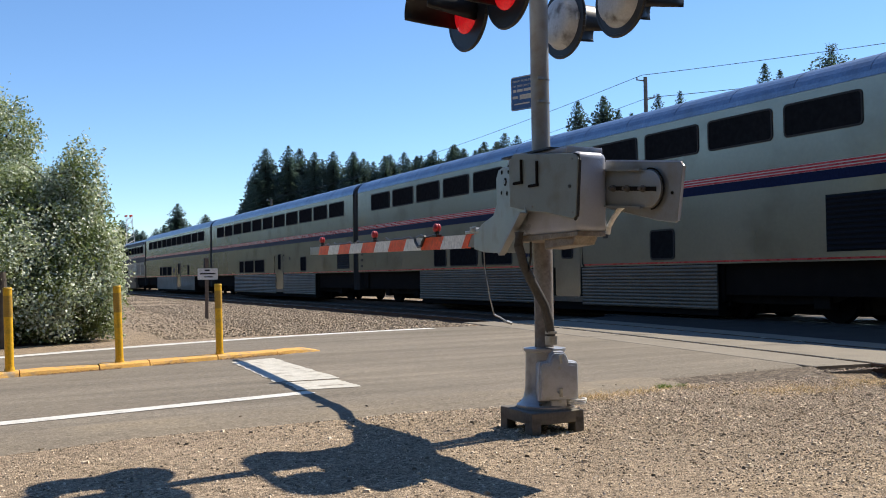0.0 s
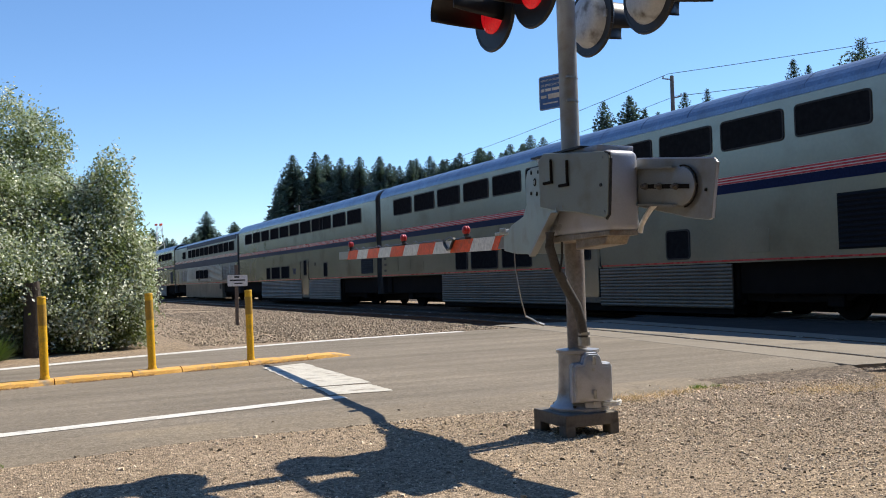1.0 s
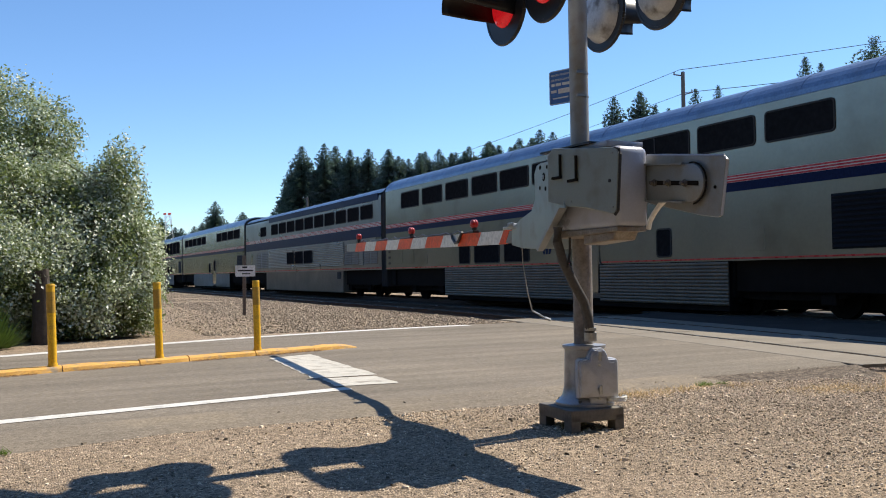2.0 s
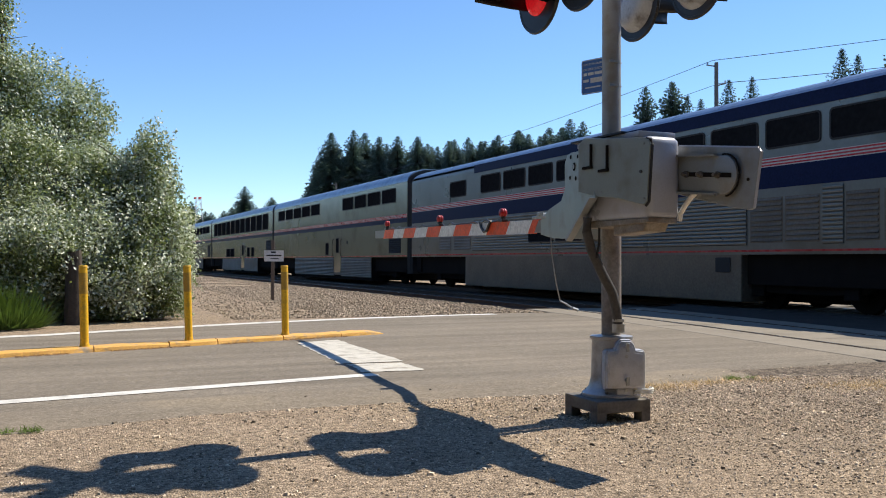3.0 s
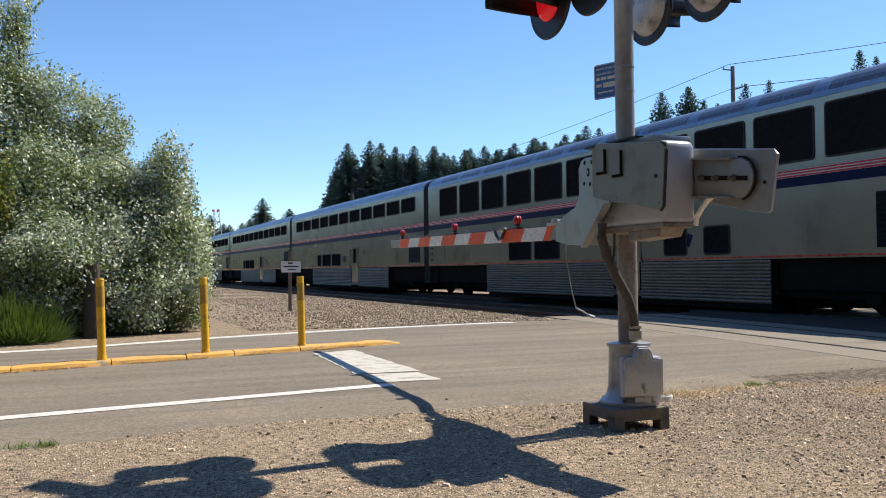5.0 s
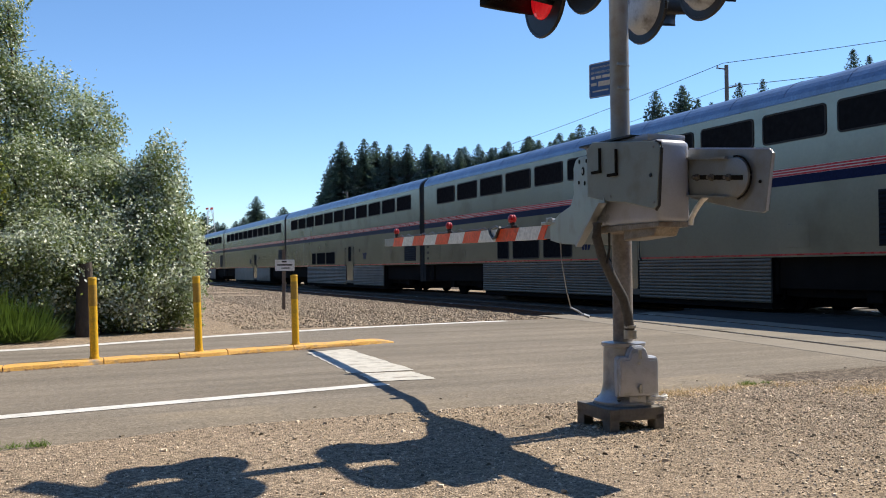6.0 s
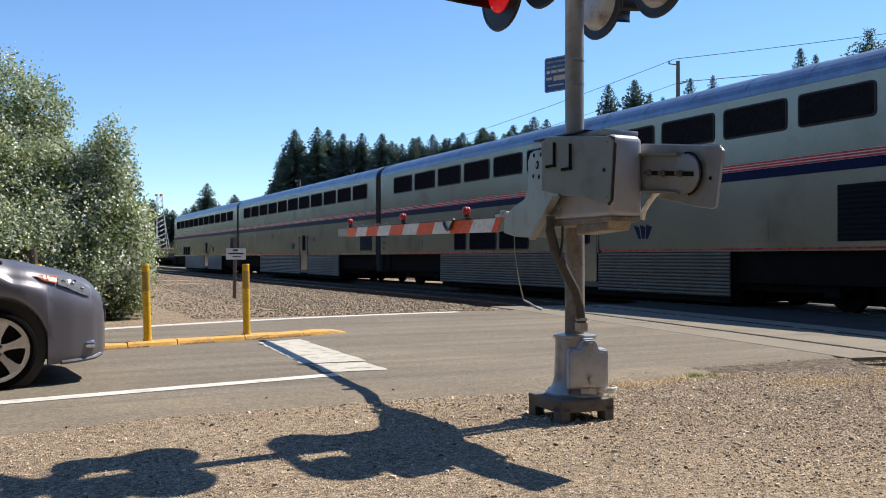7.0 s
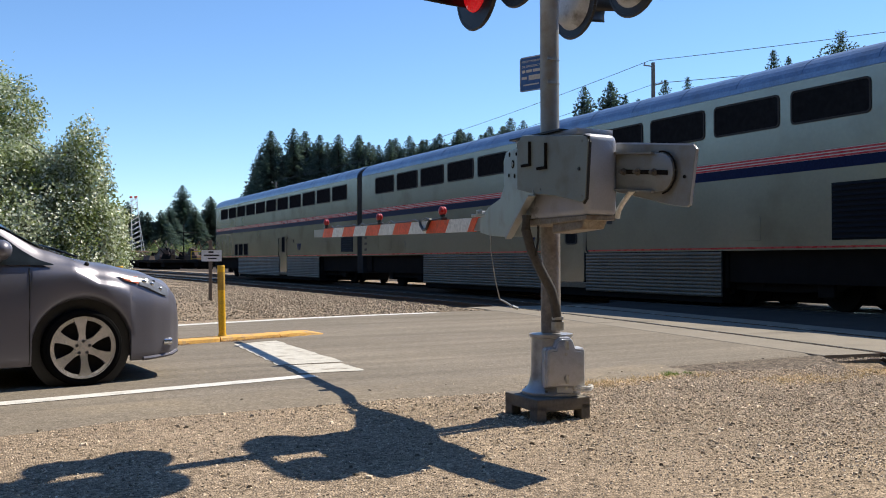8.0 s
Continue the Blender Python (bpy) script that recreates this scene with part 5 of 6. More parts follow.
        tube(bm, c + Vector((-0.05, 0, 0)), c + Vector((0.004, side * 0.012, 0)), 0.038, 0.034, seg=16)
        part("fog_lamp", bm, ALLOY, v, "round fog lamp")
        bm = bmesh.new()
        bent(bm, [van_point(x, 0.85, side, 0.0) for x in (0.50, 0.58, 0.66, 0.72, 0.77)], 0.02, 8)
        c = Vector(van_point(0.05, 5.95, side, 0.008))
        nz = bmesh.new()
        bmesh.ops.create_uvsphere(nz, u_segments=12, v_segments=8, radius=1, matrix=Matrix.Translation(c) @ Matrix.Diagonal((0.02, 0.016, 0.022, 1)))
        part("washer_nozzle", nz, RUBBER, v, "small black nozzle on the wing", smooth=True)
        part("bumper_lip", bm, PAINT, v, "grey lower bumper lip", smooth=True)
    bm = bmesh.new()
    rows = []
    for x in (-0.14, -0.35, -0.6, -0.85, -1.02):
        rows.append([van_point(x, j, -1, 0.016) for j in (6.7, 7.5, 8.5, 9.4, 10)] + [van_point(x, j, 1, 0.016) for j in (9.4, 8.5, 7.5, 6.7)])
    sheet(bm, rows)
    part("windscreen", bm, TINT, v, "dark windscreen")
    bm = bmesh.new()
    box(bm, 0.80, 0.85, -0.42, 0.42, 0.50, 0.66, 0.01)
    part("front_grille", bm, BLACK, v, "black front grille")
    bm = bmesh.new()
    box(bm, 0.82, 0.862, -0.17, 0.17, 0.40, 0.50, 0.004)
    part("blank_plate", bm, SIGN_WHITE, v, "white plate holder")
    bm = bmesh.new()
    bent(bm, [van_point(-0.02, 6.5, -1, 0.03), van_point(-0.2, 7.5, -1, 0.03), van_point(-0.24, 9, -1, 0.03)], 0.01, 6)
    part("wiper", bm, BLACK, v, "black wiper arm")
    # the nose runs on well ahead of the front wheels
    for ob in v.children_recursive:
        for q in ob.data.vertices:
            if q.co.x > 0.42:
                q.co.x = 0.42 + (q.co.x - 0.42) * 1.31
    rim = alloy_mesh()
    bm = bmesh.new()
    prof = [(0.27, -0.105), (0.295, -0.112), (0.32, -0.10), (0.328, -0.08), (0.328, 0.08), (0.32, 0.10), (0.27, 0.105)]
    rings = [[bm.verts.new((r * math.cos(k * math.tau / 48), y, r * math.sin(k * math.tau / 48))) for k in range(48)] for r, y in prof]
    for a, b in zip(rings, rings[1:]):
        for k in range(48):
            bm.faces.new((a[k], a[(k + 1) % 48], b[(k + 1) % 48], b[k]))
    bmesh.ops.recalc_face_normals(bm, faces=bm.faces)
    tyre = mesh_of("tyre", bm, TYRE, smooth=True)
    bm = bmesh.new()
    tube(bm, (0, -0.02, 0), (0, 0.05, 0), 0.262, seg=36)
    drum = mesh_of("brake_disc", bm, TRUCK)
    bm = bmesh.new()
    tube(bm, (0, -0.084, 0.055), (0, -0.094, 0.055), 0.014, seg=8)
    nut = mesh_of("wheel_nut", bm, BLACK)
    wheels = []
    for wx in WHEELS_X:
        for side in (-1, 1):
            w = shared("wheel", drum, v)
            shared("tyre", tyre, w, pose(0, 0, 0))
            shared("rim", rim, w, pose(0, 0, 0, 0, 0, 0 if side < 0 else 180))
            for k in range(5):
                shared("wheel_nut", nut, w, pose(0, 0, 0, 0, 0, 0 if side < 0 else 180) @ pose(0, 0, 0, 0, 72 * k, 0))
            wheels.append((w, wx, side))
    return v, wheels


def van_x(t):
    """How far the front axle has come along the lane."""
    known = [(6.5, -1.06), (6.6, -0.89), (6.8, -0.50), (7.0, -0.14), (7.2, 0.14), (7.4, 0.36), (7.6, 0.53), (7.8, 0.68), (8.0, 0.77)]
    if t <= 6.5:
        d = 6.5 - t
        return -1.06 - 1.75 * d - 0.30 * d * d
    for (t0, a), (t1, b) in zip(known, known[1:]):
        if t <= t1 + 1e-6:
            return a + (b - a) * (t - t0) / (t1 - t0)
    return 0.77


minivan, van_wheels = van()
HEADING = 6.0


def van_rows():
    rows, turns = [], {i: [] for i in range(4)}
    for i in range(121):
        t = i / 15
        x = van_x(t)
        y = 9.33 + 0.105 * (x - 0.9)
        rows.append((t, pose(x, y, 0.014, 0, 0, HEADING)))
        roll = math.degrees(x / math.cos(radians(HEADING)) / WHEEL_R) + 10
        for n, (w, wx, side) in enumerate(van_wheels):
            turns[n].append((t, pose(wx, side * 0.875, WHEEL_R, 0, roll, 0)))
    moving.append((minivan, rows))
    for n, (w, wx, side) in enumerate(van_wheels):
        moving.append((w, turns[n]))


van_rows()


# ---- plants ----
def leaf_mesh(name, pts, normals, sizes, mat, rnd, ratio=0.6):
    """Small pointed leaves, one quad each, bent along the middle."""
    n = len(pts)
    t = rnd.normal(size=(n, 3))
    t -= (t * normals).sum(1, keepdims=True) * normals
    t /= np.linalg.norm(t, axis=1, keepdims=True) + 1e-9
    b = np.cross(normals, t)
    s = sizes[:, None]
    v = np.stack([pts - t * s * 0.5, pts + b * s * ratio * 0.5 + normals * s * 0.08, pts + t * s * 0.55, pts - b * s * ratio * 0.5 + normals * s * 0.08], 1).reshape(-1, 3)
    me = bpy.data.meshes.new(name)
    me.from_pydata(v.tolist(), [], np.arange(4 * n).reshape(-1, 4).tolist())
    me.materials.append(mat)
    return me


def crown_points(blobs, count, rnd, clump=0.16, per=16):
    """Leaves in clumps on the shells of several lobes, thinner inside, with ragged outlines."""
    vol = np.array([r[0] * r[1] + r[0] * r[2] + r[1] * r[2] for _, r in blobs])
    which = rnd.choice(len(blobs), size=count // per, p=vol / vol.sum())
    c = np.array([b[0] for b in blobs])[which]
    r = np.array([b[1] for b in blobs])[which]
    d = rnd.normal(size=(len(which), 3))
    d /= np.linalg.norm(d, axis=1, keepdims=True)
    rad = rnd.uniform(0.42, 1.0, len(which)) ** 0.45
    lump = np.array([1 + 0.42 * noise.noise((q * 2.6 + k * 7.1).tolist()) for q, k in zip(d, which)])
    lump += np.array([0.22 * noise.noise((q * 6.5 + k * 3.3).tolist()) for q, k in zip(d, which)])
    rad = rad * lump
    rad += (rnd.random(len(which)) < 0.06) * rnd.uniform(0.0, 0.16, len(which))
    centre = c + d * r * rad[:, None]
    pts = np.repeat(centre, per, 0) + rnd.normal(size=(len(which) * per, 3)) * clump * np.array([1, 1, 1.15])
    nor = np.repeat(d, per, 0) + rnd.normal(size=pts.shape) * 0.9 + np.array([0, 0, 0.35])
    nor /= np.linalg.norm(nor, axis=1, keepdims=True)
    keep = pts[:, 2] > 0.02
    return pts[keep], nor[keep]


def leafy(name, label, category, blobs, count, leaf, pale, seed, stems, mats, clump=0.16, shoots=14):
    rnd = np.random.default_rng(seed)
    base = Vector((blobs[0][0][0], blobs[0][0][1], 0))
    t = thing(name, pose(*base), label, category)
    bm = bmesh.new()
    top = max(b[0][2] for b in blobs)
    for k in range(stems):
        c, r = blobs[k % len(blobs)]
        e = Vector((c[0] + rnd.uniform(-0.6, 0.6) * r[0], c[1] + rnd.uniform(-0.6, 0.6) * r[1], c[2] + rnd.uniform(-0.1, 0.7) * r[2])) - base
        s = Vector((rnd.uniform(-0.5, 0.5), rnd.uniform(-0.3, 0.3), -0.1)) + Vector((e.x * 0.4, e.y * 0.4, 0))
        mid = s.lerp(e, 0.45) + Vector((0, 0, 0.25 * e.z))
        w = rnd.uniform(0.025, 0.06)
        tube(bm, s, mid, w * 1.3, w * 0.8, 7)
        tube(bm, mid, e, w * 0.8, w * 0.25, 6)
        for j in range(3):
            q = mid.lerp(e, rnd.uniform(0.1, 0.9))
            tube(bm, q, q + Vector(rnd.normal(size=3)) * 0.45, w * 0.35, w * 0.1, 5)
    tagged(part("branchwork", bm, BARK, t, "thin dark stems and branches"), kind="stuff")
    pts, nor = crown_points(blobs, count, rnd, clump)
    # leafy shoots that break the outline
    more = []
    for c, r in blobs:
        for k in range(shoots):
            d = rnd.normal(size=3)
            d[2] = abs(d[2]) * 0.9 + 0.1
            d /= np.linalg.norm(d)
            s0 = np.array(c) + d * np.array(r) * 0.9
            ln = rnd.uniform(0.2, 0.55)
            way = d * 0.55 + np.array([0, 0, 0.75])
            u = rnd.random(46)[:, None]
            more.append(s0 + way * ln * u + rnd.normal(size=(46, 3)) * 0.07 * (1.15 - u))
    more = np.concatenate(more)
    mn = rnd.normal(size=more.shape) + np.array([0, 0, 0.3])
    mn /= np.linalg.norm(mn, axis=1, keepdims=True)
    pts, nor = np.concatenate([pts, more]), np.concatenate([nor, mn])
    pts = pts - np.array(base)
    sz = rnd.uniform(0.65, 1.25, len(pts)) * leaf
    drift = np.array([noise.noise(q) for q in (pts * 1.5).tolist()])
    is_pale = rnd.random(len(pts)) < pale + 0.75 * drift
    for nm, sel, mt, lb in (("crown", ~is_pale, mats[0], "dark green leaves"), ("pale_leaves", is_pale, mats[1], "pale silvery leaf undersides")):
        if sel.any():
            ob = new(nm, leaf_mesh(nm, pts[sel], nor[sel], sz[sel], mt, rnd))
            ob.parent = t
            tagged(ob, lb, kind="stuff")
    return t


leafy("poplar_thicket", "dense silvery-green poplar thicket beside the road", "bush",
      [((0.55, 18.2, 1.25), (1.6, 1.5, 1.4)), ((1.6, 17.9, 1.0), (1.0, 1.2, 1.15)), ((1.80, 18.0, 2.5), (0.42, 0.6, 1.1)), ((1.35, 18.1, 2.2), (0.6, 0.7, 0.9)), ((1.8, 18.0, 1.7), (0.75, 0.7, 0.9)), ((0.75, 18.6, 2.45), (0.8, 1.0, 0.9)),
       ((-0.45, 18.4, 2.5), (0.95, 1.0, 1.1)), ((1.05, 17.4, 0.6), (1.1, 0.9, 0.75)), ((-0.3, 17.4, 1.2), (1.1, 1.0, 1.0)), ((2.0, 17.6, 1.5), (0.45, 0.6, 0.7)), ((1.9, 17.5, 0.6), (0.55, 0.6, 0.65))],
      165000, 0.066, 0.55, 11, 34, (LEAF, LEAF_PALE), 0.085, 9)
leafy("white_poplar", "tall white poplar tree with airy branches", "tree",
      [((-1.3, 20.3, 4.3), (1.1, 1.1, 1.3)), ((-0.2, 20.2, 4.25), (0.85, 0.9, 0.95)), ((0.6, 20.3, 4.05), (0.6, 0.8, 0.7)), ((0.4, 20.3, 3.3), (0.8, 0.8, 0.7)), ((-1.25, 20.2, 5.5), (0.55, 0.6, 0.9)), ((-1.0, 20.2, 6.3), (0.3, 0.35, 0.55)),
       ((-2.4, 20.3, 5.0), (1.0, 1.0, 1.3)), ((-2.3, 20.3, 6.3), (0.6, 0.7, 0.8)), ((-0.6, 20.2, 4.7), (0.4, 0.5, 0.5)), ((-1.2, 20.4, 2.4), (1.6, 1.2, 1.5))],
      70000, 0.070, 0.52, 12, 26, (LEAF, LEAF_PALE), 0.11, 6)
def old_trunk():
    """A broken trunk standing at the front of the thicket."""
    bm = bmesh.new()
    rows = []
    for i in range(9):
        f = i / 8
        ring = []
        for k in range(15):
            a = k % 14 * math.tau / 14
            r = (0.16 + 0.06 * max(0, 0.25 - f)) * (1 - 0.2 * f) * (1 + 0.14 * noise.noise((math.cos(a) * 1.5, math.sin(a) * 1.5, f * 2)))
            ring.append((r * math.cos(a) - 0.03 * f, r * math.sin(a), -0.05 + 1.28 * f + (0.07 * noise.noise((math.cos(a), math.sin(a), 5)) if i == 8 else 0)))
        rows.append(ring)
    sheet(bm, rows)
    bm.faces.new([bm.verts.new((x * 0.98, y * 0.98, z - 0.03)) for x, y, z in rows[-1][:-1]])
    t = thing("tree_trunk", pose(0.43, 16.45, 0), "dark broken tree trunk at the front of the thicket", "tree trunk")
    part("stem", bm, BARK, t, "dark furrowed bark", smooth=True)


old_trunk()
leafy("maple_sapling", "young maple with yellow-green leaves", "tree",
      [((-1.75, 17.2, 2.5), (0.8, 0.8, 1.1)), ((-1.9, 17.3, 3.3), (0.65, 0.7, 0.75)), ((-2.3, 17.2, 1.4), (0.9, 0.8, 1.2))],
      11000, 0.10, 0.5, 13, 12, (LEAF_GOLD, LEAF), 0.13)


def broom():
    rnd = random.Random(5)
    t = thing("broom_shrub", pose(-0.75, 15.75, 0), "bright green broom shrub at the road edge", "shrub")
    bm = bmesh.new()
    for k in range(2600):
        a, r = rnd.uniform(0, math.tau), 0.62 * rnd.random() ** 0.7
        s = Vector((r * math.cos(a) * 1.1, r * math.sin(a) * 0.7, 0))
        h = rnd.uniform(0.15, 1.0) * (1.1 - 0.9 * r) * (0.75 + 0.5 * noise.noise((s.x * 4, s.y * 4, 2)))
        e = s + Vector((s.x * 0.35 + rnd.uniform(-0.15, 0.15), s.y * 0.35 + rnd.uniform(-0.15, 0.15), h))
        w = 0.0045
        va = bm.verts.new(s + Vector((w, 0, 0)))
        vb = bm.verts.new(s - Vector((w, 0, 0)))
        m = s.lerp(e, 0.6)
        vc, vd = bm.verts.new(m + Vector((-w * 1.3, w, 0))), bm.verts.new(m + Vector((w * 1.3, -w, 0)))
        ve = bm.verts.new(e)
        bm.faces.new((va, vb, vc, vd))
        bm.faces.new((vd, vc, ve))
    ob = part("crown", bm, BROOM, t, "thin green twigs")
    tagged(ob, kind="stuff")


broom()


def stump():
    t = thing("dead_trunk", pose(0.42, 16.9, 0), "dark rotten trunk standing in the thicket", "tree trunk")
    bm = bmesh.new()
    tube(bm, (0, 0, -0.1), (0.02, 0, 1.25), 0.14, 0.12, 12)
    part("trunk", bm, BARK, t)


stump()


def fir_mesh(seed, h, spread, density=1.0, round_top=False, tuft=1.0):
    """A fir: spiralling boughs, each a spray of small hanging tufts, up to a thin leader."""
    rnd = random.Random(seed)
    vs, fs = [], []
    def tri(a, b, c):
        n = len(vs)
        vs.extend((a, b, c))
        fs.append((n, n + 1, n + 2))
    boughs = int(820 * density)
    for k in range(boughs):
        f = 0.05 + 0.945 * (k + rnd.random()) / boughs
        z = h * f
        lump = 1 + 0.22 * noise.noise((f * 9, seed, 0))
        if round_top:
            reach = spread * math.sqrt(max(0.02, 1 - (2 * f - 0.9) ** 2)) * (1 if f > 0.3 else 0.4)
        else:
            reach = spread * (1 - f) ** 0.88 * lump + 0.10
        a = k * 2.39996 + rnd.uniform(-0.4, 0.4)
        r = reach * rnd.uniform(0.75, 1.15)
        d = Vector((math.cos(a), math.sin(a), 0))
        s = Vector((-d.y, d.x, 0))
        rise = (0.45 if f > 0.82 else -0.16) * r
        m = max(2, min(9, int(r / 0.5) + 1))
        for i in range(m):
            u = (i + rnd.uniform(0.5, 1.0)) / m
            p = Vector((0, 0, z)) + d * r * u + Vector((0, 0, rise * u * u + rnd.uniform(-0.12, 0.12)))
            w = min(0.55, 0.12 + 0.16 * r) * rnd.uniform(0.7, 1.2) * (1.2 - 0.5 * u) * tuft
            for sgn in (-1, 1):
                tri(p - d * 0.7 * w, p + d * 0.5 * w, p + s * sgn * w + d * 0.6 * w + Vector((0, 0, -0.35 * w)))
            tri(p + s * 0.35 * w, p - s * 0.35 * w, p + d * 1.1 * w + Vector((0, 0, rnd.uniform(-0.2, 0.35) * w)))
            tri(p + d * 0.5 * w, p - d * 0.5 * w, p + Vector((0, 0, -0.95 * w)))
    tri(Vector((0.07, 0, h * 0.95)), Vector((-0.07, 0, h * 0.95)), Vector((0, 0, h)))
    tri(Vector((0, 0.07, h * 0.95)), Vector((0, -0.07, h * 0.95)), Vector((0, 0, h)))
    me = bpy.data.meshes.new("foliage")
    me.from_pydata([tuple(v) for v in vs], [], fs)
    me.materials.append(HAZY_NEEDLE)
    return me


def fir(seed, h, spread, label, density=1.0, round_top=False, tuft=1.0):
    t = thing("fir_tree", pose(0, 0, 0), label, "tree", "firs beyond the tracks")
    bm = bmesh.new()
    tube(bm, (0, 0, -0.3), (0, 0, h * 0.97), 0.012 * h, 0.02, 8)
    part("trunk", bm, BARK, t)
    ob = new("foliage", fir_mesh(seed, h, spread, density, round_top, tuft))
    ob.parent = t
    tagged(ob, kind="stuff")
    return t


FIRS = [fir(21, 22, 7.4, "dark green fir tree in a far row", 1.3), fir(22, 21, 7.0, "dark green fir tree in a far row", 1.3), fir(23, 20, 7.8, "dark green fir tree in a far row", 1.4), fir(24, 22, 5.4, "slender dark green fir tree", 1.6, False, 0.8)]
PINE = fir(25, 22, 3.6, "dark pine with a rounded top", 1.5, True, 0.75)
rnd = random.Random(9)
used = set()


def plant(x, y, top, kind, wide=1.0):
    src = FIRS[kind] if kind < 4 else PINE
    h = (22, 21, 20, 22, 22)[kind]
    k = (top + 0.3) / h
    m = pose(x, y, -0.3, 0, 0, rnd.uniform(0, 360)) @ Matrix.Diagonal((k * wide * rnd.uniform(0.9, 1.1), k * wide * rnd.uniform(0.9, 1.1), k, 1))
    if kind not in used:
        used.add(kind)
        src.matrix_basis = m
    else:
        t = copy_thing(src, pose(0, 0, 0))
        t.matrix_basis = m


for x, y, top in ((41.6, 144.1, 19.5), (43.3, 143.6, 22.7), (46.9, 142.5, 23.2), (50.3, 146.6, 23.5), (51.0, 141.1, 22.2), (53.9, 140.0, 22.3), (56.3, 136.9, 22.0), (59.2, 137.8, 20.6),
                  (61.0, 134.8, 21.3), (62.7, 130.7, 21.5), (64.1, 124.4, 20.4), (64.9, 118.4, 20.9), (66.4, 117.5, 20.5), (68.1, 110.7, 20.7), (68.1, 108.4, 21.6), (69.6, 107.4, 21.2)):
    plant(x, y, top, rnd.randrange(3))
for x, y, top, k in ((66.0, 88.0, 22.4, 0), (68.5, 86.1, 22.9, 2), (69.9, 85.0, 21.2, 3), (72.3, 85.5, 21.0, 3), (70.1, 78.2, 21.8, 3), (71.9, 76.5, 22.0, 3), (74.6, 66.6, 23.3, 3), (75.6, 65.5, 22.5, 3), (74.8, 58.5, 23.4, 4), (68.4, 98.6, 20.0, 1), (67.1, 113.7, 20.1, 1)):
    plant(x, y, top, k)
for x, y, top in ((51.4, 254.8, 22.4), (61.6, 262.9, 19.3), (36.0, 250.0, 17.0), (40.5, 256.0, 15.0), (52.6, 244.5, 16.0), (57.7, 248.5, 19.0), (42.3, 236.4, 14.2), (39.1, 236.9, 13.7), (45.2, 240.9, 15.5), (36.6, 237.3, 12.9), (33.0, 240.0, 11.5), (48.5, 262.0, 14.0), (30.0, 245.0, 12.0)):
    plant(x, y, top, rnd.randrange(3), 1.5)
# the wood that closes the view along the tracks
for i in range(26):
    plant(14 + 62 * i / 25 + rnd.uniform(-1, 1), 285 + rnd.uniform(-18, 18), rnd.uniform(11, 17), rnd.randrange(3), 1.4)
# the wood behind the first row
for i in range(80):
    f = i / 79
    plant(45 + 26 * f + rnd.uniform(-1.5, 1.5), 148 - 42 * f ** 1.4 + rnd.uniform(2, 8), rnd.uniform(18, 21.5), rnd.randrange(3))
for i in range(9):
    f = i / 8
    plant(68 + 8 * f + rnd.uniform(-1, 1), 98 - 30 * f + rnd.uniform(2, 8), rnd.uniform(14, 17.5), rnd.randrange(3))


def wood_behind():
    """Unseen wood added at the camera's back: the train's steel side mirrors it, and it blocks sky light."""
    rnd = np.random.default_rng(3)
    src = fir_mesh(27, 16, 5.0, 0.22, False, 2.2)
    co = np.array([v.co[:] for v in src.vertices])
    allv = []
    def stand(x, y, tall):
        x, y = x + rnd.uniform(-1.5, 1.5), y + rnd.uniform(-1.5, 1.5)
        allv.append(co * np.array([1.0, 1.0, tall / 16 * rnd.uniform(0.8, 1.1)]) + np.array([x, y, -0.3]))
    for i in range(16):                       # close behind the verge, added to darken the sky's fill light
        stand(-13 + 1.6 * i, -11 + 0.10 * i, 15)
    for i in range(12):
        stand(-13, -10 + 1.25 * i, 15)
    for i in range(8):
        stand(-14 - 2.5 * i, 3, 11)
    for i in range(150):                      # farther off, tall enough to darken the train's reflections
        stand(-26 + 3 * math.sin(i * 1.7), 18 + 3.2 * i, 13 if i < 24 else 15)
    v = np.concatenate(allv)
    me = bpy.data.meshes.new("wood")
    me.from_pydata(v.tolist(), [], np.arange(len(v)).reshape(-1, 3).tolist())
    me.materials.append(NEAR_NEEDLE)
    tagged(new("far_wood", me), "unseen fir wood added on the near side to block sky light and be mirrored", "wood", kind="stuff")


wood_behind()


# ---- distance: pole line, yard ----
def wire(name, a, b, sag, r, label):
    bm = bmesh.new()
    a, b = Vector(a), Vector(b)
    bent(bm, [a.lerp(b, i / 24) - Vector((0, 0, sag * 4 * (i / 24) * (1 - i / 24))) for i in range(25)], r, 5)
    return tagged(new(name, mesh_of(name, bm, BLACK)), label, "power line")


PX, PY = 39.46, 45.2


def utility_pole(x, y, h):
    p = thing("utility_pole", pose(x, y, 0, 0, 0, -41), "weathered timber power pole with short side arms", "utility pole", "poles of the power line")
    bm = bmesh.new()
    tube(bm, (0, 0, -0.5), (0, 0, h), 0.17, 0.125, 12)
    part("pole", bm, POLE_WOOD, p)
    for z, s in ((h - 0.25, -1), (h - 1.5, 1)):
        bm = bmesh.new()
        tube(bm, (0, 0, z), (s * 0.62, 0, z + 0.12), 0.045, 0.04, 8)
        arm = part("side_arm", bm, POLE_WOOD, p)
        bm = bmesh.new()
        tube(bm, (s * 0.55, 0, z + 0.1), (s * 0.55, 0, z + 0.3), 0.06, 0.05, 8)
        part("insulator", bm, STEEL, arm)
    return p


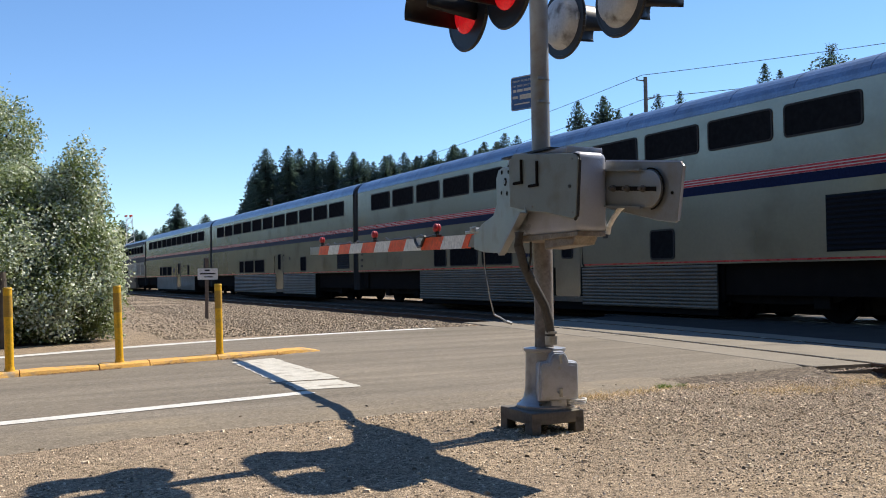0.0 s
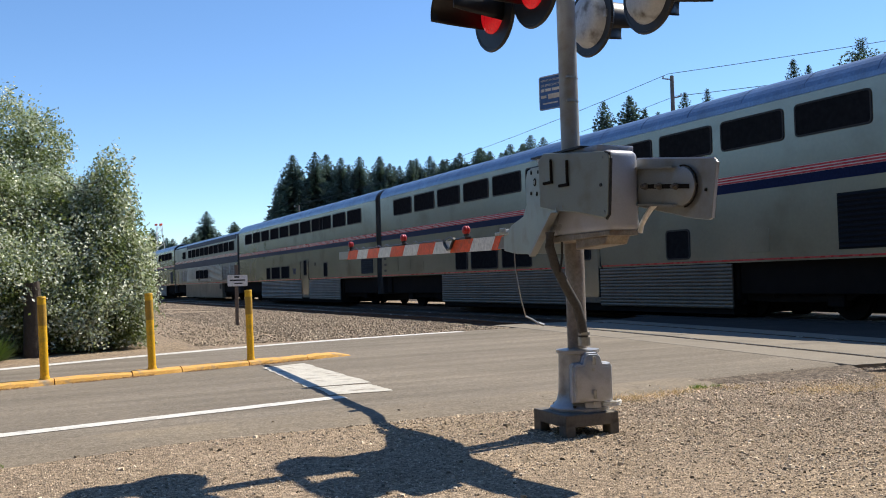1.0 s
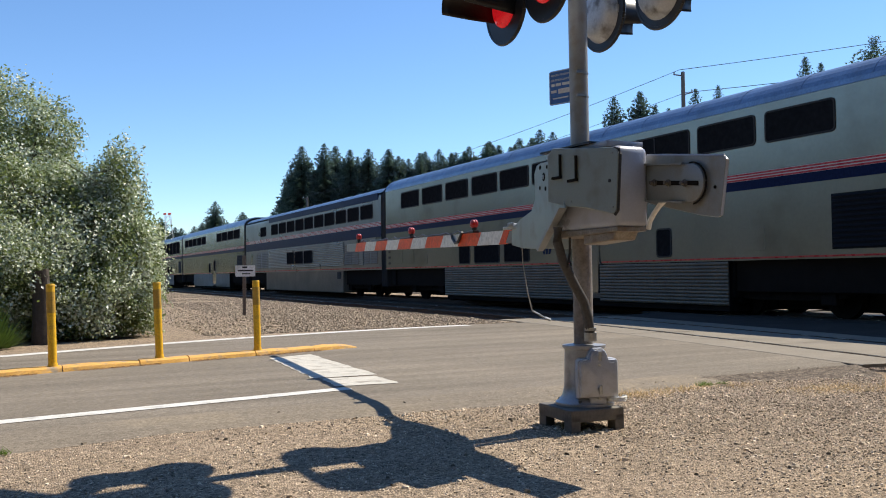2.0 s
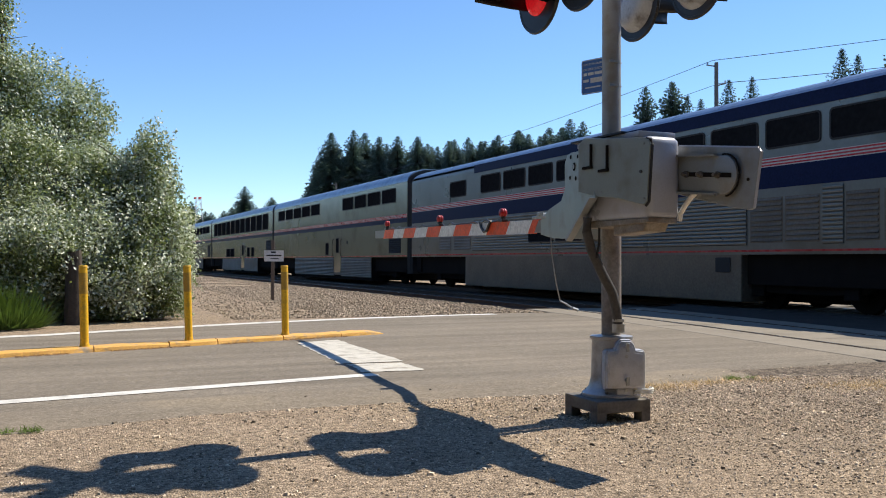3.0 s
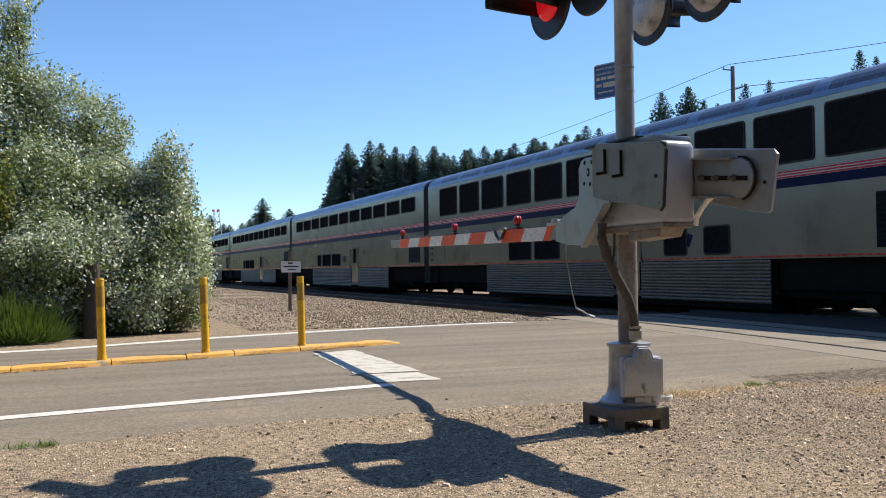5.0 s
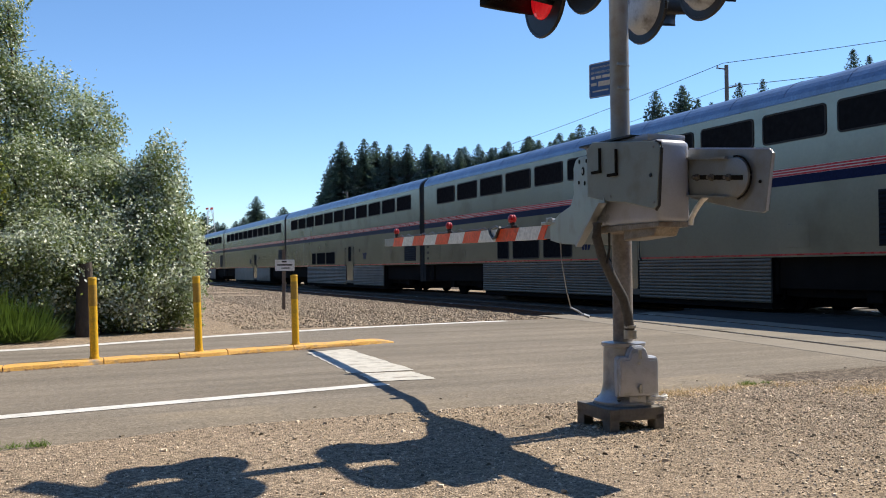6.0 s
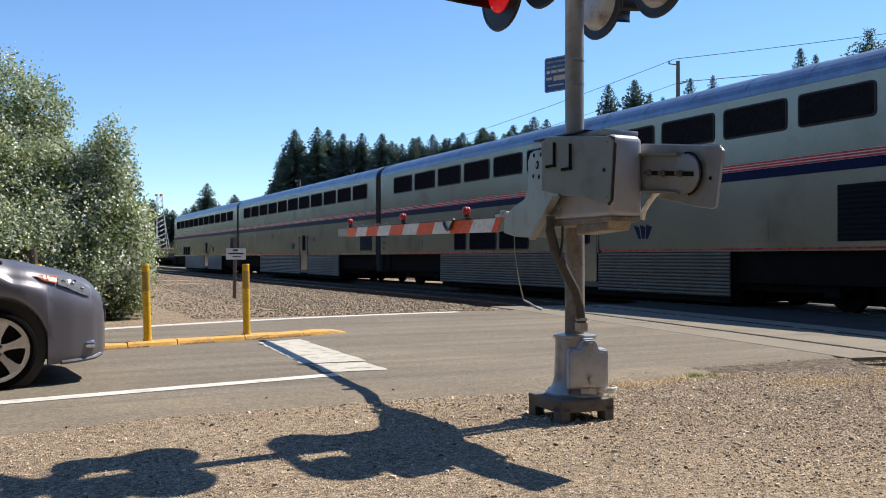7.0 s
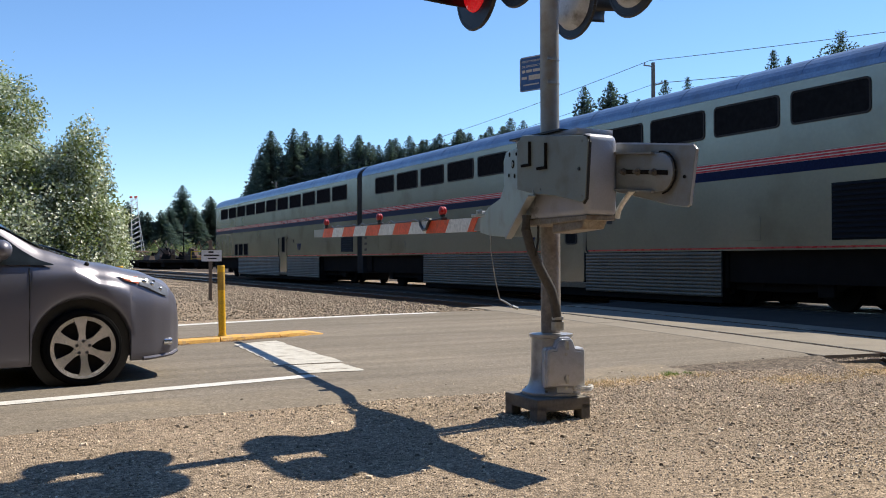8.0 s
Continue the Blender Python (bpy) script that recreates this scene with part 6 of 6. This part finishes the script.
utility_pole(PX, PY, 14.06)
utility_pole(71.0, 12.0, 17.6)
wire("power_line", (PX - 0.5, PY - 0.25, 14.1), (71.0, 12.0, 17.9), 0.5, 0.02, "upper black power line between poles")
wire("power_line", (PX + 0.5, PY + 0.25, 12.8), (71.0, 12.0, 16.2), 0.7, 0.022, "lower black power line between poles")
wire("power_line", (PX - 0.5, PY - 0.25, 14.1), (34.5, 112.0, 11.5), 0.9, 0.018, "upper black power line between poles")
wire("power_line", (PX + 0.5, PY + 0.25, 12.8), (34.9, 112.0, 10.2), 0.9, 0.016, "lower black power line between poles")
utility_pole(34.5, 112.0, 11.3)


def yard_crane():
    c = thing("yard_crane", pose(29.7, 198.0, 0, 0, 0, 20), "red and white lattice crane in the far rail yard", "crane")
    legs = ((-0.55, -0.5, -0.9), (0.55, -0.5, 1.9), (-0.3, 0.5, 0.2), (0.75, 0.5, 3.2))
    for n, (xt, yy, xb) in enumerate(legs):
        bm = bmesh.new()
        tube(bm, (xb, yy, 1.5), (xt, yy, 14.6), 0.075, 0.065, 6)
        part("chord", bm, SIGN_WHITE, c)
    for (xa, ya, ba), (xc, yc, bc) in ((legs[0], legs[1]), (legs[2], legs[3])):
        bm = bmesh.new()
        for i in range(13):
            f0, f1 = i / 13, (i + 1) / 13
            tube(bm, (ba + (xa - ba) * f0, ya, 1.5 + 13.1 * f0), (bc + (xc - bc) * f1, yc, 1.5 + 13.1 * f1), 0.04, 0.04, 5)
        part("lattice", bm, SIGN_WHITE, c, "white lattice bracing")
    bm = bmesh.new()
    box(bm, -0.7, -0.4, -0.4, 0.4, 14.4, 14.8, 0.05)
    box(bm, 0.4, 0.75, -0.4, 0.4, 14.4, 14.9, 0.05)
    part("crane_head", bm, ARM_RED, c, "red crane head")
    bm = bmesh.new()
    box(bm, -1.5, 5.5, -1.5, 1.5, 0.6, 3.2, 0.2)
    box(bm, -2, 6, -1.8, 1.8, 0.0, 0.8, 0.1)
    part("cab", bm, RUST, c, "dull brown machine house")


yard_crane()


def yard():
    rnd = random.Random(8)
    for i in range(30):
        f = i / 29
        x, y = 26.5 + f * 22 + rnd.uniform(-0.6, 0.6), 168 + rnd.uniform(-14, 14)
        h = rnd.uniform(1.8, 4.2)
        m = thing("yard_machine", pose(x, y, 0, 0, 0, rnd.uniform(-40, 40)), "dark brown machinery parked in the far rail yard", "machine", "machines in the yard")
        bm = bmesh.new()
        box(bm, -1.1, 1.1, -1.5, 1.5, 0.5, h * 0.55, 0.1)
        prism(bm, [(-0.8, h * 0.5), (0.6, h * 0.5), (0.35, h * 0.85), (-0.5, h * 0.9)], "y", -1.0, 0.8)
        part("machine_body", bm, (TRUCK, RUST, WOOD, TRUCK)[i % 4], m)
        bm = bmesh.new()
        a = rnd.uniform(-2.0, 2.0)
        tube(bm, (0, 0, h * 0.6), (a, 0.3, h * 1.25), 0.12, 0.08, 6)
        tube(bm, (a, 0.3, h * 1.25), (a * 1.7, 0.4, h * 0.8), 0.10, 0.06, 6)
        part("boom", bm, (RUST, TRUCK, CONCRETE)[i % 3], m)
        for s in (-0.9, 0.9):
            bm = bmesh.new()
            tube(bm, (s, -1.7, 0.5), (s, 1.7, 0.5), 0.5, seg=12)
            part("roller", bm, RUBBER, m)
    for n, (x, y) in enumerate(((21.5, 118), (22.6, 134), (24.0, 150), (26.5, 122), (28.5, 138))):
        w = thing("flat_wagon", pose(x, y, 0), "dark empty flat wagon standing in the yard", "wagon", "wagons in the yard")
        bm = bmesh.new()
        box(bm, -1.4, 1.4, -7.2, 7.2, 0.85, 1.2, 0.03)
        part("deck", bm, TRUCK, w)
        for e in (-5, 5):
            bm = bmesh.new()
            box(bm, -1.1, 1.1, e - 1.2, e + 1.2, 0.3, 0.85, 0.05)
            for d in (-0.8, 0.8):
                tube(bm, (-0.8, e + d, 0.42), (0.8, e + d, 0.42), 0.42, seg=16)
            part("bogie", bm, TRUCK, w)
    f = thing("yellow_frame", pose(32.6, 150, 0), "yellow steel frame standing in the yard", "frame")
    for x in (-0.9, 0.9):
        bm = bmesh.new()
        tube(bm, (x, 0, 0), (x, 0, 2.6), 0.08, seg=6)
        part("leg", bm, POST_YELLOW, f)
    bm = bmesh.new()
    tube(bm, (-0.9, 0, 2.6), (0.9, 0, 2.6), 0.08, seg=6)
    tube(bm, (-0.9, 0, 1.4), (0.9, 0, 1.4), 0.06, seg=6)
    part("rails", bm, POST_YELLOW, f)
    s = thing("signal_mast", pose(29.9, 147.1, 0), "thin dark signal mast by the yard", "signal")
    bm = bmesh.new()
    tube(bm, (0, 0, 0), (0, 0, 7.2), 0.12, 0.08, seg=8)
    part("mast", bm, TRUCK, s)
    bm = bmesh.new()
    tube(bm, (-0.8, 0, 5.6), (2.2, 0, 5.6), 0.07, seg=6)
    part("arm", bm, TRUCK, s)
    # scrub round the yard
    r2 = np.random.default_rng(6)
    blobs = [((x, y, 1.2), (3.0, 2.0, h)) for x, y, h in ((27, 190, 2.4), (32, 185, 2.0), (36, 190, 2.8), (42, 200, 3.0), (46, 195, 2.5), (24, 175, 1.8), (30, 215, 3.5), (38, 220, 4.0), (46, 218, 3.5), (22, 210, 3.0), (52, 210, 3.6), (16, 205, 2.6))]
    pts, nor = crown_points(blobs, 14000, r2, 0.5, 6)
    me = leaf_mesh("scrub", pts, nor, r2.uniform(0.3, 0.6, len(pts)), LEAF, r2)
    tagged(new("far_scrub", me), "dull green scrub round the rail yard", "scrub", kind="stuff")


yard()


# ---- pieces of the setting ----
def box_mesh(name, sx, sy, sz, mat, bevel=0.008):
    bm = bmesh.new()
    box(bm, -sx / 2, sx / 2, -sy / 2, sy / 2, -sz, 0, bevel)
    return mesh_of(name, bm, mat)


def panels(track_ob, centre, y0, y1, n, seed, mat=CONCRETE, top=RAIL_Z):
    """Precast panels between and beside the rails of the crossing, laid along the track's curve."""
    rnd = random.Random(seed)
    ln = (y1 - y0) / n
    for i in range(n):
        for u0, u1 in ((-0.66, 0.66), (-1.6, -0.83), (0.83, 1.45)):
            z = top + rnd.uniform(-0.004, 0.002)
            bm = bmesh.new()
            rings = []
            for k in range(7):
                y = y0 + ln * i + 0.004 + (ln - 0.008) * k / 6
                d = Vector((centre(y + 0.2) - centre(y - 0.2), 0.4)).normalized()
                o = []
                for u, dz in ((u0, -0.17), (u0, -0.006), (u0 + 0.008, 0), (u1 - 0.008, 0), (u1, -0.006), (u1, -0.17)):
                    o.append(bm.verts.new((centre(y) + d.y * u, y - d.x * u, z + dz)))
                rings.append(o)
            for a, b in zip(rings, rings[1:]):
                for k in range(6):
                    bm.faces.new((a[k], a[(k + 1) % 6], b[(k + 1) % 6], b[k]))
            bm.faces.new(rings[0])
            bm.faces.new(rings[-1][::-1])
            bmesh.ops.recalc_face_normals(bm, faces=bm.faces)
            part("crossing_panel", bm, mat, track_ob)


panels(siding, siding_x, 6.6, 17.6, 4, 1, CONCRETE, 0.0175)
# Main-track panels and the strip beside them carry the train's shade as colour.
panels(main_track, lambda y: TRAIN_X, 7.3, 18.4, 5, 2, SHADED_ROAD)
bm = bmesh.new()
sheet(bm, [[(siding_x(y) + 1.5, y, 0.014), (TRAIN_X - 1.5, y + 0.5, 0.03)] for y in [6.9 + 0.5 * i for i in range(22)]])
structure("road_between_tracks", bm, SHADED_ROAD, "asphalt strip between the two tracks, coloured dark for the train's shade", "road")


def ties(track_ob, centre, spans, seed):
    rnd = random.Random(seed)
    me = box_mesh("tie", 2.55, 0.22, 0.18, TIE, 0.012)
    for y0, y1 in spans:
        y = y0
        while y < y1:
            a = -math.degrees(math.atan2(centre(y + 0.5) - centre(y - 0.5), 1))
            shared("tie", me, track_ob, pose(centre(y) + rnd.uniform(-0.04, 0.04), y, RAIL_Z - 0.158 + rnd.uniform(-0.012, 0.006), 0, 0, a + rnd.uniform(-1, 1)))
            y += 0.53


ties(siding, siding_x, ((-6, 6.35), (17.7, 80)), 3)
ties(main_track, lambda y: TRAIN_X, ((-6, 7.2), (18.5, 80)), 4)


def stones(name, count, place, size, mat, label, seed):
    """Loose crushed stones, each a small uneven lump, half sunk in the ground."""
    rnd = np.random.default_rng(seed)
    p = place(rnd, count)
    p = p[(p[:, 0] < 1e8)]
    n = len(p)
    unit = np.array([[1, 1, -0.5], [-1, 1, -0.5], [-1, -1, -0.5], [1, -1, -0.5], [0.62, 0.62, 1], [-0.62, 0.62, 1], [-0.62, -0.62, 1], [0.62, -0.62, 1]])
    v = np.tile(unit, (n, 1, 1)) * rnd.uniform(0.65, 1.2, (n, 8, 1)) + rnd.uniform(-0.3, 0.3, (n, 8, 3))
    s = size * np.exp(np.clip(rnd.normal(0, 0.45, n), -1.2, 1.0))
    a = rnd.uniform(0, math.tau, n)
    rot = np.zeros((n, 3, 3))
    rot[:, 0, 0], rot[:, 0, 1], rot[:, 1, 0], rot[:, 1, 1], rot[:, 2, 2] = np.cos(a), -np.sin(a), np.sin(a), np.cos(a), 1
    v = np.einsum("nij,nkj->nki", rot, v * np.array([0.85, 0.65, 0.5])) * s[:, None, None] + p[:, None, :]
    f = np.array([[4, 5, 6, 7], [0, 1, 5, 4], [1, 2, 6, 5], [2, 3, 7, 6], [3, 0, 4, 7]])
    faces = (f[None] + 8 * np.arange(n)[:, None, None]).reshape(-1, 4)
    me = bpy.data.meshes.new(name)
    me.from_pydata(v.reshape(-1, 3).tolist(), [], faces.tolist())
    me.materials.append(mat)
    return tagged(new(name, me), label, "gravel", kind="stuff")


def verge(rnd, count):
    y = 2.6 + 4.6 * rnd.random(count) ** 0.85
    x = -1.5 + 12.0 * rnd.random(count)
    edge = np.array([asphalt_near(v) for v in x])
    y = np.where((y > edge - 0.25) & (rnd.random(count) < 0.82), y - 2.5 * rnd.random(count), y)
    z = np.array([ground_height(u, w) for u, w in zip(x, y)])
    z = np.where(y > edge, 0.016, z)
    # the trodden verge beside the lane has fewer loose stones than the ground by the mast
    trodden = rnd.random(count) > np.clip(0.14 + (x - 2.7 + 0.25 * (y - 4.5)) * 0.36, 0.14, 1)
    off = trodden | (y > edge - 0.05 + 0.15 * rnd.random(count) ** 3) | (x > 1.45 * y + 1.6) | (y < 2.6)
    x = np.where(off, 1e9, x)
    return np.stack([x, y, z + 0.002], 1)


def trackside(rnd, count):
    y = 16.8 + 60 * rnd.random(count) ** 1.8
    x = 3.2 + 6.9 * rnd.random(count)
    far = np.array([asphalt_far(v) for v in x])
    x = np.where(y < far + 0.1, 1e9, x)
    track_strip = (x < 5.2) & (rnd.random(count) < 0.75)
    x = np.where(track_strip, 1e9, x)
    z = np.array([ground_height(min(u, 50), w) for u, w in zip(x, y)])
    return np.stack([x, y, z + 0.008], 1)


def by_panel(rnd, count):
    x = 8.75 + 3.6 * rnd.random(count)
    y = 3.0 + 3.4 * rnd.random(count)
    z = np.array([ground_height(u, w) for u, w in zip(x, y)])
    return np.stack([x, y, z + 0.008], 1)


stones("fine_gravel", 195000, verge, 0.0045, STONE, "fine crushed gravel on the verge", 31)
stones("coarse_gravel", 9000, verge, 0.0095, STONE, "larger loose stones on the verge", 32)
stones("ballast_stones", 80000, trackside, 0.017, BALLAST_STONE, "crushed ballast stones beside the tracks", 33)
stones("ballast_end", 3000, by_panel, 0.02, BALLAST_STONE, "crushed ballast stones at the end of the crossing", 34)


def grass(name, count, place, h, mat, label, seed):
    rnd = np.random.default_rng(seed)
    p = place(rnd, count)
    n = len(p)
    a = rnd.uniform(0, math.tau, n)
    d = np.stack([np.cos(a), np.sin(a), np.zeros(n)], 1)
    hh = h * rnd.uniform(0.5, 1.3, n)[:, None]
    lean = rnd.normal(size=(n, 3)) * np.array([0.8, 0.8, 0]) * hh
    v = np.stack([p - d * 0.004, p + d * 0.004, p + lean + np.array([0, 0, 1.0]) * hh * rnd.uniform(0.3, 1.0, (n, 1))], 1)
    me = bpy.data.meshes.new(name)
    me.from_pydata(v.reshape(-1, 3).tolist(), [], np.arange(3 * n).reshape(-1, 3).tolist())
    me.materials.append(mat)
    return tagged(new(name, me), label, "grass", kind="stuff")


def straw_place(rnd, count):
    k = rnd.integers(0, 40, count)
    cx = rnd.choice([4.6, 5.1, 5.9, 6.6, 6.9, 7.9, 8.1], 40) + rnd.normal(0, 0.22, 40)
    cy = np.where(cx < 6.3, 6.5, np.where(cx < 7.4, 5.85, 5.75)) + rnd.normal(0, 0.12, 40)
    x = cx[k] + rnd.normal(0, 0.17, count)
    y = cy[k] + rnd.normal(0, 0.09, count)
    return np.stack([x, y, np.full(count, -0.015)], 1)


def weed_place(rnd, count):
    x = rnd.choice([5.93, 6.15, -0.1, -0.25], count, p=[0.5, 0.12, 0.25, 0.13]) + rnd.normal(0, 0.04, count)
    y = np.where(x > 3, 6.62, 6.35) + rnd.normal(0, 0.03, count)
    return np.stack([x, y, np.full(count, -0.015)], 1)


grass("dry_grass", 2600, straw_place, 0.04, GRASS, "flattened dry straw along the asphalt edge", 41)
grass("weeds", 420, weed_place, 0.045, GRASS_GREEN, "small green weeds in the gravel", 42)


def litter_place(rnd, count):
    x = -3.0 + 7.4 * rnd.random(count)
    y = np.array([kerb_y(v) for v in x]) - np.abs(rnd.normal(0, 0.07, count)) * (0.4 + (x > -0.5) * 0.6)
    keep = np.array([noise.noise((v * 1.3, 0, 4)) for v in x]) > -0.15
    return np.stack([x, y, np.full(count, 0.016)], 1)[keep]


grass("leaf_litter", 3600, litter_place, 0.022, LITTER, "dry brown leaf litter against the kerb", 43)


def spill():
    """A low heap of dark crumbs against the end of the crossing."""
    bm = bmesh.new()
    rows = []
    for i in range(25):
        f = i / 24
        x = 6.2 + 2.2 * f
        y = 6.93
        top = 0.018
        low = -0.035 - 0.13 * max(0, f - 0.7) / 0.3
        rows.append([(x, y + 0.10, 0.005), (x, y, top + 0.006 * noise.noise((i * 0.7, 0, 1))), (x - 0.15 * f, y - 0.12 - 0.3 * f, 0.016 + low * 0.35 + 0.02 * noise.noise((i * 0.9, 3, 1))), (x - 0.5 * f, y - 0.26 - 0.72 * f + 0.04 * math.sin(i), low)])
    sheet(bm, rows)
    structure("crumb_heap", bm, CRUMB, "low dark heap of crumbs at the crossing's edge", "ground")


spill()


def motions():
    for ob, rows in moving:
        walk(ob, rows)


motions()
